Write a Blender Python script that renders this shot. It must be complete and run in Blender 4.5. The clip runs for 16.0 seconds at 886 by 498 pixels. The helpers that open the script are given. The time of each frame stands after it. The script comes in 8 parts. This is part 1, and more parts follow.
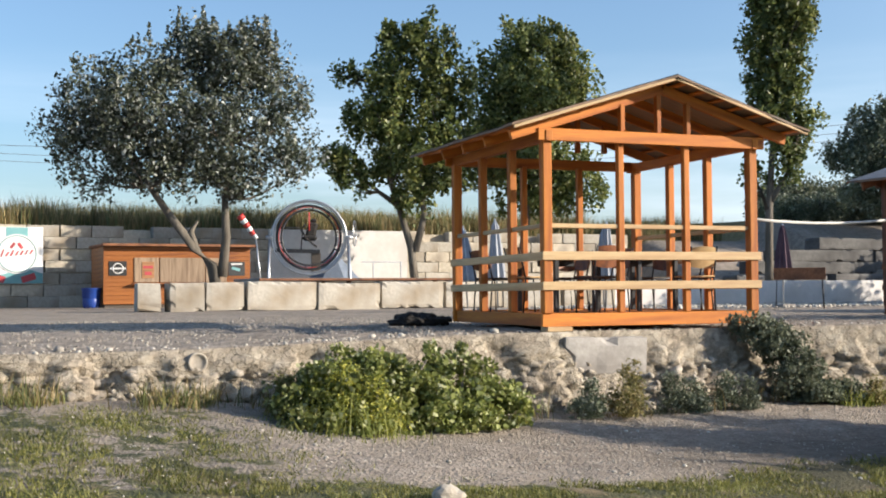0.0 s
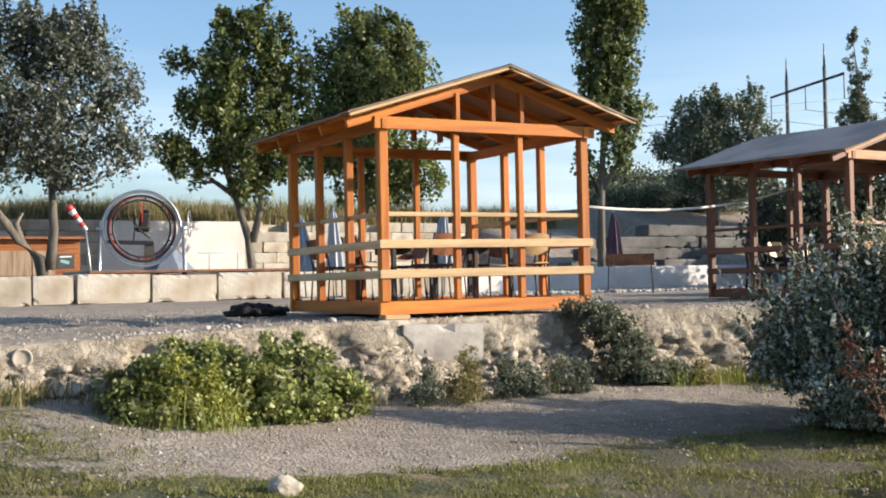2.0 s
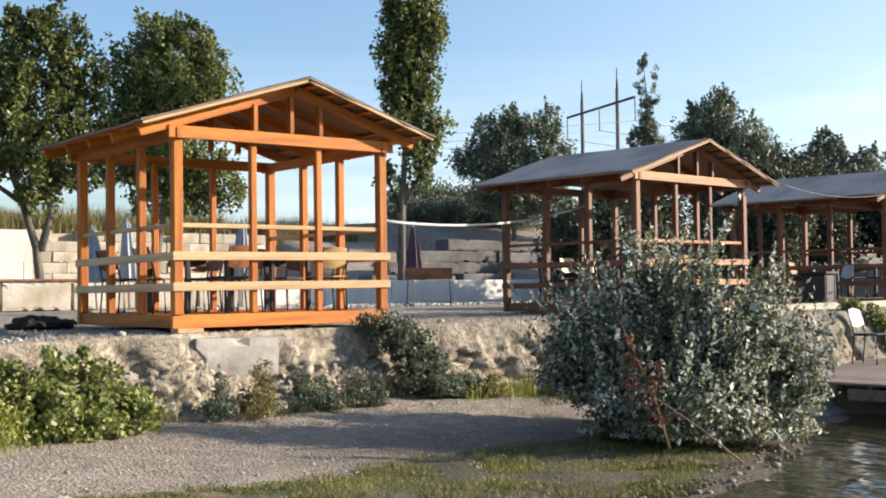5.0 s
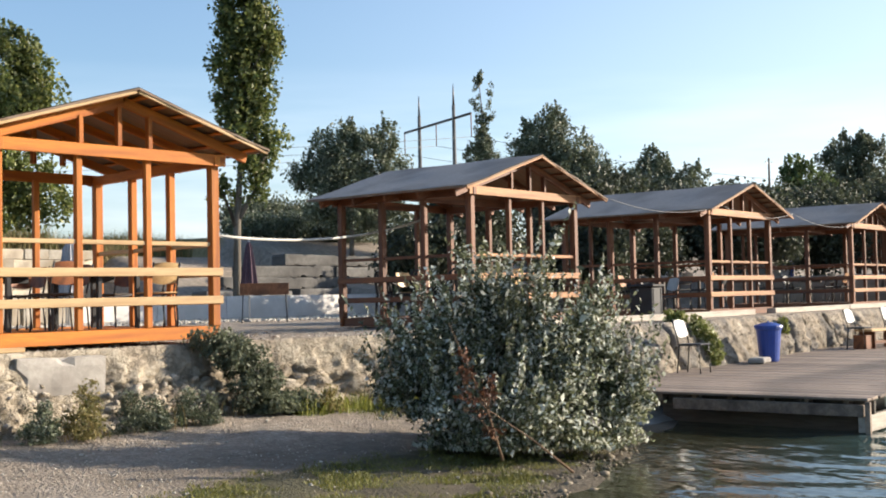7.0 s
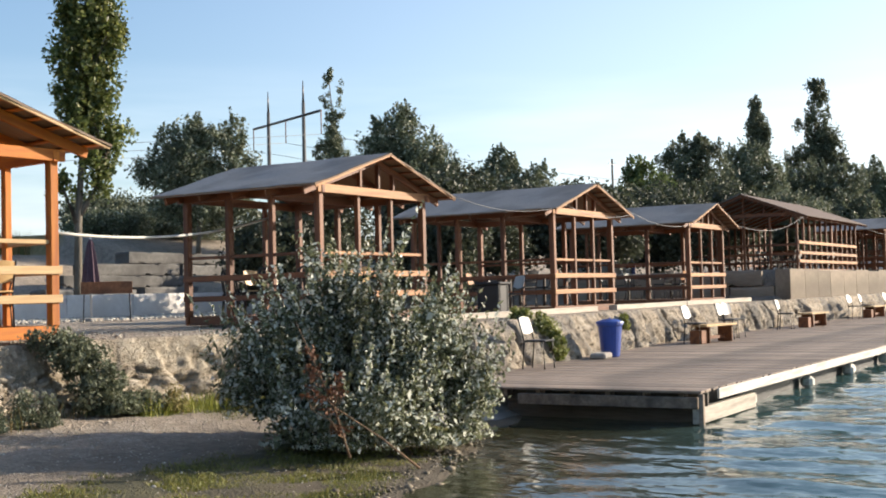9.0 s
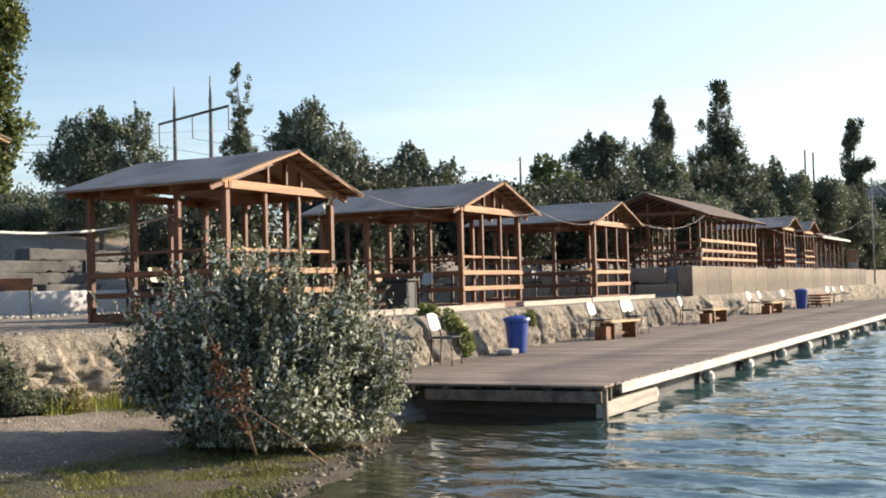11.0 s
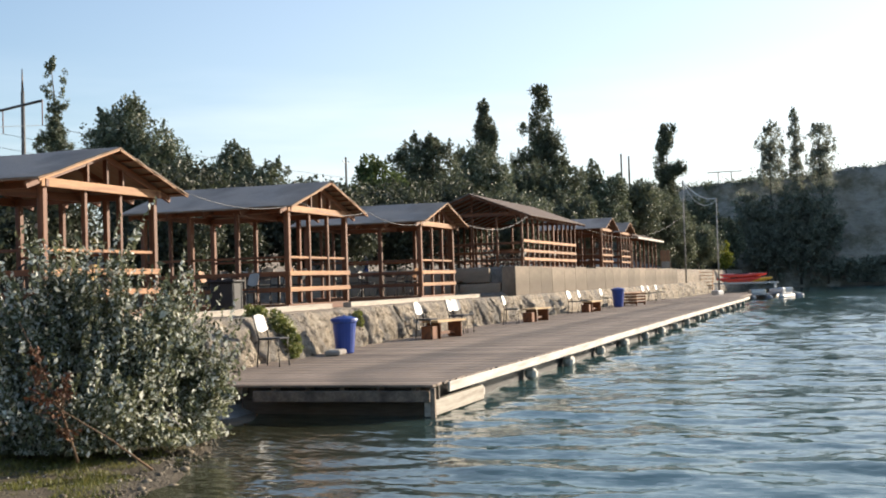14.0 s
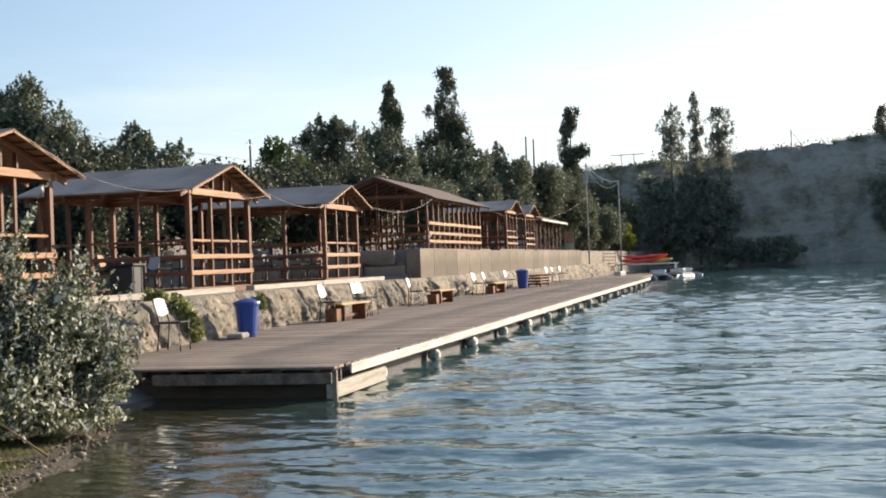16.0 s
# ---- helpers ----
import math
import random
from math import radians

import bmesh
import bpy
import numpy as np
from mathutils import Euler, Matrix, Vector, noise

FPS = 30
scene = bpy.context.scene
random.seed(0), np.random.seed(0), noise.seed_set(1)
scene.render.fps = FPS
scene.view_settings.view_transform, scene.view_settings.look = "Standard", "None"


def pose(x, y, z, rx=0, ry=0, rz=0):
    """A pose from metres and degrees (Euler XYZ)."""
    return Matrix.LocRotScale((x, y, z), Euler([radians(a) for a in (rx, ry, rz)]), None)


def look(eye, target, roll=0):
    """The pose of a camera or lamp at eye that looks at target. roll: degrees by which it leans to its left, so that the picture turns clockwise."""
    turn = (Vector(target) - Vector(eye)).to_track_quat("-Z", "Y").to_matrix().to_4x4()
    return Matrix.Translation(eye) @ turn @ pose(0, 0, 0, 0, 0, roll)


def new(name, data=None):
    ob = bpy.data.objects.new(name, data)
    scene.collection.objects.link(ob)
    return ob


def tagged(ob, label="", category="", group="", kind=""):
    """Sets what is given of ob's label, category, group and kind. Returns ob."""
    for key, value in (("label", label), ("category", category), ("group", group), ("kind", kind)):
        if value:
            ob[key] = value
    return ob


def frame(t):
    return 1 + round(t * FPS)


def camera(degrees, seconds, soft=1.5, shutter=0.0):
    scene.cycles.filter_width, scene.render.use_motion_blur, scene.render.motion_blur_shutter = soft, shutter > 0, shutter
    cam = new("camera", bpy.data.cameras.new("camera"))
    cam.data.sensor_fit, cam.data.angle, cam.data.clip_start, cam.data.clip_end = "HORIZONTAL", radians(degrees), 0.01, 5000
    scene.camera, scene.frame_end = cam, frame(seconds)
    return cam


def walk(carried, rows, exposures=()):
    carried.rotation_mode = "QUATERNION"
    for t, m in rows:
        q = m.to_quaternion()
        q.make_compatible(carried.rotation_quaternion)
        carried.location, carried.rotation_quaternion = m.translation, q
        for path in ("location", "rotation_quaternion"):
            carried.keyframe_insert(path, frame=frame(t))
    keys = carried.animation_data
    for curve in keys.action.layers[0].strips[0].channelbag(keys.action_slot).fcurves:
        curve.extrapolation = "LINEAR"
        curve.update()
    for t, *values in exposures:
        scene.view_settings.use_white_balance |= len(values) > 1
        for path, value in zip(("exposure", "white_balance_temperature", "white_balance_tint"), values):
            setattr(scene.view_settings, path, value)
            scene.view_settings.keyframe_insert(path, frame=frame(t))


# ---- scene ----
cam = camera(41.33, 16.0, soft=1.9)
ROWS = [
    (0, -0.064, 0.059, 1.706, 92.036, 0.419, -25.8),
    (0.5, -0.064, 0.079, 1.7, 91.787, 1.142, -27.755),
    (1, -0.065, 0.088, 1.707, 91.581, 0.909, -29.283),
    (1.5, -0.038, 0.083, 1.706, 91.526, 0.831, -31.313),
    (2, -0.021, 0.072, 1.692, 91.424, 1.234, -33.585),
    (2.5, -0.009, 0.057, 1.697, 91.282, 1.358, -35.448),
    (3, -0.012, 0.05, 1.719, 91.243, 0.999, -37.355),
    (3.5, 0.003, 0.055, 1.706, 91.421, 0.673, -38.796),
    (6, 0.066, 0.033, 1.705, 92.178, 0.504, -46.945),
    (6.5, 0.089, 0.04, 1.709, 92.395, 0.313, -49.078),
    (7, 0.095, 0.039, 1.704, 92.442, 1.283, -51.072),
    (7.5, 0.093, 0.018, 1.703, 92.403, 1.373, -52.965),
    (8, 0.088, 0.006, 1.704, 92.417, 1.563, -55.227),
    (8.5, 0.092, 0.002, 1.702, 92.402, 1.459, -56.962),
    (9, 0.066, -0.016, 1.703, 92.166, 1.482, -58.368),
    (11.5, -0.003, -0.071, 1.692, 91.755, 1.334, -64.13),
    (12, -0.033, -0.077, 1.694, 91.49, 1.058, -65.644),
    (12.5, 0.017, -0.052, 1.699, 91.451, 0.85, -66.976),
    (13, 0.002, -0.036, 1.7, 91.651, 0.849, -68.225),
    (13.5, -0.009, -0.028, 1.705, 91.726, 1.254, -69.651),
    (14, -0.043, -0.037, 1.698, 91.688, 1.787, -71.315),
    (14.5, -0.044, -0.056, 1.69, 91.522, 1.943, -72.757),
    (15, -0.065, -0.077, 1.694, 91.473, 1.953, -73.84),
    (15.5, -0.046, -0.107, 1.682, 91.132, 2.814, -74.717),
    (16, -0.09, -0.128, 1.684, 90.688, 2.144, -75.849),
]
walk(cam, [(t, pose(x, y, z, rx, ry, rz)) for t, x, y, z, rx, ry, rz in ROWS],
     exposures=[(0.0, 0.84, 6150, 10), (3.5, 1.0, 6250, 10), (7.0, 1.0, 6450, 10), (12.5, 0.9, 6650, 10), (16.0, 0.80, 6650, 10)])

# evening sun from over the water
SUN_AZ, SUN_EL = radians(-36.0), radians(18.5)
to_sun = Vector((math.cos(SUN_AZ) * math.cos(SUN_EL), math.sin(SUN_AZ) * math.cos(SUN_EL), math.sin(SUN_EL)))
sun_data = bpy.data.lights.new("sun", "SUN")
sun_data.energy, sun_data.angle, sun_data.color = 5.0, radians(0.55), (1.0, 0.86, 0.69)
sun = new("sun", sun_data)
sun.matrix_world = look((0, 0, 60), Vector((0, 0, 60)) - to_sun)

world = bpy.data.worlds.new("evening_sky")
scene.world = world
world.use_nodes = True
wn, wl = world.node_tree.nodes, world.node_tree.links
wn.clear()
sky = wn.new("ShaderNodeTexSky")
sky.sky_type, sky.sun_disc = "NISHITA", False
sky.sun_elevation, sky.sun_rotation = SUN_EL, radians(90.0) - SUN_AZ
sky.altitude, sky.air_density, sky.dust_density, sky.ozone_density = 20, 1.1, 1.2, 3.8
bg = wn.new("ShaderNodeBackground")
bg.inputs["Strength"].default_value = 0.108
wout = wn.new("ShaderNodeOutputWorld")
# thin pale cloud low over the horizon
wtc = wn.new("ShaderNodeTexCoord")
wmap = wn.new("ShaderNodeMapping")
wmap.inputs["Scale"].default_value = (1.6, 1.6, 13.0)
wnoise = wn.new("ShaderNodeTexNoise")
wnoise.inputs["Scale"].default_value, wnoise.inputs["Detail"].default_value = 1.8, 5.0
wsep = wn.new("ShaderNodeSeparateXYZ")
wband = wn.new("ShaderNodeValToRGB")
for stop, v in ((0.0, 0.0), (0.05, 1.0), (0.13, 0.5), (0.2, 0.0)):
    e = wband.color_ramp.elements.new(stop) if stop not in (0.0,) else wband.color_ramp.elements[0]
    e.color = (v, v, v, 1)
wband.color_ramp.elements[-1].color = (0, 0, 0, 1)
wcl = wn.new("ShaderNodeValToRGB")
wcl.color_ramp.elements[0].position, wcl.color_ramp.elements[1].position = 0.38, 0.72
wmul = wn.new("ShaderNodeMath")
wmul.operation = "MULTIPLY"
wfac = wn.new("ShaderNodeMath")
wfac.operation = "MULTIPLY"
wfac.inputs[1].default_value = 0.75
wmix = wn.new("ShaderNodeMix")
wmix.data_type = "RGBA"
wmix.inputs[7].default_value = (6.3, 6.8, 7.3, 1)
wl.new(wtc.outputs["Generated"], wmap.inputs[0]), wl.new(wmap.outputs[0], wnoise.inputs[0])
wl.new(wtc.outputs["Generated"], wsep.inputs[0]), wl.new(wsep.outputs["Z"], wband.inputs[0])
wl.new(wnoise.outputs[0], wcl.inputs[0])
wl.new(wband.outputs[0], wmul.inputs[0]), wl.new(wcl.outputs[0], wmul.inputs[1])
# haze, thicker towards the sun and the horizon
wdot = wn.new("ShaderNodeVectorMath")
wdot.operation = "DOT_PRODUCT"
wdot.inputs[1].default_value = to_sun
wside = wn.new("ShaderNodeMapRange")
wside.interpolation_type = "SMOOTHSTEP"
for i, v in ((1, 0.02), (2, 0.93), (3, 0.12), (4, 0.95)):
    wside.inputs[i].default_value = v
wlow = wn.new("ShaderNodeMapRange")
for i, v in ((1, 0.0), (2, 0.45), (3, 0.6), (4, 0.12)):
    wlow.inputs[i].default_value = v
whaze = wn.new("ShaderNodeMath")
whaze.operation = "MULTIPLY"
wsum = wn.new("ShaderNodeMath")
wsum.operation, wsum.use_clamp = "ADD", True
wl.new(wtc.outputs["Generated"], wdot.inputs[0]), wl.new(wdot.outputs["Value"], wside.inputs[0])
wl.new(wsep.outputs["Z"], wlow.inputs[0])
wl.new(wside.outputs[0], whaze.inputs[0]), wl.new(wlow.outputs[0], whaze.inputs[1])
wl.new(wmul.outputs[0], wfac.inputs[0])
wl.new(wfac.outputs[0], wsum.inputs[0]), wl.new(whaze.outputs[0], wsum.inputs[1])
wl.new(wsum.outputs[0], wmix.inputs[0])
wl.new(sky.outputs[0], wmix.inputs[6])
wl.new(wmix.outputs[2], bg.inputs["Color"])
wl.new(bg.outputs[0], wout.inputs[0])

# ---- materials ----
def make_mat(name):
    m = bpy.data.materials.new(name)
    m.use_nodes = True
    nt = m.node_tree
    return m, nt.nodes, nt.links, nt.nodes["Principled BSDF"]


def node(ns, kind, **values):
    n = ns.new(kind)
    for key, v in values.items():
        n.inputs[key].default_value = v
    return n


def ramp(ns, stops):
    r = ns.new("ShaderNodeValToRGB")
    e = r.color_ramp.elements
    while len(e) < len(stops):
        e.new(0.5)
    for i, (p, c) in enumerate(stops):
        e[i].position, e[i].color = p, (*c, 1)
    return r


def mixer(ns, ls, fac, a, b, blend="MIX"):
    n = ns.new("ShaderNodeMix")
    n.data_type, n.blend_type = "RGBA", blend
    for src, k in ((fac, 0), (a, 6), (b, 7)):
        if isinstance(src, (int, float)):
            n.inputs[k].default_value = src
        elif isinstance(src, tuple):
            n.inputs[k].default_value = (*src, 1)
        else:
            ls.new(src, n.inputs[k])
    return n.outputs[2]


def mapped(ns, ls, scale, coord="Object"):
    tc = ns.new("ShaderNodeTexCoord")
    mp = ns.new("ShaderNodeMapping")
    mp.inputs["Scale"].default_value = scale
    ls.new(tc.outputs[coord], mp.inputs[0])
    return mp.outputs[0]


def bumped(ns, ls, height, b, strength, dist):
    n = node(ns, "ShaderNodeBump", Strength=strength, Distance=dist)
    ls.new(height, n.inputs["Height"])
    ls.new(n.outputs[0], b.inputs["Normal"])


def surface(name, c1, c2, c3=None, scale=(1, 1, 1), fine=18.0, coarse=1.3, rough=0.8, bump=0.3, dist=0.01,
            metal=0.0, vary=0.25, random_by="object", coord="Object"):
    """Two scales of noise between colours, relief and a change from piece to piece."""
    m, ns, ls, b = make_mat(name)
    v = mapped(ns, ls, scale, coord)
    a = node(ns, "ShaderNodeTexNoise", Scale=fine, Detail=6.0, Roughness=0.65)
    c = node(ns, "ShaderNodeTexNoise", Scale=coarse, Detail=4.0)
    ls.new(v, a.inputs[0]), ls.new(v, c.inputs[0])
    r = ramp(ns, [(0.3, c1), (0.7, c2)])
    ls.new(a.outputs[0], r.inputs[0])
    col = r.outputs[0]
    if c3:
        r2 = ramp(ns, [(0.45, (0, 0, 0)), (0.68, (1, 1, 1))])
        ls.new(c.outputs[0], r2.inputs[0])
        col = mixer(ns, ls, r2.outputs[0], col, c3)
    if vary:
        if random_by == "object":
            rnd = ns.new("ShaderNodeObjectInfo").outputs["Random"]
        else:
            rnd = ns.new("ShaderNodeNewGeometry").outputs["Random Per Island"]
        mr = node(ns, "ShaderNodeMapRange")
        mr.inputs[3].default_value, mr.inputs[4].default_value = 1 - vary, 1 + vary
        ls.new(rnd, mr.inputs[0])
        hsv = ns.new("ShaderNodeHueSaturation")
        ls.new(col, hsv.inputs["Color"]), ls.new(mr.outputs[0], hsv.inputs["Value"])
        col = hsv.outputs[0]
    ls.new(col, b.inputs["Base Color"])
    b.inputs["Roughness"].default_value, b.inputs["Metallic"].default_value = rough, metal
    if bump:
        bumped(ns, ls, a.outputs[0], b, bump, dist)
    return m


WOOD = (1.2, 14, 14)
wood_orange = surface("orange_stained_pine", (0.42, 0.125, 0.009), (0.56, 0.20, 0.017), (0.30, 0.08, 0.008), WOOD, 3.0, 0.7, 0.68, 0.25, 0.004, vary=0.16)
wood_kiosk = surface("dark_orange_stained_board", (0.24, 0.075, 0.012), (0.34, 0.12, 0.02), (0.17, 0.05, 0.01), WOOD, 3.0, 0.7, 0.5, 0.2, 0.003, vary=0.06)
wood_shutter = surface("bare_brown_shutter", (0.24, 0.17, 0.11), (0.38, 0.28, 0.19), (0.18, 0.12, 0.075), (14, 14, 1.2), 3.0, 0.7, 0.7, 0.2, 0.003)
wood_raw = surface("raw_pine", (0.48, 0.32, 0.15), (0.62, 0.44, 0.23), (0.40, 0.24, 0.11), WOOD, 3.0, 0.6, 0.65, 0.2, 0.003, vary=0.12)
wood_brown = surface("weathered_brown_stain", (0.135, 0.043, 0.013), (0.225, 0.078, 0.024), (0.09, 0.029, 0.010), WOOD, 3.0, 0.7, 0.6, 0.25, 0.004, vary=0.22)
wood_tan = surface("faded_tan_board", (0.32, 0.15, 0.06), (0.46, 0.24, 0.105), (0.22, 0.095, 0.04), WOOD, 3.0, 0.7, 0.65, 0.2, 0.004, vary=0.15)
wood_grey = surface("grey_deck_board", (0.17, 0.126, 0.092), (0.32, 0.245, 0.185), (0.105, 0.08, 0.06), (7, 1.6, 7), 4.0, 0.55, 0.75, 0.4, 0.004, vary=0.36)
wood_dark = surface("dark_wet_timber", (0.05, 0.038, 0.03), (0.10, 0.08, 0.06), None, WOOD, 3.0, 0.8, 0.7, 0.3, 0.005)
board_pale = surface("whitewashed_board", (0.33, 0.295, 0.245), (0.46, 0.415, 0.345), (0.25, 0.215, 0.175), WOOD, 3.0, 1.0, 0.7, 0.2, 0.004, vary=0.1)
board_white = surface("white_painted_board", (0.50, 0.47, 0.42), (0.66, 0.625, 0.56), (0.40, 0.36, 0.31), WOOD, 3.0, 1.0, 0.7, 0.2, 0.004, vary=0.08)
panel_brown = surface("brown_weathered_panel", (0.16, 0.10, 0.06), (0.26, 0.17, 0.105), (0.20, 0.165, 0.13), WOOD, 2.0, 0.6, 0.8, 0.25, 0.004, vary=0.1)
felt = surface("grey_roofing_felt", (0.15, 0.155, 0.16), (0.24, 0.245, 0.25), (0.12, 0.125, 0.13), (1, 1, 1), 30.0, 0.9, 0.9, 0.25, 0.006, vary=0.12)
stone_cut = surface("sawn_limestone", (0.33, 0.30, 0.25), (0.46, 0.425, 0.36), (0.27, 0.22, 0.155), (1, 1, 1), 9.0, 1.1, 0.9, 0.4, 0.02, vary=0.14)
stone_old = surface("stained_limestone", (0.40, 0.35, 0.27), (0.60, 0.54, 0.43), (0.27, 0.23, 0.18), (1, 1, 1), 7.0, 0.9, 0.92, 0.6, 0.03, vary=0.22)
stone_slab = surface("weathered_limestone_slab", (0.19, 0.155, 0.115), (0.30, 0.25, 0.19), (0.12, 0.095, 0.07), (0.22, 1, 0.9), 6.0, 0.5, 0.92, 0.4, 0.02, vary=0.22)
boat_grey = surface("dull_grey_plastic", (0.34, 0.34, 0.34), (0.46, 0.46, 0.45), None, (1, 1, 1), 5.0, 1.0, 0.5, 0.05, 0.002)
roof_brown = surface("dark_brown_roof_sheet", (0.085, 0.055, 0.04), (0.15, 0.10, 0.072), None, (1, 1, 1), 6.0, 0.8, 0.8, 0.2, 0.006, vary=0.1)
# kept dark so that the stepped bank has tree shade in its colour
stone_grey = surface("shade_grey_limestone", (0.10, 0.096, 0.09), (0.17, 0.164, 0.152), (0.078, 0.074, 0.07), (1, 1, 1), 7.0, 0.9, 0.92, 0.6, 0.03, vary=0.2)
plaster = surface("white_painted_render", (0.58, 0.56, 0.53), (0.70, 0.68, 0.65), (0.52, 0.49, 0.45), (1, 1, 1), 6.0, 0.5, 0.85, 0.12, 0.006, vary=0.05)
stone_face = surface("bank_rubble_stone", (0.30, 0.26, 0.21), (0.47, 0.42, 0.345), (0.24, 0.21, 0.17), (1, 1, 1), 14.0, 2.0, 0.92, 0.5, 0.01, vary=0.28)
rubble_brown = surface("wet_brown_stone", (0.11, 0.085, 0.055), (0.22, 0.18, 0.12), None, (1, 1, 1), 14.0, 2.0, 0.8, 0.4, 0.01, vary=0.35, random_by="island")
rubble = surface("rubble_stone", (0.34, 0.31, 0.26), (0.50, 0.46, 0.39), None, (1, 1, 1), 14.0, 2.0, 0.92, 0.4, 0.01, vary=0.35, random_by="island")
rubble_dull = surface("dusty_gravel_stone", (0.23, 0.205, 0.17), (0.37, 0.335, 0.28), None, (1, 1, 1), 14.0, 2.0, 0.92, 0.4, 0.01, vary=0.35, random_by="island")
concrete = surface("old_concrete", (0.28, 0.26, 0.23), (0.42, 0.39, 0.35), (0.20, 0.18, 0.16), (1, 1, 1), 12.0, 1.2, 0.9, 0.3, 0.01)
bark = surface("grey_bark", (0.10, 0.085, 0.065), (0.23, 0.2, 0.16), (0.08, 0.07, 0.055), (3, 3, 0.6), 6.0, 1.5, 0.95, 0.7, 0.03)
bark_rust = surface("dry_brown_twig", (0.12, 0.07, 0.04), (0.24, 0.15, 0.09), None, (3, 3, 0.6), 6.0, 1.5, 0.95, 0.5, 0.01)
metal_grey = surface("galvanised_steel", (0.42, 0.43, 0.44), (0.56, 0.57, 0.58), None, (1, 1, 1), 8.0, 1.0, 0.38, 0.05, 0.002, metal=0.85, vary=0.05)
metal_dark = surface("black_steel", (0.018, 0.018, 0.02), (0.04, 0.04, 0.042), None, (1, 1, 1), 10.0, 1.0, 0.45, 0.05, 0.002, metal=0.3, vary=0.05)
metal_rust = surface("rusty_steel", (0.16, 0.065, 0.03), (0.30, 0.14, 0.07), (0.08, 0.04, 0.025), (1, 1, 1), 14.0, 2.0, 0.8, 0.3, 0.003, metal=0.2)
plastic_blue = surface("blue_plastic", (0.012, 0.045, 0.24), (0.018, 0.06, 0.30), None, (1, 1, 1), 5.0, 1.0, 0.42, 0.05, 0.002, vary=0.05)
plastic_dark = surface("dark_plastic", (0.016, 0.017, 0.019), (0.028, 0.029, 0.031), None, (1, 1, 1), 5.0, 1.0, 0.6, 0.05, 0.002, vary=0.1)
plastic_white = surface("white_plastic", (0.36, 0.35, 0.33), (0.43, 0.42, 0.395), None, (1, 1, 1), 5.0, 1.0, 0.4, 0.04, 0.002, vary=0.03)
paint_red = surface("red_paint", (0.42, 0.03, 0.025), (0.55, 0.05, 0.04), None, (1, 1, 1), 7.0, 1.0, 0.45, 0.05, 0.002, vary=0.1)
kayak_red = surface("red_hull_plastic", (0.75, 0.07, 0.05), (0.85, 0.11, 0.07), None, (1, 1, 1), 5.0, 1.0, 0.35, 0.03, 0.002, vary=0.1)
kayak_yellow = surface("yellow_hull_plastic", (0.8, 0.42, 0.04), (0.85, 0.5, 0.07), None, (1, 1, 1), 5.0, 1.0, 0.35, 0.03, 0.002, vary=0.1)
cloth_purple = surface("faded_purple_canvas", (0.05, 0.03, 0.045), (0.10, 0.06, 0.08), None, (4, 4, 1), 5.0, 1.5, 0.9, 0.4, 0.02)
cloth_white = surface("white_blue_canvas", (0.22, 0.235, 0.265), (0.38, 0.395, 0.42), None, (4, 4, 0.6), 4.0, 1.5, 0.9, 0.4, 0.02)
tarp_blue = surface("blue_grey_tarpaulin", (0.13, 0.16, 0.20), (0.22, 0.26, 0.32), None, (1, 1, 1), 4.0, 1.0, 0.7, 0.3, 0.02)
rag_black = surface("black_netting", (0.012, 0.011, 0.010), (0.035, 0.03, 0.026), None, (1, 1, 1), 30.0, 3.0, 0.95, 0.8, 0.03)
rope_white = surface("white_rope", (0.55, 0.54, 0.5), (0.68, 0.67, 0.63), None, (20, 20, 20), 4.0, 1.0, 0.8, 0.1, 0.002)
cable_grey = surface("grey_cable", (0.16, 0.16, 0.16), (0.24, 0.24, 0.24), None, (1, 1, 1), 4.0, 1.0, 0.7, 0, 0)
ply_cream = surface("varnished_plywood", (0.50, 0.33, 0.15), (0.62, 0.44, 0.22), None, WOOD, 2.0, 0.8, 0.45, 0.1, 0.002, vary=0.15)
ink_black = surface("black_print", (0.02, 0.02, 0.02), (0.035, 0.035, 0.035), None, (1, 1, 1), 5.0, 1.0, 0.5, 0, 0)
ink_red = surface("red_print", (0.42, 0.05, 0.06), (0.48, 0.07, 0.08), None, (1, 1, 1), 5.0, 1.0, 0.6, 0, 0)
ink_teal = surface("teal_print", (0.16, 0.36, 0.38), (0.20, 0.42, 0.43), None, (1, 1, 1), 5.0, 1.0, 0.6, 0, 0)
ink_white = surface("white_print", (0.68, 0.68, 0.67), (0.74, 0.74, 0.73), None, (1, 1, 1), 5.0, 1.0, 0.6, 0, 0)


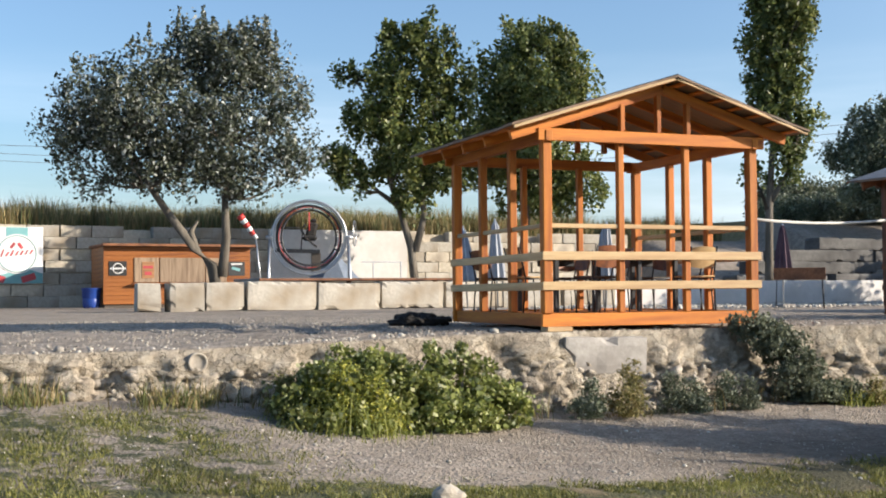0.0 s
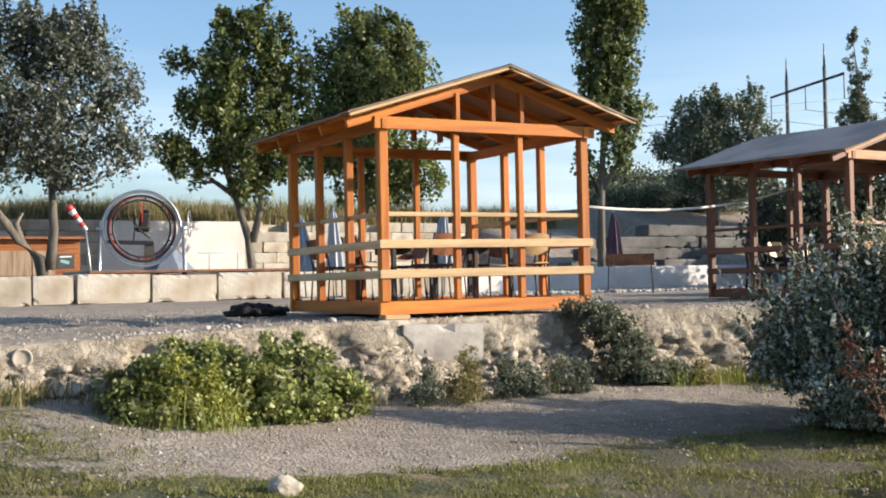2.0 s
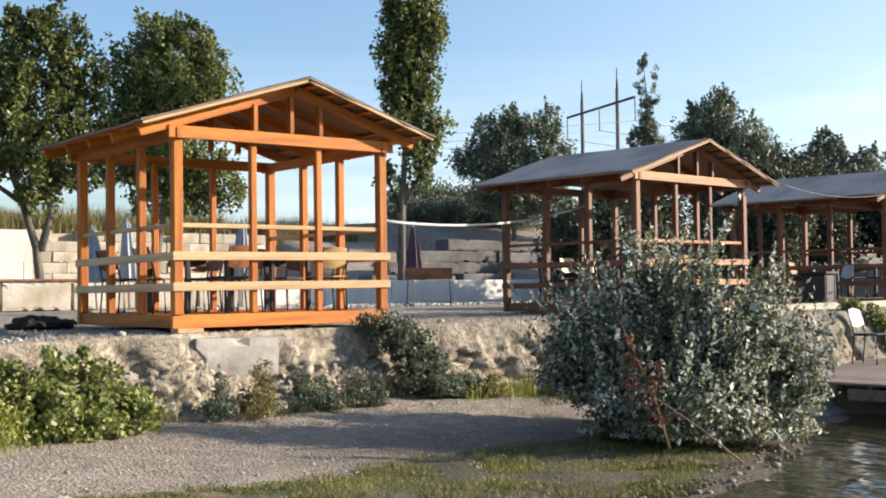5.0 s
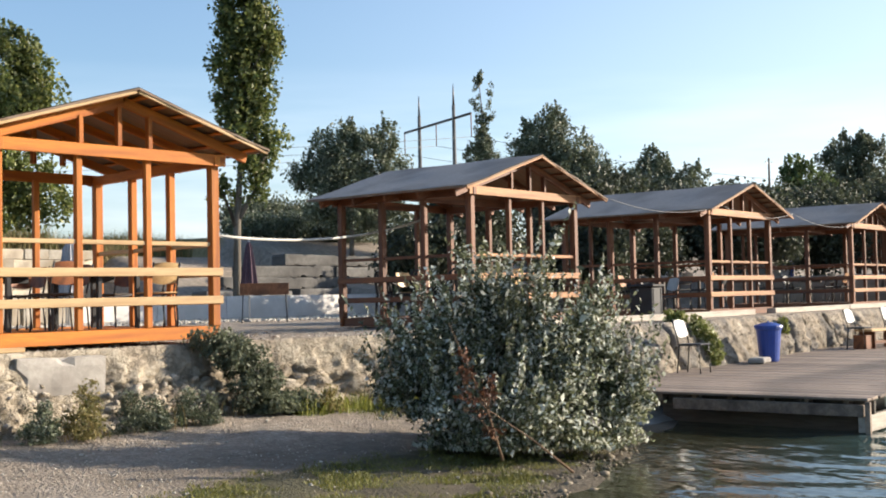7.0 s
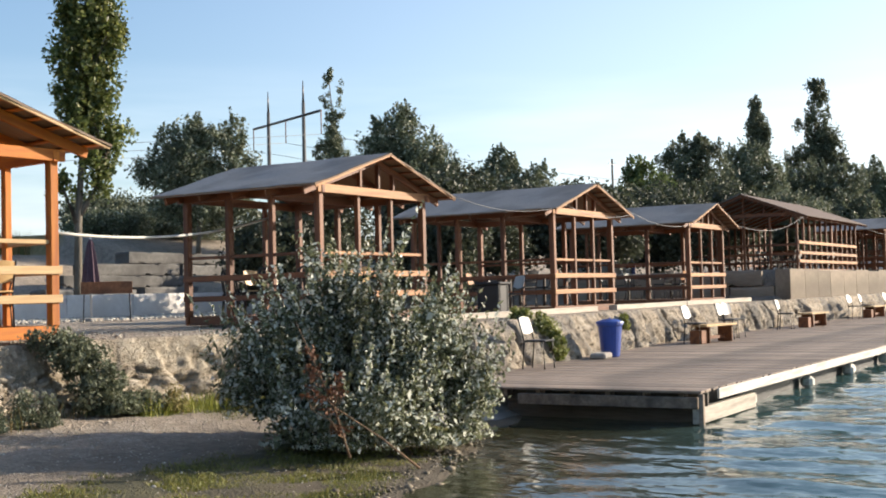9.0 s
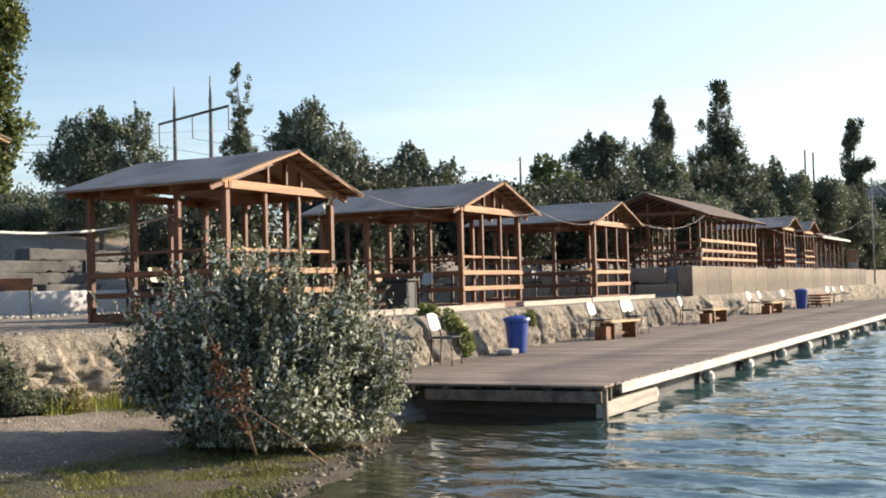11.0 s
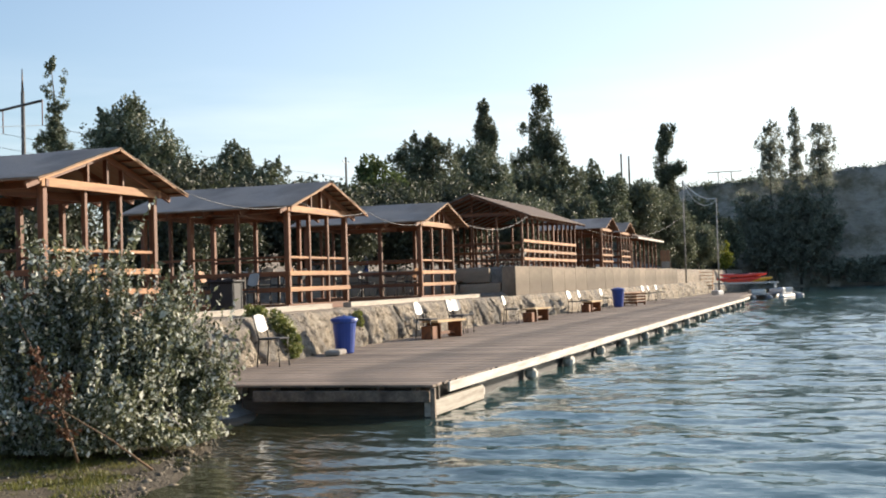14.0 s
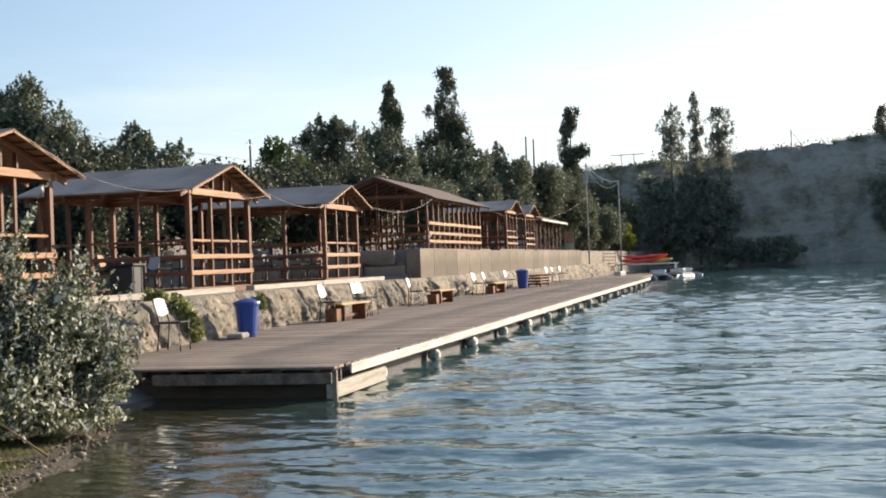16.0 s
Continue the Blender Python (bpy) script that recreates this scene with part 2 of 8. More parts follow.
def leaf_mat(name, dark, light, pale=None, share=0.0, rough=0.5, through_light=0.35):
    """Leaves of mixed tone; a share of them pale where the underside shows."""
    m, ns, ls, b = make_mat(name)
    rnd = ns.new("ShaderNodeNewGeometry").outputs["Random Per Island"]
    stops = [(0.0, dark), (0.92 - share if share else 1.0, light)]
    if pale:
        stops += [(1.0 - share, pale)]
    r = ramp(ns, stops)
    ls.new(rnd, r.inputs[0])
    v = mapped(ns, ls, (1, 1, 1))
    n = node(ns, "ShaderNodeTexNoise", Scale=0.9, Detail=3.0)
    ls.new(v, n.inputs[0])
    mr = node(ns, "ShaderNodeMapRange")
    mr.inputs[1].default_value, mr.inputs[2].default_value = 0.3, 0.7
    mr.inputs[3].default_value, mr.inputs[4].default_value = 0.72, 1.3
    ls.new(n.outputs[0], mr.inputs[0])
    hsv = ns.new("ShaderNodeHueSaturation")
    ls.new(r.outputs[0], hsv.inputs["Color"]), ls.new(mr.outputs[0], hsv.inputs["Value"])
    ls.new(hsv.outputs[0], b.inputs["Base Color"])
    b.inputs["Roughness"].default_value = rough
    tr = ns.new("ShaderNodeBsdfTranslucent")
    ls.new(hsv.outputs[0], tr.inputs["Color"])
    mx = ns.new("ShaderNodeMixShader")
    mx.inputs[0].default_value = through_light
    ls.new(b.outputs[0], mx.inputs[1]), ls.new(tr.outputs[0], mx.inputs[2])
    ls.new(mx.outputs[0], ns["Material Output"].inputs[0])
    return m


leaf_silver = leaf_mat("silver_poplar_leaf", (0.045, 0.056, 0.035), (0.115, 0.13, 0.08), (0.40, 0.42, 0.38), 0.12, 0.5)
leaf_bush = leaf_mat("white_poplar_shoot_leaf", (0.042, 0.05, 0.024), (0.24, 0.255, 0.14), (0.66, 0.67, 0.58), 0.25, 0.5, 0.38)
leaf_yellow = leaf_mat("yellow_green_weed_leaf", (0.12, 0.15, 0.025), (0.36, 0.37, 0.06), (0.55, 0.50, 0.08), 0.15, 0.6)
leaf_straw = leaf_mat("straw_and_green_weed", (0.12, 0.13, 0.035), (0.34, 0.27, 0.11), None, 0.0, 0.7)
leaf_green = leaf_mat("broad_green_leaf", (0.055, 0.08, 0.025), (0.17, 0.205, 0.06), (0.30, 0.31, 0.10), 0.12, 0.45, 0.45)
leaf_vine = leaf_mat("sunlit_vine_leaf", (0.08, 0.105, 0.025), (0.27, 0.29, 0.075), (0.48, 0.48, 0.24), 0.08, 0.45)
leaf_olive = leaf_mat("grey_olive_leaf", (0.075, 0.095, 0.055), (0.18, 0.205, 0.12), (0.32, 0.34, 0.25), 0.1, 0.55, 0.22)
leaf_dark = leaf_mat("dark_green_leaf", (0.075, 0.09, 0.056), (0.175, 0.195, 0.12), None, 0.0, 0.55, 0.3)
# darker leaf for the yard trees, with their shade put into the green
leaf_shade = leaf_mat("shaded_green_leaf", (0.03, 0.038, 0.022), (0.085, 0.098, 0.056), None, 0.0, 0.55, 0.3)
leaf_light = leaf_mat("light_green_leaf", (0.06, 0.09, 0.03), (0.14, 0.18, 0.06), None, 0.0, 0.55)
# far shore leaves: the haze of distance is mixed into these two pale colours
leaf_far = leaf_mat("hazed_far_leaf", (0.15, 0.15, 0.108), (0.28, 0.275, 0.205), None, 0.0, 0.6, 0.45)
leaf_scrub = leaf_mat("hazed_scrub_leaf", (0.19, 0.205, 0.155), (0.32, 0.335, 0.26), None, 0.0, 0.6, 0.45)
leaf_rust = leaf_mat("withered_brown_leaf", (0.075, 0.032, 0.017), (0.18, 0.075, 0.035), None, 0.0, 0.7, 0.2)
blade_green = leaf_mat("short_grass", (0.08, 0.10, 0.02), (0.27, 0.25, 0.065), None, 0.0, 0.6, 0.3)
blade_dry = leaf_mat("tall_dry_grass", (0.15, 0.115, 0.045), (0.36, 0.275, 0.125), (0.12, 0.14, 0.05), 0.35, 0.7, 0.3)
blade_yellow = leaf_mat("yellow_weed", (0.14, 0.18, 0.04), (0.42, 0.42, 0.08), None, 0.0, 0.6, 0.35)


def ground_mat():
    m, ns, ls, b = make_mat("limestone_gravel_and_turf")
    geo = ns.new("ShaderNodeNewGeometry")
    p = geo.outputs["Position"]
    big = node(ns, "ShaderNodeTexNoise", Scale=0.55, Detail=5.0)
    mid = node(ns, "ShaderNodeTexNoise", Scale=4.0, Detail=6.0, Roughness=0.7)
    peb = node(ns, "ShaderNodeTexVoronoi", Scale=26.0)
    fin = node(ns, "ShaderNodeTexNoise", Scale=60.0, Detail=3.0)
    for n in (big, mid, peb, fin):
        ls.new(p, n.inputs["Vector"])
    gravel = ramp(ns, [(0.3, (0.215, 0.183, 0.145)), (0.55, (0.325, 0.28, 0.228)), (0.75, (0.46, 0.405, 0.335))])
    ls.new(mid.outputs[0], gravel.inputs[0])
    peb_tone = ramp(ns, [(0.0, (0.55, 0.52, 0.48)), (1.0, (1.25, 1.22, 1.18))])
    ls.new(peb.outputs["Color"], peb_tone.inputs[0])
    stones = mixer(ns, ls, 0.65, gravel.outputs[0], peb_tone.outputs[0], "MULTIPLY")
    turf = ramp(ns, [(0.4, (0.04, 0.05, 0.016)), (0.53, (0.085, 0.085, 0.03)), (0.68, (0.24, 0.175, 0.095))])
    patch = node(ns, "ShaderNodeTexNoise", Scale=1.6, Detail=7.0, Roughness=0.7)
    ls.new(p, patch.inputs["Vector"])
    ls.new(patch.outputs[0], turf.inputs[0])
    dry = ramp(ns, [(0.3, (0.19, 0.15, 0.06)), (0.7, (0.33, 0.26, 0.12))])
    ls.new(mid.outputs[0], dry.inputs[0])
    ga = ns.new("ShaderNodeAttribute")
    ga.attribute_name = "turf"
    add = ns.new("ShaderNodeMath")
    add.operation = "ADD"
    mr = node(ns, "ShaderNodeMapRange")
    mr.inputs[1].default_value, mr.inputs[2].default_value, mr.inputs[3].default_value, mr.inputs[4].default_value = 0.3, 0.7, -0.5, 0.5
    ls.new(mid.outputs[0], mr.inputs[0])
    ls.new(ga.outputs["Fac"], add.inputs[0]), ls.new(mr.outputs[0], add.inputs[1])
    edge = ramp(ns, [(0.42, (0, 0, 0)), (0.62, (1, 1, 1))])
    ls.new(add.outputs[0], edge.inputs[0])
    col = mixer(ns, ls, edge.outputs[0], stones, turf.outputs[0])
    da = ns.new("ShaderNodeAttribute")
    da.attribute_name = "dry"
    col = mixer(ns, ls, da.outputs["Fac"], col, dry.outputs[0])
    # wet brown at the waterline, plus shade beside the bush painted into the ground
    wa = ns.new("ShaderNodeAttribute")
    wa.attribute_name = "silt_and_shade"
    col = mixer(ns, ls, wa.outputs["Fac"], col, (0.095, 0.075, 0.047))
    tone = ramp(ns, [(0.3, (0.82, 0.80, 0.78)), (0.7, (1.1, 1.1, 1.1))])
    ls.new(big.outputs[0], tone.inputs[0])
    col = mixer(ns, ls, 0.8, col, tone.outputs[0], "MULTIPLY")
    ls.new(col, b.inputs["Base Color"])
    b.inputs["Roughness"].default_value = 0.95
    hsum = ns.new("ShaderNodeMath")
    hsum.operation = "ADD"
    ls.new(peb.outputs["Distance"], hsum.inputs[0]), ls.new(fin.outputs[0], hsum.inputs[1])
    bumped(ns, ls, hsum.outputs[0], b, 0.8, 0.03)
    return m


def rock_mat(name, light=1.0):
    m, ns, ls, b = make_mat(name)
    p = ns.new("ShaderNodeNewGeometry").outputs["Position"]
    wob = node(ns, "ShaderNodeTexNoise", Scale=4.5, Detail=5.0, Roughness=0.65)
    ls.new(p, wob.inputs["Vector"])
    bent = mixer(ns, ls, 0.34, p, wob.outputs["Color"], "LINEAR_LIGHT")
    a = node(ns, "ShaderNodeTexNoise", Scale=4.0, Detail=8.0, Roughness=0.7)
    c = node(ns, "ShaderNodeTexNoise", Scale=0.8, Detail=4.0)
    ls.new(p, a.inputs["Vector"]), ls.new(p, c.inputs["Vector"])
    gap = node(ns, "ShaderNodeTexVoronoi", Scale=5.5)
    gap.feature = "DISTANCE_TO_EDGE"
    cell = node(ns, "ShaderNodeTexVoronoi", Scale=5.5)
    ls.new(bent, gap.inputs["Vector"]), ls.new(bent, cell.inputs["Vector"])
    r = ramp(ns, [(0.28, (0.27 * light, 0.22 * light, 0.165 * light)), (0.5, (0.47 * light, 0.41 * light, 0.32 * light)), (0.72, (0.64 * light, 0.58 * light, 0.47 * light))])
    ls.new(a.outputs[0], r.inputs[0])
    tone = ramp(ns, [(0.0, (0.72, 0.70, 0.67)), (1.0, (1.15, 1.13, 1.1))])
    ls.new(cell.outputs["Color"], tone.inputs[0])
    col = mixer(ns, ls, 0.8, r.outputs[0], tone.outputs[0], "MULTIPLY")
    # open joints between the stones, plastered over in places
    joint = ramp(ns, [(0.0, (0.42, 0.38, 0.34)), (0.045, (1, 1, 1))])
    ls.new(gap.outputs["Distance"], joint.inputs[0])
    cover = ramp(ns, [(0.42, (0.75, 0.75, 0.75)), (0.56, (0.05, 0.05, 0.05))])
    band = ns.new("ShaderNodeMath")
    band.operation = "MULTIPLY_ADD"
    band.inputs[1].default_value, band.inputs[2].default_value = 0.28, -0.17
    sep = ns.new("ShaderNodeSeparateXYZ")
    rise = ns.new("ShaderNodeMath")
    rise.operation = "ADD"
    ls.new(p, sep.inputs[0]), ls.new(sep.outputs["Z"], band.inputs[0])
    ls.new(band.outputs[0], rise.inputs[0]), ls.new(c.outputs[0], rise.inputs[1])
    ls.new(rise.outputs[0], cover.inputs[0])
    col = mixer(ns, ls, cover.outputs[0], col, mixer(ns, ls, 1.0, col, joint.outputs[0], "MULTIPLY"))
    ls.new(col, b.inputs["Base Color"])
    b.inputs["Roughness"].default_value = 0.95
    s = ns.new("ShaderNodeMath")
    s.operation = "MULTIPLY_ADD"
    s.inputs[1].default_value = 1.0
    flat = ramp(ns, [(0.0, (0.35, 0.35, 0.35)), (0.12, (0.7, 0.7, 0.7))])
    ls.new(gap.outputs["Distance"], flat.inputs[0])
    ls.new(a.outputs[0], s.inputs[0]), ls.new(flat.outputs[0], s.inputs[2])
    bumped(ns, ls, s.outputs[0], b, 0.9, 0.06)
    return m


def cliff_mat():
    m, ns, ls, b = make_mat("quarry_cliff_rock")
    p = ns.new("ShaderNodeNewGeometry").outputs["Position"]
    mp = ns.new("ShaderNodeMapping")
    mp.inputs["Scale"].default_value = (1, 0.5, 1.5)
    ls.new(p, mp.inputs[0])
    a = node(ns, "ShaderNodeTexNoise", Scale=0.7, Detail=8.0, Roughness=0.65)
    c = node(ns, "ShaderNodeTexNoise", Scale=0.22, Detail=10.0, Roughness=0.72)
    ls.new(mp.outputs[0], a.inputs[0]), ls.new(p, c.inputs[0])
    r = ramp(ns, [(0.3, (0.29, 0.26, 0.21)), (0.5, (0.43, 0.39, 0.325)), (0.62, (0.32, 0.29, 0.235)), (0.75, (0.54, 0.495, 0.425))])
    ls.new(a.outputs[0], r.inputs[0])
    g = ramp(ns, [(0.48, (0, 0, 0)), (0.62, (1, 1, 1))])
    ls.new(c.outputs[0], g.inputs[0])
    col = mixer(ns, ls, g.outputs[0], r.outputs[0], (0.20, 0.185, 0.13))
    ls.new(col, b.inputs["Base Color"])
    b.inputs["Roughness"].default_value = 0.95
    bumped(ns, ls, a.outputs[0], b, 0.9, 0.8)
    return m


def water_mat():
    m, ns, ls, b = make_mat("teal_lake_water")
    p = ns.new("ShaderNodeNewGeometry").outputs["Position"]
    mp = ns.new("ShaderNodeMapping")
    mp.inputs["Rotation"].default_value = (0, 0, radians(-14))
    mp.inputs["Scale"].default_value = (1.4, 0.4, 1)
    ls.new(p, mp.inputs[0])
    a = node(ns, "ShaderNodeTexNoise", Scale=5.0, Detail=3.0, Roughness=0.6, Distortion=0.2)
    c = node(ns, "ShaderNodeTexNoise", Scale=15.0, Detail=3.0)
    d = node(ns, "ShaderNodeTexNoise", Scale=0.18, Detail=2.0)
    ls.new(mp.outputs[0], a.inputs[0]), ls.new(mp.outputs[0], c.inputs[0]), ls.new(p, d.inputs[0])
    # ripples: two sizes of noise tilt the surface
    tilt = mixer(ns, ls, 0.45, a.outputs["Color"], c.outputs["Color"])
    mid = ns.new("ShaderNodeVectorMath")
    mid.operation = "SUBTRACT"
    mid.inputs[1].default_value = (0.5, 0.5, 0.5)
    off = ns.new("ShaderNodeVectorMath")
    off.operation = "MULTIPLY_ADD"
    off.inputs[1].default_value = (0.52, 0.52, 0.0)
    ls.new(ns.new("ShaderNodeNewGeometry").outputs["Normal"], off.inputs[2])
    unit = ns.new("ShaderNodeVectorMath")
    unit.operation = "NORMALIZE"
    ls.new(tilt, mid.inputs[0]), ls.new(mid.outputs[0], off.inputs[0]), ls.new(off.outputs[0], unit.inputs[0])
    ls.new(unit.outputs[0], b.inputs["Normal"])
    r = ramp(ns, [(0.35, (0.035, 0.085, 0.09)), (0.65, (0.052, 0.105, 0.108))])
    ls.new(d.outputs[0], r.inputs[0])
    ls.new(r.outputs[0], b.inputs["Base Color"])
    b.inputs["Roughness"].default_value = 0.06
    b.inputs["IOR"].default_value = 1.333
    b.inputs["Specular IOR Level"].default_value = 0.38
    # murky brown over the shallows
    at = ns.new("ShaderNodeAttribute")
    at.attribute_name = "deep"
    ls.new(mixer(ns, ls, at.outputs["Fac"], (0.035, 0.036, 0.02), r.outputs[0]), b.inputs["Base Color"])
    return m


gravel_ground = ground_mat()
rock_face = rock_mat("rough_limestone_face", 0.8)


def patina_rock():
    m, ns, ls, b = make_mat("pitted_grey_limestone")
    p = ns.new("ShaderNodeNewGeometry").outputs["Position"]
    mp = ns.new("ShaderNodeMapping")
    mp.inputs["Scale"].default_value = (1, 1, 0.35)
    ls.new(p, mp.inputs[0])
    a = node(ns, "ShaderNodeTexNoise", Scale=5.0, Detail=9.0, Roughness=0.75)
    c = node(ns, "ShaderNodeTexNoise", Scale=1.5, Detail=5.0)
    pit = node(ns, "ShaderNodeTexNoise", Scale=11.0, Detail=4.0, Roughness=0.6)
    ls.new(p, a.inputs[0]), ls.new(mp.outputs[0], c.inputs[0]), ls.new(p, pit.inputs[0])
    warm = ramp(ns, [(0.32, (0.18, 0.145, 0.105)), (0.5, (0.34, 0.285, 0.215)), (0.7, (0.47, 0.41, 0.32))])
    ls.new(a.outputs[0], warm.inputs[0])
    patch = ramp(ns, [(0.42, (0, 0, 0)), (0.6, (0.85, 0.85, 0.85))])
    ls.new(c.outputs[0], patch.inputs[0])
    col = mixer(ns, ls, patch.outputs[0], warm.outputs[0], (0.15, 0.14, 0.125))
    holes = ramp(ns, [(0.33, (0.35, 0.33, 0.3)), (0.42, (1, 1, 1))])
    ls.new(pit.outputs[0], holes.inputs[0])
    col = mixer(ns, ls, 0.8, col, holes.outputs[0], "MULTIPLY")
    ls.new(col, b.inputs["Base Color"])
    b.inputs["Roughness"].default_value = 0.95
    s = ns.new("ShaderNodeMath")
    s.operation = "ADD"
    ls.new(a.outputs[0], s.inputs[0]), ls.new(holes.outputs[0], s.inputs[1])
    bumped(ns, ls, s.outputs[0], b, 1.0, 0.08)
    return m


rock_cleft = patina_rock()
cliff_rock = cliff_mat()
lake_water = water_mat()

# ---- mesh helpers ----
def mesh_of(name, verts, faces, material, smooth=False):
    me = bpy.data.meshes.new(name)
    me.from_pydata([tuple(v) for v in verts], [], faces)
    if material:
        me.materials.append(material)
    if smooth:
        me.polygons.foreach_set("use_smooth", [True] * len(me.polygons))
    me.update()
    return me


def thing(name, label, category, at=(0, 0, 0), turn=0.0, group="", kind=""):
    ob = new(name)
    ob.matrix_basis = pose(*at, 0, 0, turn)
    return tagged(ob, label, category, group, kind)


def part(name, me, parent, m=None, label=""):
    ob = new(name, me)
    ob.parent = parent
    if m is not None:
        ob.matrix_basis = m
    return tagged(ob, label)


def single(name, me, label, category, m=None, group="", kind=""):
    ob = new(name, me)
    if m is not None:
        ob.matrix_basis = m
    return tagged(ob, label, category, group, kind)


def chamfer_box(sx, sy, sz, b):
    """Verts and faces of a box about the origin, its edges cut by b."""
    h = (sx / 2, sy / 2, sz / 2)
    b = min(b, 0.45 * min(sx, sy, sz))
    vs, idx = [], {}
    for i in (-1, 1):
        for j in (-1, 1):
            for k in (-1, 1):
                for a in range(3):
                    v = [i * (h[0] - b), j * (h[1] - b), k * (h[2] - b)]
                    v[a] = (i, j, k)[a] * h[a]
                    idx[i, j, k, a] = len(vs)
                    vs.append(v)
    fs = []
    for a in range(3):
        u, w = (a + 1) % 3, (a + 2) % 3
        for s in (-1, 1):
            loop = []
            for p, q in ((-1, -1), (1, -1), (1, 1), (-1, 1)):
                c = [0, 0, 0]
                c[a], c[u], c[w] = s, p, q
                loop.append(idx[c[0], c[1], c[2], a])
            fs.append(loop if s > 0 else loop[::-1])
        for p in (-1, 1):
            for q in (-1, 1):
                c1, c2 = [0, 0, 0], [0, 0, 0]
                c1[u], c1[w], c1[a] = p, q, -1
                c2[u], c2[w], c2[a] = p, q, 1
                loop = [idx[(*c1, u)], idx[(*c2, u)], idx[(*c2, w)], idx[(*c1, w)]]
                fs.append(loop if p * q > 0 else loop[::-1])
    for i in (-1, 1):
        for j in (-1, 1):
            for k in (-1, 1):
                loop = [idx[i, j, k, 0], idx[i, j, k, 1], idx[i, j, k, 2]]
                fs.append(loop if i * j * k > 0 else loop[::-1])
    return vs, fs


BOXES = {}


def box_mesh(sx, sy, sz, material, b=0.008):
    key = (round(sx, 3), round(sy, 3), round(sz, 3), material.name, b)
    if key not in BOXES:
        BOXES[key] = mesh_of("box", *chamfer_box(sx, sy, sz, b), material)
    return BOXES[key]


def bar(name, p, q, w, h, material, parent, label="", b=0.006):
    """A squared timber from p to q; w across, h upright."""
    p, q = Vector(p), Vector(q)
    d = q - p
    x = d.normalized()
    z = Vector((0, 0, 1)) if abs(x.z) < 0.95 else Vector((0, 1, 0))
    y = z.cross(x).normalized()
    z = x.cross(y)
    m = Matrix((x, y, z)).transposed().to_4x4()
    m.translation = (p + q) / 2
    return part(name, box_mesh(round(d.length, 2), w, h, material, b), parent, m, label)


def slab(name, c, size, material, parent, label="", b=0.01, turn=(0, 0, 0)):
    return part(name, box_mesh(*size, material, b), parent, pose(*c, *turn), label)


def tube_geometry(points, radii, n=8, cap=True):
    """Rings along a line of points."""
    pts = [Vector(p) for p in points]
    vs, fs = [], []
    for i, p in enumerate(pts):
        d = (pts[min(i + 1, len(pts) - 1)] - pts[max(i - 1, 0)]).normalized()
        u = d.orthogonal().normalized() if abs(d.z) > 0.9 else Vector((0, 0, 1)).cross(d).normalized()
        w = d.cross(u)
        for k in range(n):
            a = 2 * math.pi * k / n
            vs.append(p + (u * math.cos(a) + w * math.sin(a)) * radii[i])
    for i in range(len(pts) - 1):
        for k in range(n):
            a, b = i * n + k, i * n + (k + 1) % n
            fs.append((a, b, b + n, a + n))
    if cap:
        fs.append(tuple(range(n))[::-1])
        fs.append(tuple(range(len(vs) - n, len(vs))))
    return vs, fs


def joined(pieces):
    vs, fs = [], []
    for v, f in pieces:
        k = len(vs)
        vs += list(v)
        fs += [tuple(i + k for i in face) for face in f]
    return vs, fs


def tube_mesh(points, radii, material, n=8, smooth=True):
    if isinstance(radii, (int, float)):
        radii = [radii] * len(points)
    return mesh_of("tube", *tube_geometry(points, radii, n), material, smooth)


def sag(a, b, drop, n=14):
    a, b = Vector(a), Vector(b)
    return [a.lerp(b, i / n) - Vector((0, 0, drop * 4 * (i / n) * (1 - i / n))) for i in range(n + 1)]


def ring_geometry(r, tube_r, axis_turn=(90, 0, 0), n=40, k=6, c=(0, 0, 0)):
    m = pose(*c, *axis_turn)
    vs, fs = [], []
    for i in range(n):
        a = 2 * math.pi * i / n
        for j in range(k):
            b = 2 * math.pi * j / k
            rr = r + tube_r * math.cos(b)
            vs.append(m @ Vector((rr * math.cos(a), rr * math.sin(a), tube_r * math.sin(b))))
            fs.append((i * k + j, ((i + 1) % n) * k + j, ((i + 1) % n) * k + (j + 1) % k, i * k + (j + 1) % k))
    return vs, fs


def lathe(profile, n=16):
    """Verts and faces of a round body from (radius, height) pairs."""
    vs, fs = [], []
    for r, z in profile:
        for k in range(n):
            a = 2 * math.pi * k / n
            vs.append((r * math.cos(a), r * math.sin(a), z))
    for i in range(len(profile) - 1):
        for k in range(n):
            a, b = i * n + k, i * n + (k + 1) % n
            fs.append((a, b, b + n, a + n))
    fs.append(tuple(range(n))[::-1])
    fs.append(tuple(range(len(vs) - n, len(vs))))
    return vs, fs


def boulder(seed, size, rough=0.25, sub=2):
    bm = bmesh.new()
    bmesh.ops.create_icosphere(bm, subdivisions=sub, radius=1.0)
    off = Vector((seed * 7.3, seed * 3.1, seed * 1.7))
    for v in bm.verts:
        n = noise.noise(v.co * 1.1 + off) * rough + noise.noise(v.co * 2.7 + off) * rough * 0.5
        v.co *= 1 + n
        v.co = Vector((v.co.x * size[0], v.co.y * size[1], v.co.z * size[2]))
    vs, fs = [v.co.copy() for v in bm.verts], [tuple(v.index for v in f.verts) for f in bm.faces]
    bm.free()
    return vs, fs


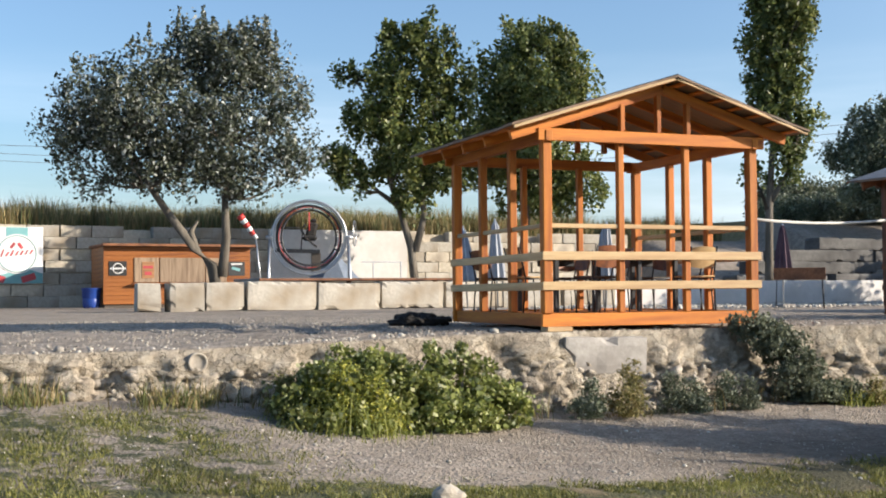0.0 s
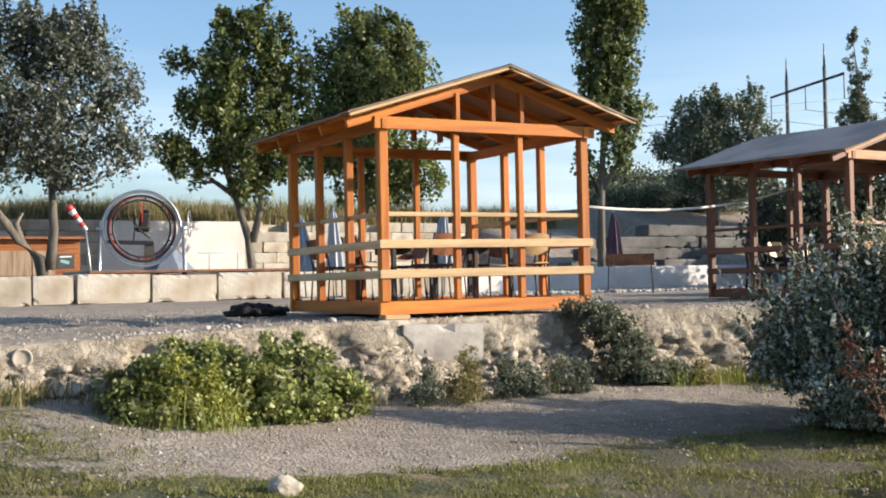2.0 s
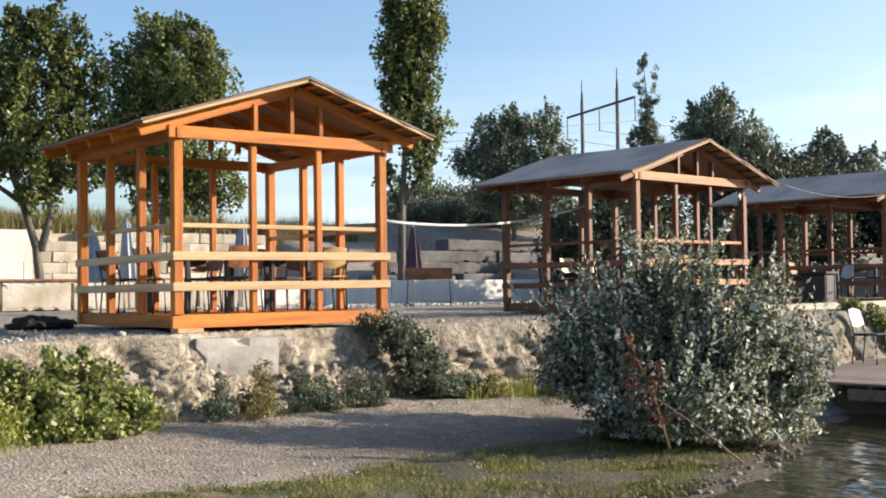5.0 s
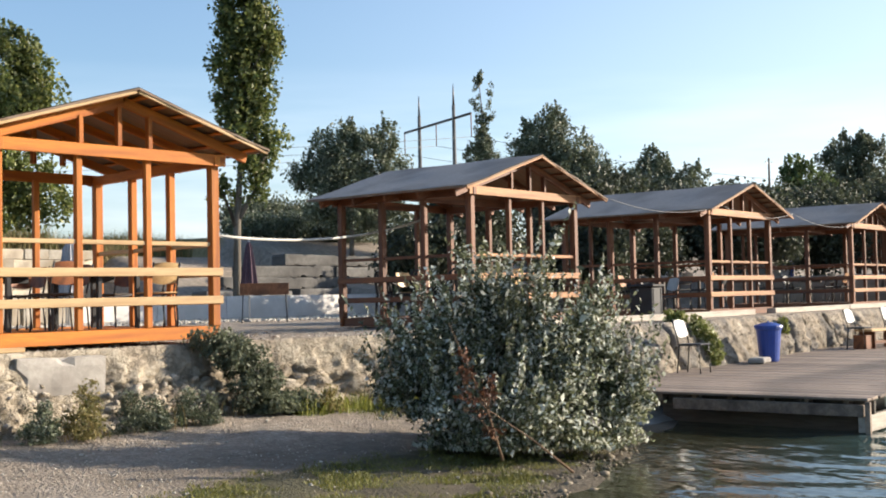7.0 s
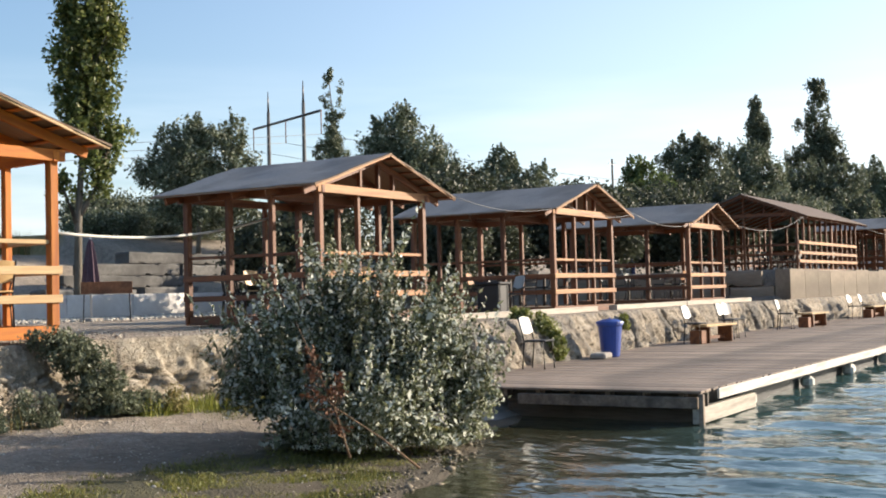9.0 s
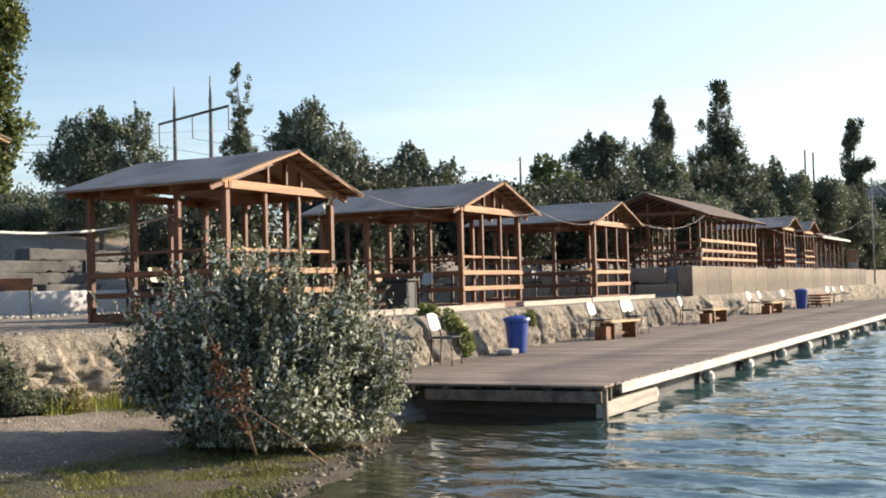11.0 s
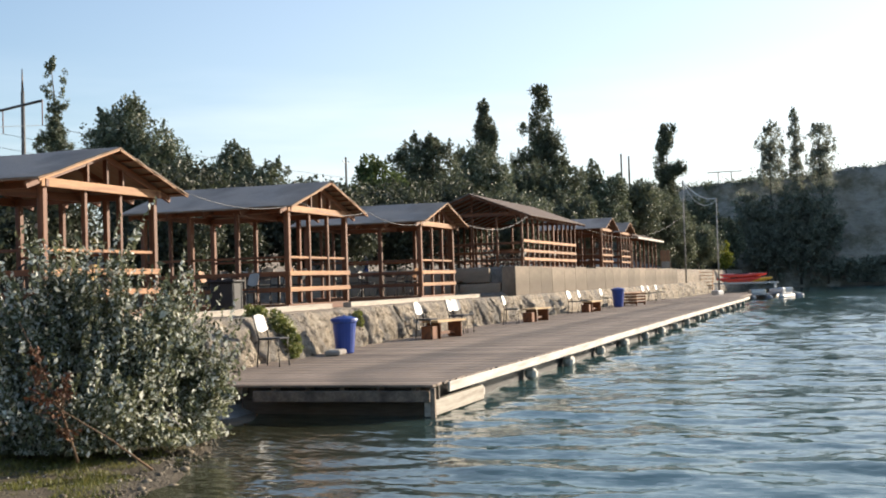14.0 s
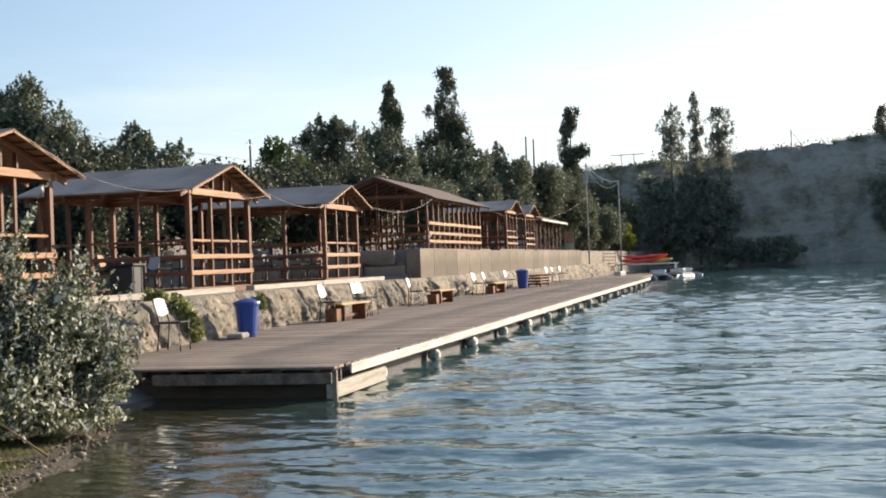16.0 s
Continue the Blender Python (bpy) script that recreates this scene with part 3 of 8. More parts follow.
def leaves_mesh(name, centres, sizes, material, rng, slim=0.62, droop=0.0):
    """A folded leaf of two faces at each centre, turned at random."""
    n = len(centres)
    d = rng.normal(size=(n, 3))
    d[:, 2] -= droop
    d /= np.linalg.norm(d, axis=1)[:, None]
    s = np.cross(d, rng.normal(size=(n, 3)))
    s /= np.linalg.norm(s, axis=1)[:, None] + 1e-9
    u = np.cross(d, s)
    sz = np.asarray(sizes)[:, None]
    v = np.empty((n, 4, 3))
    v[:, 0] = centres - d * sz * 0.5
    v[:, 1] = centres + s * sz * slim * 0.5 + u * sz * 0.12
    v[:, 2] = centres + d * sz * 0.5
    v[:, 3] = centres - s * sz * slim * 0.5 + u * sz * 0.12
    base = np.arange(n)[:, None] * 4
    tri = np.concatenate([base + [0, 1, 2], base + [0, 2, 3]], axis=1).reshape(-1, 3)
    return tri_mesh(name, v.reshape(-1, 3), tri, material)


def tri_mesh(name, v, tri, material):
    me = bpy.data.meshes.new(name)
    me.vertices.add(len(v))
    me.vertices.foreach_set("co", v.astype(np.float32).ravel())
    me.loops.add(len(tri) * 3)
    me.loops.foreach_set("vertex_index", tri.astype(np.int32).ravel())
    me.polygons.add(len(tri))
    me.polygons.foreach_set("loop_start", np.arange(0, len(tri) * 3, 3, dtype=np.int32))
    me.update(calc_edges=True)
    me.materials.append(material)
    return me


def blades_mesh(name, roots, heights, width, material, rng, lean=0.35):
    """Grass: a bent tapering blade of three faces at each root."""
    n = len(roots)
    a = rng.uniform(0, 2 * np.pi, n)
    side = np.stack([np.cos(a), np.sin(a), np.zeros(n)], 1)
    a2 = rng.uniform(0, 2 * np.pi, n)
    bend = np.stack([np.cos(a2), np.sin(a2), np.zeros(n)], 1) * (rng.uniform(0.1, 1.0, n) * lean * heights)[:, None]
    up = np.stack([np.zeros(n), np.zeros(n), heights], 1)
    w = (np.asarray(width) * rng.uniform(0.6, 1.3, n))[:, None]
    v = np.empty((n, 5, 3))
    v[:, 0], v[:, 1] = roots - side * w / 2, roots + side * w / 2
    v[:, 2] = roots + up * 0.55 + bend * 0.35 + side * w * 0.4
    v[:, 3] = roots + up * 0.55 + bend * 0.35 - side * w * 0.4
    v[:, 4] = roots + up + bend
    base = np.arange(n)[:, None] * 5
    tri = np.concatenate([base + [0, 1, 2], base + [0, 2, 3], base + [3, 2, 4]], axis=1).reshape(-1, 3)
    return tri_mesh(name, v.reshape(-1, 3), tri, material)

# ---- ground, water, cliff ----
def line(x, xs, vs):
    return np.interp(x, xs, vs)


def edge_y(x):      # top edge of the terrace
    return line(x, [-60, 0, 4, 8, 10.5, 12.5, 16, 18, 22, 26, 35, 110, 118], [12.4, 12.1, 11.85, 11.85, 11.85, 11.35, 9.9, 9.82, 10.02, 10.22, 10.4, 10.45, 10.45])


def foot_y(x):      # foot of its face
    return line(x, [-60, 0, 4, 8, 10.5, 12.5, 16, 18, 22, 26, 35, 110, 118], [12.1, 11.7, 11.35, 11.3, 11.3, 10.8, 9.3, 9.38, 9.65, 9.88, 10.12, 10.2, 10.2])


def foot_z(x):
    return line(x, [-10, 0, 3, 5, 7, 13, 16, 18, 22, 120], [0.8, 0.74, 0.62, 0.40, 0.30, 0.30, 0.30, 0.1, -0.4, -0.6])


def shore_y(x):
    return line(x, [-60, 0, 3, 6, 8, 9.7, 13, 15.5, 18, 22], [-70, -2.6, 1.0, 4.2, 5.5, 5.85, 7.2, 7.9, 9.0, 9.5])


def soft(a, b, x):
    t = np.clip((x - a) / (b - a), 0, 1)
    return t * t * (3 - 2 * t)


def ground_z(x, y):
    x, y = np.asarray(x, float), np.asarray(y, float)
    ey, fy, fz, sy = edge_y(x), foot_y(x), foot_z(x), shore_y(x)
    k = np.clip((y - sy) / np.maximum(fy - sy, 0.3), 0, 1)
    low = np.where(y > sy, fz * k ** 1.8, np.maximum(-0.20 * (sy - y), -2.6))
    top = 1.20 - 0.10 * soft(7, 2, x) * soft(4, 0, y - ey)
    top = top + 1.02 * soft(38.9, 39.3, x) * soft(0.25, 0.6, y - ey)
    # bank behind the block wall, and rising ground along the north
    bank = 2.95 + 1.1 * soft(46, 75, y)
    top = np.where(x < 30, top + bank * soft(45.6, 46.0, y), top + 2.9 * soft(36, 47, y) * soft(30, 33, x) + 1.1 * soft(46, 75, y))
    top = top + 2.4 * soft(90, 135, x) * soft(14, 30, y)
    f = soft(0.0, 1.0, (y - fy - 0.36) / np.maximum(ey - fy, 0.2))
    z = low * (1 - f) + top * f
    # east bank above the cliff, and land round the far sides of the lake
    crest = line(y, [-90, -18, 0, 8, 20, 40], [15.5, 14.8, 13.3, 12.9, 12.3, 10.0])
    z = np.where(x > 146, z + (crest - z) * soft(148, 152, x), z)
    z = np.where((x < 146) & (y < 5), z + 6.0 * soft(-120, -150, y), z)
    z = z + 5.0 * soft(-60, -110, x) * soft(20, -20, y)
    return z


def turf_amount(x, y):
    shore = soft(0.1, 0.6, y - shore_y(x))
    # past x = 6 the dark turf reaches further, partly in place of shade
    strip = soft(8.35, 7.7, y + 0.05 * (x - 5) - 0.5 * soft(6.0, 7.5, x)) * soft(-3.5, -2.5, x)
    left = 0.55 * soft(3.6, 2.2, x) * soft(12.0, 10.6, y)
    foot = 0.55 * soft(10.8, 12, x) * soft(9.2, 10.4, y) * soft(11.3, 10.9, y)
    low = np.where(y < foot_y(x), 1.0, 0.0)
    return np.clip(np.maximum(np.maximum(strip, left), foot), 0, 1) * shore * low


def steps(*runs):
    out = []
    for a, b, d in runs:
        out += list(np.arange(a, b, d))
    return out


far = [400, 700, 1200, 2000, 3400]
gx = np.array([-v for v in far[::-1]] + steps((-200, -20, 12), (-20, -4, 0.8), (-4, 20, 0.16), (20, 42, 0.5), (42, 140, 2.0), (140, 156, 0.5), (156, 300, 10)) + [300] + far)
gy = np.array([-v for v in far[::-1]] + steps((-200, -10, 12), (-10, -3, 0.5), (-3, 4, 0.2), (4, 13, 0.14), (13, 16, 0.3), (16, 44, 1.2), (44, 48, 0.2), (48, 100, 3), (100, 300, 15)) + [300] + far)
GX, GY = np.meshgrid(gx, gy)
rng = np.random.default_rng(3)
GZ = ground_z(GX, GY)
fine_zone = (GX > -4) & (GX < 21) & (GY > -3) & (GY < 17)
rough_z = np.array([noise.noise(Vector((x * 1.3, y * 1.3, 0))) * 0.035 + noise.noise(Vector((x * 4, y * 4, 3))) * 0.014 if f else 0.0
                    for x, y, f in zip(GX.ravel(), GY.ravel(), fine_zone.ravel())]).reshape(GX.shape)
GZ = GZ + rough_z
nx, ny = len(gx), len(gy)
quads = [(j * nx + i, j * nx + i + 1, (j + 1) * nx + i + 1, (j + 1) * nx + i) for j in range(ny - 1) for i in range(nx - 1)]
ground_me = mesh_of("ground", np.stack([GX.ravel(), GY.ravel(), GZ.ravel()], 1).tolist(), quads, gravel_ground, True)
for key, val in (("turf", turf_amount(GX, GY)),
                 ("dry", np.maximum(soft(45.7, 46.5, GY) * soft(60, 40, GX), np.maximum(soft(49, 54, GY), np.maximum(soft(150, 153, GX), soft(-140, -160, GY))))),
                 # first term: wet shore; second: painted shade on the path beside the bush
                 ("silt_and_shade", np.maximum(soft(0.11, 0.0, GZ) * np.where(GX < 140, 1, 0), 0.45 * soft(5.0, 7.0, GX) * soft(10.2, 8.8, GY) * soft(13, 11, GX)))):
    at = ground_me.attributes.new(key, "FLOAT", "POINT")
    at.data.foreach_set("value", val.ravel().astype(np.float32))
single("ground", ground_me, "pale limestone gravel yard with patches of short dry grass", "ground", kind="structure")

wx = np.array([-300, -100, -40, -20, -10, 0] + steps((3, 26, 0.13), (26, 50, 0.22), (50, 90, 0.4), (90, 156, 0.8)) + [156.0])
wy = np.array([-170, -120, -80, -60] + steps((-40, -20, 0.6), (-20, -8, 0.3), (-8, 9, 0.13), (9, 11, 0.5)) + [11.0])
WX, WY = np.meshgrid(wx, wy)
WZ = np.zeros(WX.shape)
wr = np.random.default_rng(17)
for lam, amp in ((4.2, 0.008), (3.1, 0.008), (2.3, 0.008), (1.7, 0.007), (1.3, 0.006), (1.0, 0.0055), (0.8, 0.005), (0.62, 0.0042), (0.52, 0.0036)):
    for k in range(3):
        th = radians(12) + wr.normal() * 0.42
        ph = 2 * np.pi / (lam * wr.uniform(0.85, 1.15)) * (WX * math.cos(th) + WY * math.sin(th)) + wr.uniform(0, 6.28)
        WZ += amp * 0.85 * (np.exp(np.sin(ph)) - 1.27) * 1.0
calm = soft(0.02, 0.6, -ground_z(WX, WY)) * soft(2.0, 5.0, WX)
WZ = WZ * calm * (0.75 + 0.25 * np.sin(WX * 0.21 + 1.0) * np.sin(WY * 0.17 + 0.5 * WX * 0.13))
nx, ny = len(wx), len(wy)
quads = [(j * nx + i, j * nx + i + 1, (j + 1) * nx + i + 1, (j + 1) * nx + i) for j in range(ny - 1) for i in range(nx - 1)]
water_me = mesh_of("water", np.stack([WX.ravel(), WY.ravel(), WZ.ravel()], 1).tolist(), quads, lake_water, True)
at = water_me.attributes.new("deep", "FLOAT", "POINT")
at.data.foreach_set("value", soft(0.15, 0.85, -ground_z(WX, WY)).ravel().astype(np.float32))
single("water", water_me, "teal lake water with small wind ripples", "water", kind="structure")


def face_sheet(name, label, xs, n, bottom, grooves, amp, material, crack=1.0, groove_w=0.2):
    """A rough rock face from foot to edge of the terrace."""

    def point(x, s):
            y0, y1 = float(foot_y(x)) - 0.05, float(edge_y(x)) + 0.02
            z0 = max(float(foot_z(x)), bottom) - 0.25
            z1 = float(ground_z(x, y1 + 0.7)) + 0.015
            if x > 38.9:
                z1 = 1.22
            p = Vector((x * 1.0, s * 1.1, 0.3))
            prof = s ** float(line(x, [12, 14, 17], [0.8, 1.2, 2.4]))
            lump = noise.noise(p * 1.3) * 0.5 + noise.noise(p * 3.1) * 0.3 + noise.noise(p * 7.0) * 0.24 + (noise.noise(p * 13.0) * 0.2 + noise.noise(p * 24.0) * 0.14 if x < 14.9 else 0.0)
            g = noise.noise(Vector((x * grooves, s * 0.35, 9.0)))
            cut = -1.3 * max(0.0, groove_w - abs(g)) / groove_w
            if x > 14.9:
                k = math.floor(x / 1.45)
                rest = [noise.noise(Vector((k * 3.7, v, 0.5))) for v in (0.5, 4.5, 8.5, 12.5)]
                mid = (k + 0.5 + 0.75 * rest[0]) * 1.45 + (0.5 - s) * 0.55 * rest[2] + 0.07 * noise.noise(Vector((x * 0.6, s * 4.0, 2.0)))
                near = abs(x - mid)
                deep = max(0.0, 0.55 + 2.2 * rest[1])
                wide = 0.09 + 0.16 * max(0.0, 0.3 + rest[3]) * (0.4 + s)
                cell_jut = 0.35 * noise.noise(Vector((k * 1.9, math.floor(s * 1.7 + rest[0]) * 2.1, 7.5)))
                cut = min(cut * 0.3, -2.4 * min(deep, 1.4) * max(0.0, 1 - near / wide))
                lump = 0.75 * lump + 0.25 * min(1.0, near / 0.35) * min(1.0, deep) + 0.5 * cell_jut
            fade = min(1.0, 4 * (1 - s) + 0.15)
            dd = noise.voronoi(Vector((x * 4.2 + 0.4 * noise.noise(p * 2), s * 5.5 * (z1 - z0) + 0.3 * noise.noise(p * 3 + Vector((7, 0, 0))), 0)))[0]
            lump += (min(0.2, dd[1] - dd[0]) / 0.2 - 1.0) * 0.5 * crack * (1.0 if x > 14.9 else float(soft(0.86, 0.6, s + 0.25 * noise.noise(Vector((x * 0.9, 3.0, 1.0))))))
            if x > 14.9:
                q = Vector((x, s * 0.9, 0.0))
                lump += 0.09 * noise.noise(q * 6.0) + 0.09 * noise.noise(q * 13.0) - 0.12 * max(0.0, noise.noise(q * 3.7 + Vector((5, 5, 5))) - 0.1)
            y = y0 + (y1 - y0) * prof - (lump + 0.55 * cut) * amp * fade
            z = z0 + (z1 - z0) * s + noise.noise(p * 5.0 + Vector((4, 4, 4))) * 0.04 * fade
            return x, y, z

    vs, fs = [point(x, j / n) for x in xs for j in range(n + 1)], []
    m = n + 1
    for i in range(len(xs) - 1):
        for j in range(n):
            a = i * m + j
            fs.append((a, a + m, a + m + 1, a + 1))
    # a strip over the edge, down into the ground
    k = len(vs)
    for i, x in enumerate(xs):
        vs.append((x, float(edge_y(x)) + 0.75, vs[i * m + n][2] - 0.05))
    for i in range(len(xs) - 1):
        a, b = i * m + n, k + i
        fs.append((a, a + m, b + 1, b))
    return single(name, mesh_of(name, vs, fs, material, True), label, "retaining wall", kind="structure"), point


west_wall, west_point = face_sheet("retaining_wall_west", "low rough limestone bank with crumbling edge", steps((-14, 0, 0.25), (0, 15, 0.05)), 34, 0.0, 0.5, 0.22, rock_face, 1.1)
face_sheet("retaining_wall_east", "weathered limestone bank with deep upright clefts beside the deck", steps((14.93, 40, 0.05), (40, 119, 0.5)), 26, 0.3, 0.42, 0.36, rock_cleft, 0.16, 0.10)

# quarry cliff on the far shore
vs, fs = [], []
ys = list(np.arange(-110, 42, 0.6))
for y in ys:
    crest = float(line(y, [-90, -18, 0, 8, 20, 40], [15.5, 14.8, 13.3, 12.9, 12.3, 10.0])) + 0.5
    for j in range(19):
        s = j / 18
        p = Vector((0, y * 0.12, s * 1.4))
        x = 144.5 + 5.5 * s ** 1.4 - 1.8 * noise.noise(p * 1.2) - 1.2 * noise.noise(p * 3.5) - 0.6 * noise.noise(p * 9) - 0.7 * noise.noise(Vector((2.0, y * 0.05, s * 9.0))) - 0.35 * noise.noise(Vector((y * 0.7, s * 14, 0)))
        vs.append((x, y, -0.6 + (crest + 0.6) * s + (0.6 * noise.noise(Vector((y * 0.3, 5, 5))) if j == 18 else 0)))
    vs.append((153.5, y, crest - 0.6))
for i in range(len(ys) - 1):
    for j in range(19):
        a = i * 20 + j
        fs.append((a, a + 1, a + 21, a + 20))
single("cliff", mesh_of("cliff", vs, fs, cliff_rock, True), "pale quarry cliff with scrubby patches above the lake", "cliff", kind="structure")

# ---- gazebos ----
def gazebo(at, turn, w, d, floor, fresh, label, ridge=0.0, roof_over=(0.6, 0.42, 0.3), shift=0.0, slope=0.31, back_rails=False):
    """Timber shelter: origin under the front corner post, x along the front, y to the back."""
    frame_wood = wood_orange if fresh else wood_brown
    rail_wood = wood_raw if fresh else wood_tan
    g = thing("gazebo", label, "gazebo", at, turn, "gazebos on the terrace")
    h = 2.1
    top = floor + h
    # floor beams and boards
    for y in (0.0, d):
        bar("sill_beam", (-0.07, y, floor - 0.08), (w + 0.07, y, floor - 0.08), 0.06, 0.16, frame_wood, g)
    for x in (0.0, w):
        bar("sill_beam", (x, 0.035, floor - 0.08), (x, d - 0.035, floor - 0.08), 0.06, 0.155, frame_wood, g)
    n = int(d / 0.145)
    for i in range(n):
        y = 0.08 + (d - 0.16) * (i + 0.5) / n
        bar("floor_board", (0.035, y, floor - 0.035), (w - 0.035, y, floor - 0.035), 0.135, 0.03, frame_wood if fresh else wood_grey, g)
    if fresh:
        for x in (0.14, w - 0.1):
            slab("support_block", (x, 0.02, (floor - 0.16) / 2), (0.34, 0.2, floor - 0.16), wood_raw, g, "pale timber support block")
    # posts
    spots = [(0, 0, 0.12), (w * 0.345, 0, 0.085), (w * 0.665, 0, 0.085), (w, 0, 0.12),
             (0, d * 0.34, 0.10), (0, d * 0.67, 0.10), (0, d, 0.12), (w, d * 0.34, 0.10), (w, d * 0.67, 0.10), (w, d, 0.12),
             (w * 0.36, d, 0.085), (w * 0.67, d, 0.085)]
    for x, y, s in spots:
        bar("post", (x, y, floor), (x, y, top + 0.02), s, s, frame_wood, g, b=0.01)
    # rails
    for z, s in ((1.07, 0.055),):
        bar("handrail", (0.06, 0, floor + z), (w - 0.06, 0, floor + z), 0.045, s, rail_wood, g)
        for x in (0.0, w):
            bar("handrail", (x, 0.06, floor + z), (x, d - 0.06, floor + z), 0.045, s, rail_wood if fresh else frame_wood, g)
    for z, s in ((0.70, 0.105), (0.335, 0.105)):
        bar("rail", (-0.09, -0.075, floor + z), (w + 0.09, -0.075, floor + z + 0.008), 0.028, s, rail_wood, g)
        bar("rail", (-0.075, -0.05, floor + z - 0.005), (-0.075, d + 0.05, floor + z - 0.015), 0.028, s * 0.95, rail_wood if fresh else frame_wood, g)
        bar("rail", (w + 0.075, -0.05, floor + z), (w + 0.075, d + 0.05, floor + z), 0.028, s * 0.95, rail_wood if fresh else frame_wood, g)
        if back_rails:
            bar("rail", (-0.05, d + 0.075, floor + z), (w + 0.05, d + 0.075, floor + z), 0.028, s, frame_wood, g)
    # plates and trusses
    side, front, back = roof_over
    apex = top + 0.80 + ridge
    rx = w / 2 + shift
    reach = {-1: w / 2 + side + shift, 1: w / 2 + side - shift}
    for x in (0.0, w):
        bar("wall_plate", (x, -0.12, top + 0.06), (x, d + back * 0.7, top + 0.06), 0.09, 0.13, frame_wood, g)
    for k, y in enumerate((-0.085, d * 0.5, d + 0.085)):
        if fresh and k == 1:
            continue
        bar("tie_beam", (-0.14, y, top + 0.075), (w + 0.14, y, top + 0.075), 0.045, 0.15, frame_wood if fresh or k else wood_tan, g)
        if k != 1:
            for x in (w * 0.345, w * 0.52, w * 0.665):
                bar("strut", (x, y * 0.7, top + 0.15), (x, y * 0.7, apex - 0.13 - abs(x - rx) * slope), 0.06, 0.085, frame_wood, g)
    eave = {s: apex - slope * reach[s] for s in (-1, 1)}
    for y in (-0.06, d * 0.25, d * 0.5, d * 0.75, d + 0.06):
        for s in (-1, 1):
            bar("rafter", (rx, y, apex - 0.09), (rx + s * (reach[s] - 0.1), y, eave[s] - 0.06), 0.05, 0.13, frame_wood, g)
    for s in (-1, 1):
        bar("roof_trim", (rx + s * 0.01, -front + 0.02, apex - 0.012), (rx + s * reach[s], -front + 0.02, eave[s] - 0.012), 0.03, 0.035, wood_raw if fresh else wood_tan, g)
        for i in range(7):
            f = (i + 0.5) / 7
            z = apex - slope * reach[s] * f - 0.012
            bar("batten", (rx + s * reach[s] * f, -front + 0.04, z), (rx + s * reach[s] * f, d + back, z), 0.11, 0.024, frame_wood, g)
    for s in (-1, 1):
        run = w / 2 - 0.03 - s * shift
        vs, fs = chamfer_box(math.hypot(run, run * slope), d + 0.02, 0.012, 0.003)
        tip = math.degrees(math.atan(slope)) * s
        part("ceiling_panel", mesh_of("ceiling_panel", vs, fs, panel_brown), g, pose(rx + s * run / 2, d / 2, apex - slope * run / 2 - 0.034, 0, tip, 0), "plain brown ceiling panel")
    # roof sheets: two plates a side with ragged edges
    r = random.Random(int(at[0] * 10))
    for s in (-1, 1):
        rows, cols = 8, 18
        vs, fs = [], []
        for i in range(rows + 1):
            f = i / rows
            for j in range(cols + 1):
                q = j / cols
                y = -front + (d + back + front) * q
                lift = 0.0
                if j in (0, cols):
                    y += r.uniform(-0.025, 0.025)
                x = rx + s * (reach[s] * f + (r.uniform(0, 0.035) if i == rows else 0))
                lift = 0.012 * noise.noise(Vector((x * 1.5 + at[0], y * 1.2, 1.0)))
                vs.append((x, y, apex - slope * reach[s] * f + 0.008 + lift))
        c = cols + 1
        up = len(vs)
        vs += [(x, y, z + 0.028) for x, y, z in vs]
        for i in range(rows):
            for j in range(cols):
                a = i * c + j
                lo, hi = (a, a + 1, a + c + 1, a + c), (a + up, a + c + up, a + c + 1 + up, a + 1 + up)
                fs += [lo, hi] if s > 0 else [lo[::-1], hi[::-1]]
        rim = [(i * c, (i + 1) * c) for i in range(rows)] + [((i + 1) * c + cols, i * c + cols) for i in range(rows)]
        rim += [(j + 1, j) for j in range(cols)] + [(rows * c + j, rows * c + j + 1) for j in range(cols)]
        for a, b in rim:
            q = (a, b, b + up, a + up)
            fs.append(q if s > 0 else q[::-1])
        me = mesh_of("roof_sheet", vs, fs, panel_brown)
        part("roof_sheet", me, g, None, "brown weathered board roof sheet")
        fv = [(x, y + (0.012 if j % c == 0 else 0), z + 0.010) for j, (x, y, z) in enumerate(vs[up:])]
        ff = [(i * c + j, (i + 1) * c + j, (i + 1) * c + j + 1, i * c + j + 1) for i in range(rows) for j in range(cols)]
        if s < 0:
            ff = [q[::-1] for q in ff]
        part("roof_felt", mesh_of("roof_felt", fv, ff, felt), g, None, "grey roofing felt")
    return g


gazebo((7.28, 12.36, 1.20), -5, 2.97, 2.95, 0.22, True, "new orange-stained timber gazebo with pale raw pine rails", shift=0.13)
gazebo((16.07, 12.30, 1.20), 0, 3.27, 3.05, 0.19, False, "brown timber gazebo with grey felt roof above the bank", -0.05)
gazebo((24.05, 11.80, 1.20), 0, 3.25, 3.75, 0.14, False, "brown timber gazebo beside the deck with grey felt roof", -0.06)
gazebo((33.25, 11.92, 1.20), 0, 3.05, 3.75, 0.16, False, "weathered brown timber gazebo with sagging felt roof", -0.06)
gazebo((66.8, 12.9, 2.22), 0, 3.1, 3.4, 0.14, False, "distant brown gazebo on the upper terrace", -0.05)
gazebo((73.6, 13.0, 2.22), 0, 3.1, 3.4, 0.14, False, "distant brown gazebo next to a low shelter", -0.05)


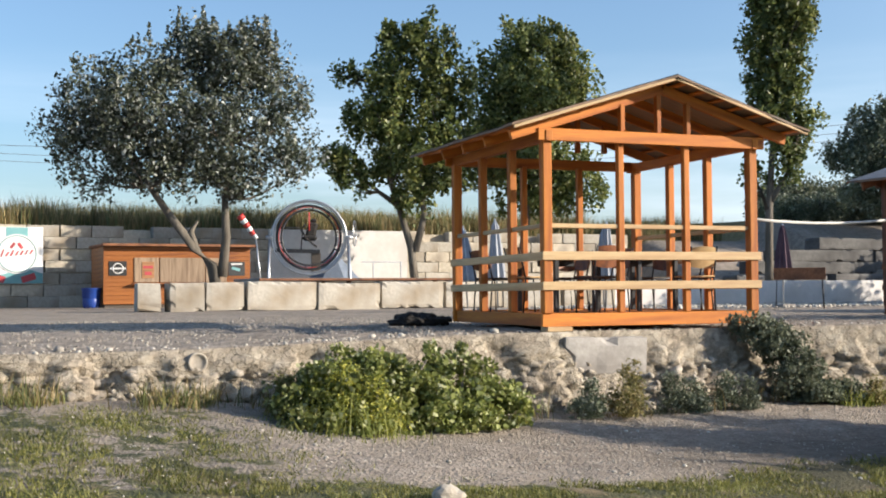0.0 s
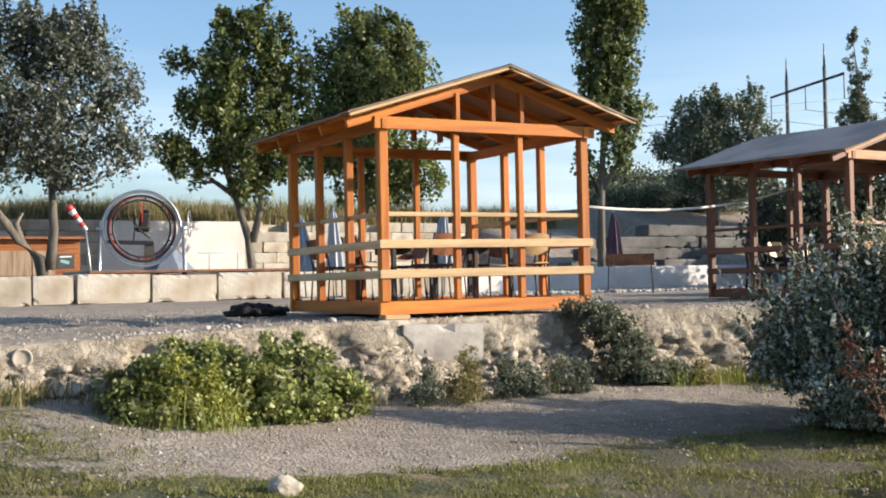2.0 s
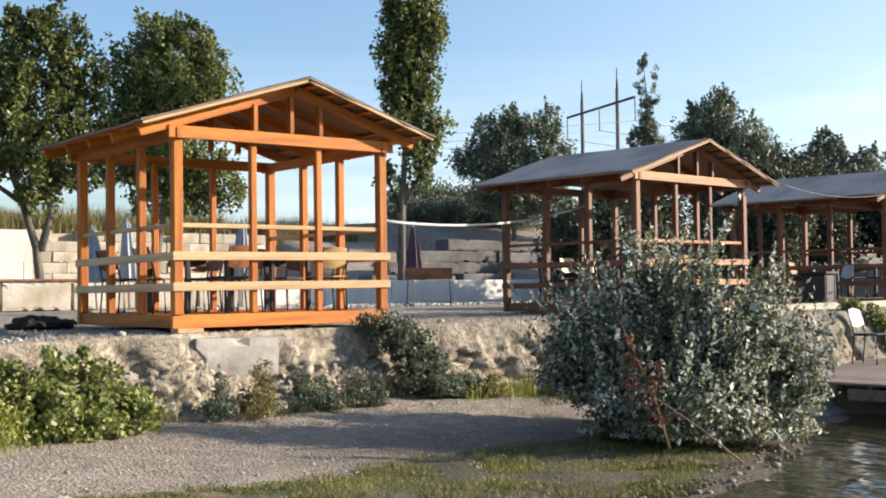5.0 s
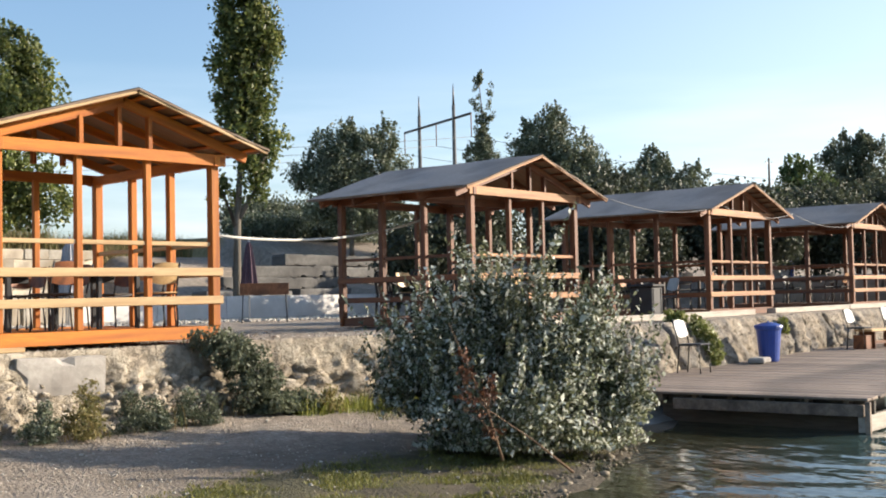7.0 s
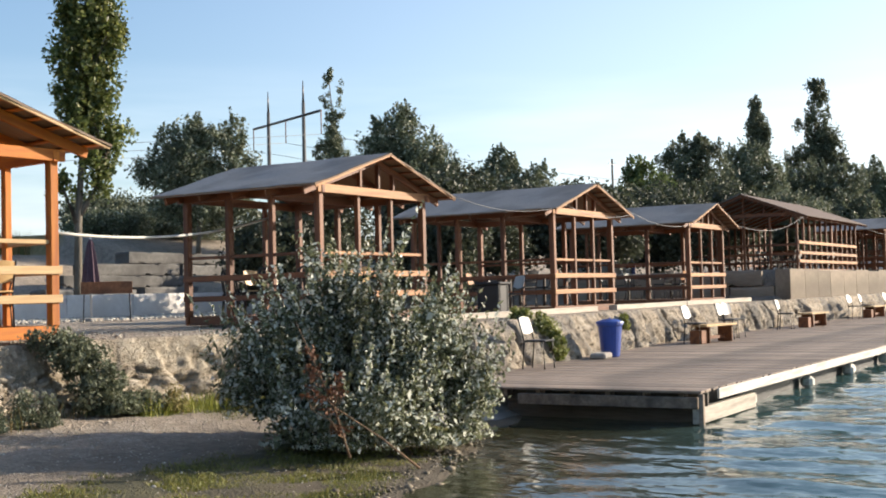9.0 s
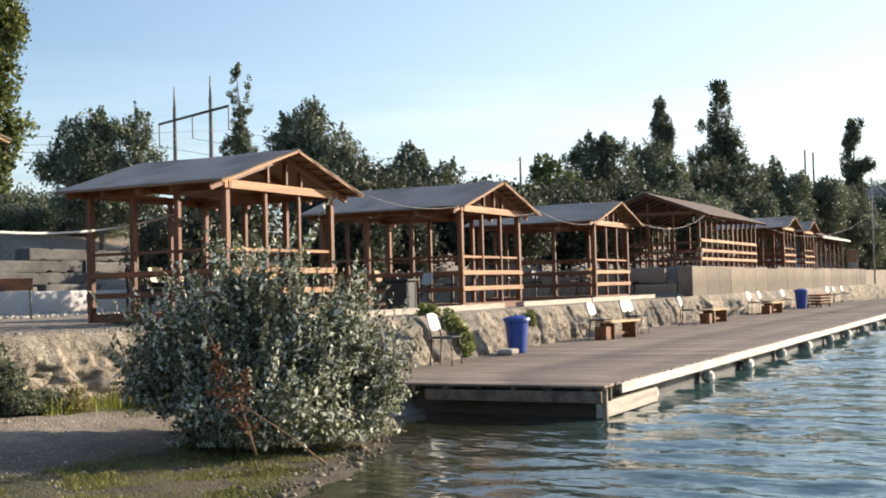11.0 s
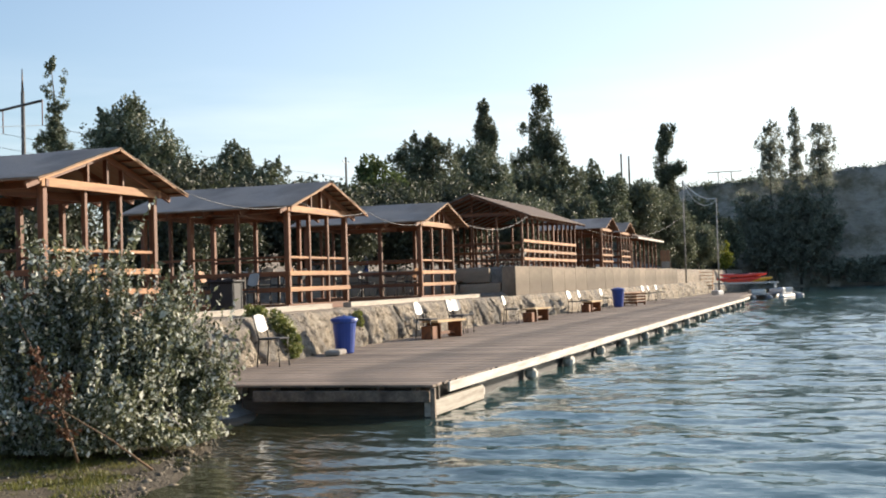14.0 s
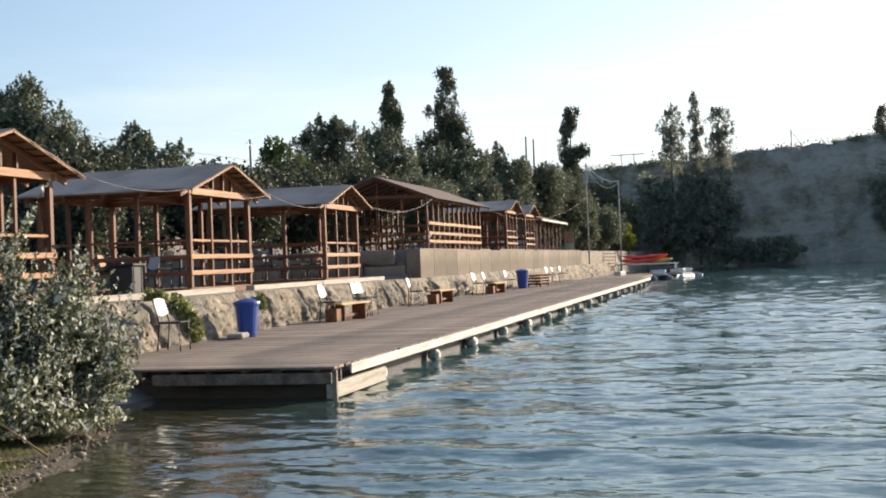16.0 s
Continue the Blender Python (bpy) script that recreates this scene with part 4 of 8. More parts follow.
def long_shelter(at, length, depth, label, high=2.25, rise=0.95, railed=True):
    """Long timber pavilion, ridge along its length, gable end towards the yard."""
    g = thing("pavilion", label, "pavilion", at, 0, "pavilions on the upper terrace")
    fl = 0.15
    n = max(3, round(length / (1.0 if railed else 1.9)))
    for y in (0.0, depth):
        bar("sill_beam", (-0.07, y, fl - 0.08), (length + 0.07, y, fl - 0.08), 0.08, 0.16, wood_brown, g)
        bar("wall_plate", (-0.3, y, fl + high), (length + 0.3, y, fl + high), 0.09, 0.14, wood_brown, g)
        for i in range(n + 1):
            bar("post", (length * i / n, y, fl), (length * i / n, y, fl + high), 0.1, 0.1, wood_brown, g)
    for x in (0.0, length):
        for f in (0.25, 0.5, 0.75):
            bar("post", (x, depth * f, fl), (x, depth * f, fl + high), 0.1, 0.1, wood_brown, g)
        bar("tie_beam", (x, -0.1, fl + high + 0.12), (x, depth + 0.1, fl + high + 0.12), 0.05, 0.16, wood_brown, g)
        for f in (0.3, 0.5, 0.7):
            bar("strut", (x, depth * f, fl + high + 0.1), (x, depth * f, fl + high + rise * (1 - abs(f - 0.5) * 1.9)), 0.07, 0.07, wood_brown, g)
        for z in (1.05, 0.65, 0.3) if railed else ():
            bar("rail", (x, 0, fl + z), (x, depth, fl + z), 0.04, 0.1, wood_brown, g)
    if not railed:
        bar("eave_board", (-0.45, -0.57, fl + high - 0.09), (length + 0.45, -0.57, fl + high - 0.09), 0.03, 0.13, board_white, g, "white eave board")
    for z in (1.15, 0.70, 0.33) if railed else ():
        bar("rail", (0, -0.075, fl + z), (length, -0.075, fl + z), 0.03, 0.13, wood_tan, g)
        bar("rail", (0, depth + 0.075, fl + z), (length, depth + 0.075, fl + z), 0.03, 0.1, wood_brown, g)
    apex, half = fl + high + 0.1 + rise, depth / 2 + 0.55
    eave = fl + high - 0.05
    for i in range(n + 1):
        x = -0.3 + (length + 0.6) * i / n
        for s in (-1, 1):
            bar("rafter", (x, depth / 2, apex - 0.06), (x, depth / 2 + s * half, eave - 0.02), 0.05, 0.11, wood_brown, g)
    for s in (-1, 1):
        d = math.hypot(half, apex - eave)
        ang = math.degrees(math.atan2(apex - eave, half))
        slab("roof_sheet", (length / 2, depth / 2 + s * half / 2, (apex + eave) / 2 + 0.035), (length + 0.9, d, 0.03), roof_brown if s < 0 else felt, g, "dark brown roof sheeting", 0.006, (-s * ang, 0, 0))
    bar("floor_deck", (0.05, depth / 2, fl - 0.04), (length - 0.05, depth / 2, fl - 0.04), depth - 0.12, 0.03, wood_grey, g)
    return g


long_shelter((50.9, 13.4, 2.22), 11.0, 4.6, "long dark timber pavilion with tan rails above the block wall")
long_shelter((79.3, 13.3, 2.22), 11.2, 3.6, "far low open timber shelter with a white eave board", 2.1, 0.5, False)


# ---- deck on the water ----
def deck():
    g = thing("boat_deck", "long grey plank deck on pontoons along the bank", "deck", (14.05, 4.9, 0.0))
    length, zt = 54.8, 0.42
    r = random.Random(4)
    pitch = 0.1475
    n = int(length / pitch)
    spare = []
    for i in range(n):
        x = (i + 0.5) * pitch
        y1 = float(foot_y(14.05 + x)) - 4.9 + 0.25
        if x < 1.6:
            y1 = 3.0 + x * 1.0
        a, b = 0.02 + r.uniform(-0.02, 0.02), round(y1 * 4) / 4 + r.uniform(-0.02, 0.05)
        if x < 1.6:
            b = y1
        ln = round((b - a) * 4) / 4
        z = zt - 0.016 + r.uniform(-0.002, 0.002)
        if i < 290:
            part("deck_board", box_mesh(0.144, ln, 0.032, wood_grey, 0.004), g, pose(x, a + ln / 2, z, 0, 0, r.uniform(-0.12, 0.12)))
        else:
            v, f = chamfer_box(0.144, ln, 0.032, 0.004)
            spare.append(([(p[0] + x, p[1] + a + ln / 2, p[2] + z) for p in v], f))
    tagged(part("decking", mesh_of("decking", *joined(spare), wood_grey), g), kind="stuff")
    # fascia along the water, beams of the near end
    for i in range(11):
        x0 = 0.55 + i * 4.93
        bar("fascia_board", (x0, -0.02, zt - 0.075), (x0 + 4.93, -0.02, zt - 0.075 + r.uniform(-0.006, 0.006)), 0.03, 0.13, board_white, g, "whitewashed fascia board")
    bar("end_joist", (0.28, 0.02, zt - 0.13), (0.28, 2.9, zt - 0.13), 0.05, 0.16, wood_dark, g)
    for k in range(6):
        bar("joist_end", (0.09, 0.3 + k * 0.5, zt - 0.085), (0.25, 0.3 + k * 0.5, zt - 0.085), 0.07, 0.1, wood_grey, g)
    bar("lower_beam", (0.02, 0.05, 0.27), (0.02, 2.55, 0.27), 0.1, 0.14, wood_grey, g, "grey end beam")
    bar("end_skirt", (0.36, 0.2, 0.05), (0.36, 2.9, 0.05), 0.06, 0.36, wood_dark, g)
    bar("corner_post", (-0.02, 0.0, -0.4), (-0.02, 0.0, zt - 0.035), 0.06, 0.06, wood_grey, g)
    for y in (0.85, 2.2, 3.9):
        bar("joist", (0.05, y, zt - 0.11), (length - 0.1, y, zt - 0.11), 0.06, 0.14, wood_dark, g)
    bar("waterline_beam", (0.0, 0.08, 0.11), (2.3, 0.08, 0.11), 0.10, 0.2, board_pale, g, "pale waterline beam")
    # black beam added to paint the dark shade below the fascia
    bar("keel_beam", (0.5, 0.36, 0.09), (length - 0.2, 0.36, 0.09), 0.1, 0.5, plastic_dark, g, "added black beam in place of the shade under the deck")
    for i in range(17):
        x = 2.45 + i * 3.12 + r.uniform(-0.12, 0.12)
        vs, fs = chamfer_box((0.34, 0.22)[i % 2], 0.2, 0.2, 0.05)
        vs = [(p[0], p[1], p[2] + 0.02 * noise.noise(Vector((p[0] * 5 + i, p[1] * 5, p[2] * 5)))) for p in vs]
        part("pontoon_block", mesh_of("pontoon_block", vs, fs, board_white), g, pose(x, 0.17, 0.1, 0, r.uniform(-3, 3), r.uniform(-5, 5)), "pale foam pontoon block")
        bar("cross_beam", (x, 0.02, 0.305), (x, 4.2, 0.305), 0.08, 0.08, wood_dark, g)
    return g


deck()

# ---- block walls behind the yard ----
def block_mesh(l, d, h, seed, material, b=0.03):
    """A sawn block with worn, chipped edges and an uneven face."""
    nx_, nz_ = max(4, int(l / 0.16)), max(3, int(h / 0.13))
    bm = bmesh.new()
    bmesh.ops.create_cube(bm, size=1.0)
    bmesh.ops.scale(bm, vec=(l, d, h), verts=bm.verts)
    ex = [e for e in bm.edges if abs(e.verts[0].co.x - e.verts[1].co.x) > 1e-4]
    bmesh.ops.subdivide_edges(bm, edges=ex, cuts=nx_, use_grid_fill=True)
    ez = [e for e in bm.edges if abs(e.verts[0].co.z - e.verts[1].co.z) > 1e-4]
    bmesh.ops.subdivide_edges(bm, edges=ez, cuts=nz_, use_grid_fill=True)
    off = Vector((seed * 3.7, seed * 9.1, seed * 1.3))
    for v in bm.verts:
        c = v.co.copy()
        near = [l / 2 - abs(c.x) < 1e-3, d / 2 - abs(c.y) < 1e-3, h / 2 - abs(c.z) < 1e-3]
        n1, n2 = noise.noise(c * 2.1 + off), noise.noise(c * 6.0 + off)
        if sum(near) >= 2:
            chip = b * (0.7 + 1.4 * max(0.0, n1 + 0.5 * n2) + (1.8 if n2 > 0.38 else 0.0))
            for i, e in enumerate((l, d, h)):
                if near[i]:
                    v.co[i] -= math.copysign(chip, c[i])
        v.co += Vector((n1 * 0.01, (n1 * 0.012 + n2 * 0.007), n2 * 0.008))
    vs, fs = [v.co.copy() for v in bm.verts], [tuple(v.index for v in f.verts) for f in bm.faces]
    bm.free()
    return mesh_of("stone_block", vs, fs, material)


def low_block_wall():
    g = thing("low_block_wall", "row of large sawn limestone blocks on the gravel", "block wall", (0, 31.3, 1.2), kind="structure")
    r = random.Random(9)
    kinds = [block_mesh(l, 0.62, (0.79, 0.81, 0.77, 0.78, 0.8)[i], i, stone_cut, 0.016) for i, l in enumerate((1.95, 1.98, 1.9, 1.05, 0.95))]
    turned = [0.0, 180.0]
    white = [block_mesh(2.9, 0.5, 0.78, i + 90, plaster, 0.008) for i in range(2)]
    x = 6.35
    order = [3, 4, 3, 1, 2, 0, 2, 1, 0, 2, 1, 0, 2, 0, 1, 2, 0, 1, 2, 0, 1, 2, 0, 1, 2, 0]
    for i, k in enumerate(order):
        l = (1.95, 1.98, 1.9, 1.05, 0.95)[k]
        if i == 0:
            part("stone_block", kinds[3], g, pose(x + 0.12, 0.35, 0.385, 0, 0, 84))
            x += 0.55
            continue
        if x > 20.5:
            part("white_panel", white[i % 2], g, pose(x + 1.45, r.uniform(-0.03, 0.03), 0.385, 0, 0, r.uniform(-0.6, 0.6)), "smooth whitewashed wall panel")
            x += 2.92
            if x > 46:
                break
            continue
        part("stone_block", kinds[k], g, pose(x + l / 2, r.uniform(-0.05, 0.05), 0.385 + r.uniform(-0.02, 0.02), 0, r.uniform(-0.5, 0.5), r.uniform(-2, 2) + r.choice(turned)))
        x += l + r.choice((0.0, 0.01, 0.03, 0.08))


def back_block_wall():
    g = thing("back_block_wall", "high wall of yellowish limestone blocks below the grassy bank", "block wall", (0, 45.3, 1.2), kind="structure")
    r = random.Random(2)
    kinds = [block_mesh(1.10 + 0.03 * (i % 3), 0.5, 0.432, i, stone_old if i % 3 == 0 else stone_cut, 0.007) for i in range(9)]
    for row in range(7):
        x = -2.5 - (row % 2) * 0.55
        while x < 31:
            inside = 14.2 < x < 19.6 and row > 1
            if not inside and not (row == 6 and r.random() < 0.12):
                ob = part("stone_block", r.choice(kinds), g, pose(x + r.uniform(-0.03, 0.03), r.uniform(-0.05, 0.05), 0.2 + row * 0.435, 0, 0, r.uniform(-1.5, 1.5) + r.choice((0, 180))))
            x += 1.14
    slab("backing", (13.5, 0.42, 1.45), (36, 0.3, 2.9), stone_old, g, "dark stone backing")
    slab("rendered_panel", (17.0, -0.08, 1.95), (6.0, 0.5, 2.1), plaster, g, "white rendered wall panel")


low_block_wall()
back_block_wall()


def grey_steps_bank():
    """Stepped stone bank; the shade of the trees is put into its dark stone colour."""
    g = thing("stepped_stone_bank", "stepped grey limestone bank with a rail, in shade", "stone bank", (34.0, 37.0, 1.2), kind="structure")
    r = random.Random(12)
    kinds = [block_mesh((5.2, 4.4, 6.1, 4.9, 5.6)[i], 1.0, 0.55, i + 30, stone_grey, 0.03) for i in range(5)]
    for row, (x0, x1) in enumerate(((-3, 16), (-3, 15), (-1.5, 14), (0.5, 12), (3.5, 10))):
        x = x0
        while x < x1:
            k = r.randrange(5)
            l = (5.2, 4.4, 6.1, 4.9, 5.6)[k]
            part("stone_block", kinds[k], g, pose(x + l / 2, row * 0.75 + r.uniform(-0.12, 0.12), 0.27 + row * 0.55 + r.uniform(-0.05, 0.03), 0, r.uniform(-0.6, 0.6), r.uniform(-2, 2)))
            x += l + r.choice((0.0, 0.02, 0.3))
    bar("handrail", (-2.2, -0.6, 0.15), (-0.75, -0.6, 0.95), 0.06, 0.12, wood_dark, g, "dark sloping timber handrail")
    bar("rail_post", (-1.05, -0.6, 0.0), (-1.05, -0.6, 0.9), 0.08, 0.08, wood_dark, g)


grey_steps_bank()


def upper_wall():
    g = thing("upper_block_wall", "retaining wall of tall limestone slabs above the deck", "block wall", (38.9, 10.5, 1.15), kind="structure")
    r = random.Random(5)
    kinds = [mesh_of("stone_slab", *chamfer_box(l, 0.5, 1.05, 0.012), stone_slab) for l in (1.75, 2.1, 1.9, 2.2)]
    x = 0.0
    while x < 42:
        k = r.randrange(4)
        l = (1.75, 2.1, 1.9, 2.2)[k]
        part("stone_slab", kinds[k], g, pose(x + l / 2, 0.25 + r.uniform(-0.008, 0.008), 0.53 + r.uniform(-0.03, 0.03), 0, 0, r.uniform(-0.25, 0.25)))
        x += l + 0.012
    low = [block_mesh(1.5, 0.5, 0.52, i + 70, stone_slab, 0.02) for i in range(3)]
    for row in range(2):
        for i in range(5):
            part("stone_block", low[(i + row) % 3], g, pose(0.28, 1.3 + i * 1.53 + (0.4 if row else 0), 0.26 + row * 0.53, 0, 0, 90))


upper_wall()

# plank edging in front of the middle gazebos
for x0, x1, y in ((15.6, 20.3, 11.05), (20.4, 24.8, 11.15), (26.3, 31.2, 11.35), (31.3, 37.3, 11.4)):
    e = thing("plank_edging", "pale timber edging along the top of the bank", "edging", (x0, y, 1.2), kind="structure")
    bar("plank", (0, 0, 0.06), (x1 - x0, 0.03, 0.06), 0.22, 0.12, board_pale, e)

# ---- trees and bushes ----
def limb_line(a, b, rng, n=5, wob=0.12):
    a, b = np.array(a, float), np.array(b, float)
    l = np.linalg.norm(b - a)
    out = []
    for i in range(n + 1):
        t = i / n
        p = a + (b - a) * t + np.array([0, 0, 0.10 * l * math.sin(math.pi * t)]) * -1
        if 0 < i < n:
            p = p + rng.normal(size=3) * wob * l / n
        out.append(tuple(p))
    return out


def tree(name, label, category, base, stems, lobes, clumps, per, leaf, material, seed, clump_r=0.45, trunk_r=0.16, group="trees", shell=0.55, droop=0.2, bark_m=None, slim=0.62, limbs=26, sprays=0, spray_len=1.0, turn=0.0):
    """stems: lines of points from the base up; lobes: ellipsoids (x, y, z, rx, ry, rz) that the crown fills."""
    rng = np.random.default_rng(seed)
    t = thing(name, label, category, base, turn, group)
    tops = []
    for k, st in enumerate(stems):
        n = len(st)
        rad = [trunk_r * (1 - 0.15 * k) * (1 - 0.75 * i / (n - 1)) for i in range(n)]
        part("trunk", tube_mesh(st, rad, bark_m or bark, 9), t)
        tops += [st[i] for i in range(max(1, n // 2), n)]
    if group == "trees":
        clumps, per = int(clumps * 2.2), max(8, int(per * 0.45))
    vol = np.array([l[3] * l[4] * l[5] for l in lobes]) ** 0.8
    pick = rng.choice(len(lobes), clumps, p=vol / vol.sum())
    lob = np.array(lobes, float)[pick]
    d = rng.normal(size=(clumps, 3))
    d /= np.linalg.norm(d, axis=1)[:, None]
    rad = (shell + (1 - shell) * rng.random(clumps)) * np.where(rng.random(clumps) < 0.25, rng.random(clumps), 1)
    bumpy = np.array([1 + 0.28 * noise.noise(Vector(v) * 2.2 + Vector((seed, 0, 0))) for v in d])
    c = lob[:, :3] + d * lob[:, 3:] * (rad * bumpy)[:, None]
    tops = np.array(tops)
    pieces = []
    for i in rng.permutation(clumps)[:limbs]:
        j = np.argmin(np.linalg.norm(tops - c[i], axis=1) + np.maximum(tops[:, 2] - c[i][2], 0) * 2)
        pts = limb_line(tops[j], c[i], rng)
        r0 = trunk_r * 0.3
        pieces.append(tube_geometry(pts, [r0 * (1 - 0.85 * k / 5) for k in range(6)], 5))
    if pieces:
        tagged(part("branching", mesh_of("branching", *joined(pieces), bark_m or bark, True), t), kind="stuff")
    per_c = rng.integers(int(per * 0.5), int(per * 1.5), clumps)
    idx = np.repeat(np.arange(clumps), per_c)
    sz = (clump_r * rng.uniform(0.5, 1.4, clumps))[idx]
    ball = rng.normal(size=(len(idx), 3))
    ball *= (rng.random(len(idx)) ** 0.4 / np.linalg.norm(ball, axis=1))[:, None]
    pos = c[idx] + ball * sz[:, None] * (np.array([0.8, 0.8, 1.2]) if group == "trees" else np.array([1, 1, 0.8]))
    if sprays:
        order = np.argsort(-(c[:, 2] + rng.normal(size=clumps) * (3.4 if group == "bushes" else 0.6) * clump_r))[:sprays]
        k = 26
        s0 = np.repeat(c[order], k, axis=0)
        run = np.tile(np.linspace(0, 1, k), sprays)
        ln = np.repeat(rng.uniform(1.2, 2.6, sprays) * clump_r * spray_len, k)
        tilt = np.repeat(rng.normal(size=(sprays, 2)) * 0.22, k, axis=0)
        if group == "bushes":
            away = c[order, :2] - c[:, :2].mean(0)
            tilt += np.repeat(0.42 * away / (np.linalg.norm(away, axis=1)[:, None] + 0.4), k, axis=0)
        pos = np.concatenate([pos, s0 + np.stack([tilt[:, 0] * run * ln, tilt[:, 1] * run * ln, run * ln], 1) + rng.normal(size=s0.shape) * (0.14 * clump_r * (1.2 - run))[:, None]])
    pos[:, 2] = np.maximum(pos[:, 2], 0.03)
    me = leaves_mesh("crown", pos, leaf * (np.exp(rng.normal(0, 0.3, len(pos))) if group == "bushes" else rng.uniform(0.65, 1.35, len(pos))), material, rng, slim, droop)
    part("crown", me, t)
    return t


# silver-leaved tree before the kiosk: two stems from one foot
tree("silver_poplar_tree", "broad silver-leaved poplar with a forked leaning trunk", "tree", (10, 36.2, 1.2),
     [[(-0.32, 0, 0), (-0.58, 0, 1.35), (-1.1, 0, 1.89), (-1.7, 0, 2.68), (-2.48, 0, 3.82), (-3.33, 0, 5.58), (-3.59, 0, 6.98)], [(-0.27, 0, 1), (-0.14, 0, 2.24), (-0.18, 0, 3.49), (0.03, 0, 5.28), (0.39, 0, 7.62)], [(-1.1, 0, 1.89), (-1.22, 0, 2.42), (-1.01, 0, 2.74)]],
     [(-3.76, 0, 6.62, 1.54, 1.38, 1.4), (-4.77, 0, 5.55, 1.07, 0.96, 1.11), (-1.88, 0, 7.38, 1.29, 1.16, 1.23), (-1.27, 0, 8.2, 0.83, 0.75, 0.85), (0.57, 0, 7.71, 1.17, 1.05, 1.44), (0.78, 0, 8.62, 0.49, 0.44, 0.73), (-0.49, 0, 7.41, 1.12, 1.01, 1.14), (-0.58, 0, 8.13, 0.74, 0.67, 0.76), (1.63, 0, 6.56, 1.05, 0.94, 1.15), (1.98, 0, 4.85, 0.99, 0.89, 0.96), (-2.74, 0, 5.59, 2.38, 2.14, 1.41), (-0.14, 0, 5.63, 2.06, 1.86, 1.62), (-4.43, 0, 4.16, 0.98, 0.89, 0.7), (-1.88, 0, 4.45, 2.21, 1.99, 0.79), (0.38, 0, 4.12, 1.41, 1.27, 0.76)],
     520, 72, 0.14, leaf_silver, 11, 0.42, 0.2, turn=-15.6, limbs=80, sprays=80, spray_len=0.7)
tree("maple_tree", "leafy green tree with a slender forked trunk", "tree", (17.3, 38.6, 1.2),
     [[(0.21, 0, 0), (0.01, 0, 2.04), (-0.31, 0, 3.16), (-0.75, 0, 4.49), (-0.73, 0, 6.53), (-0.52, 0, 8.79)], [(0.15, 0, 1.93), (0.47, 0, 3.15), (0.43, 0, 4.28), (0.9, 0, 6.12), (1.02, 0, 8.58)], [(-0.3, 0, 3.47), (-1.15, 0, 4.08), (-2.37, 0, 5.11)], [(-0.53, 0, 5.71), (-1.34, 0, 7.15), (-2.05, 0, 8.28)]],
     [(-0.41, 0, 9.31, 0.96, 0.87, 0.88), (0.82, 0, 9.37, 1.03, 0.93, 0.92), (-0.73, 0, 7.97, 1.19, 1.07, 0.97), (1.32, 0, 7.97, 1.26, 1.14, 1.27), (-2.11, 0, 8.32, 0.59, 0.53, 0.37), (-1.44, 0, 8.08, 0.69, 0.62, 0.51), (-0.53, 0, 6.64, 1.72, 1.54, 1.03), (-1.85, 0, 6.7, 0.73, 0.66, 0.64), (1.31, 0, 6.22, 1.1, 0.99, 1.03), (-2.67, 0, 5.25, 0.82, 0.74, 0.5), (-1.76, 0, 4.66, 1.09, 0.98, 0.55), (-0.13, 0, 5.2, 1.49, 1.34, 1.03), (1.4, 0, 4.68, 0.96, 0.86, 0.83), (0.17, 0, 3.87, 0.91, 0.82, 0.69)],
     330, 72, 0.18, leaf_green, 12, 0.36, 0.17, turn=-24.3, limbs=60, sprays=20, spray_len=0.5)
tree("maple_tree", "dense dark green tree behind the gazebo", "tree", (22, 39.2, 1.2),
     [[(0, 0, 0), (0.32, 0, 2.85), (1.06, 0, 7.12), (0.52, 0, 9.96)]],
     [(0.52, 0, 9.96, 1.45, 1.3, 0.9), (1.92, 0, 9.28, 1.05, 0.94, 1.06), (-0.69, 0, 8.41, 1.45, 1.3, 1.3), (0.82, 0, 7.95, 2.21, 1.99, 1.41), (-0.27, 0, 6.55, 1.98, 1.78, 1.18), (1.89, 0, 7.27, 1.11, 1, 1.13), (0.36, 0, 5.24, 2.21, 1.99, 1.17), (2.08, 0, 4.56, 1.53, 1.37, 1.17), (3.15, 0, 8.01, 0.3, 0.27, 0.26), (0.78, 0, 3.93, 1.51, 1.36, 0.82)],
     400, 80, 0.18, leaf_green, 13, 0.42, 0.19, turn=-29.4, limbs=40, sprays=20, spray_len=0.5)
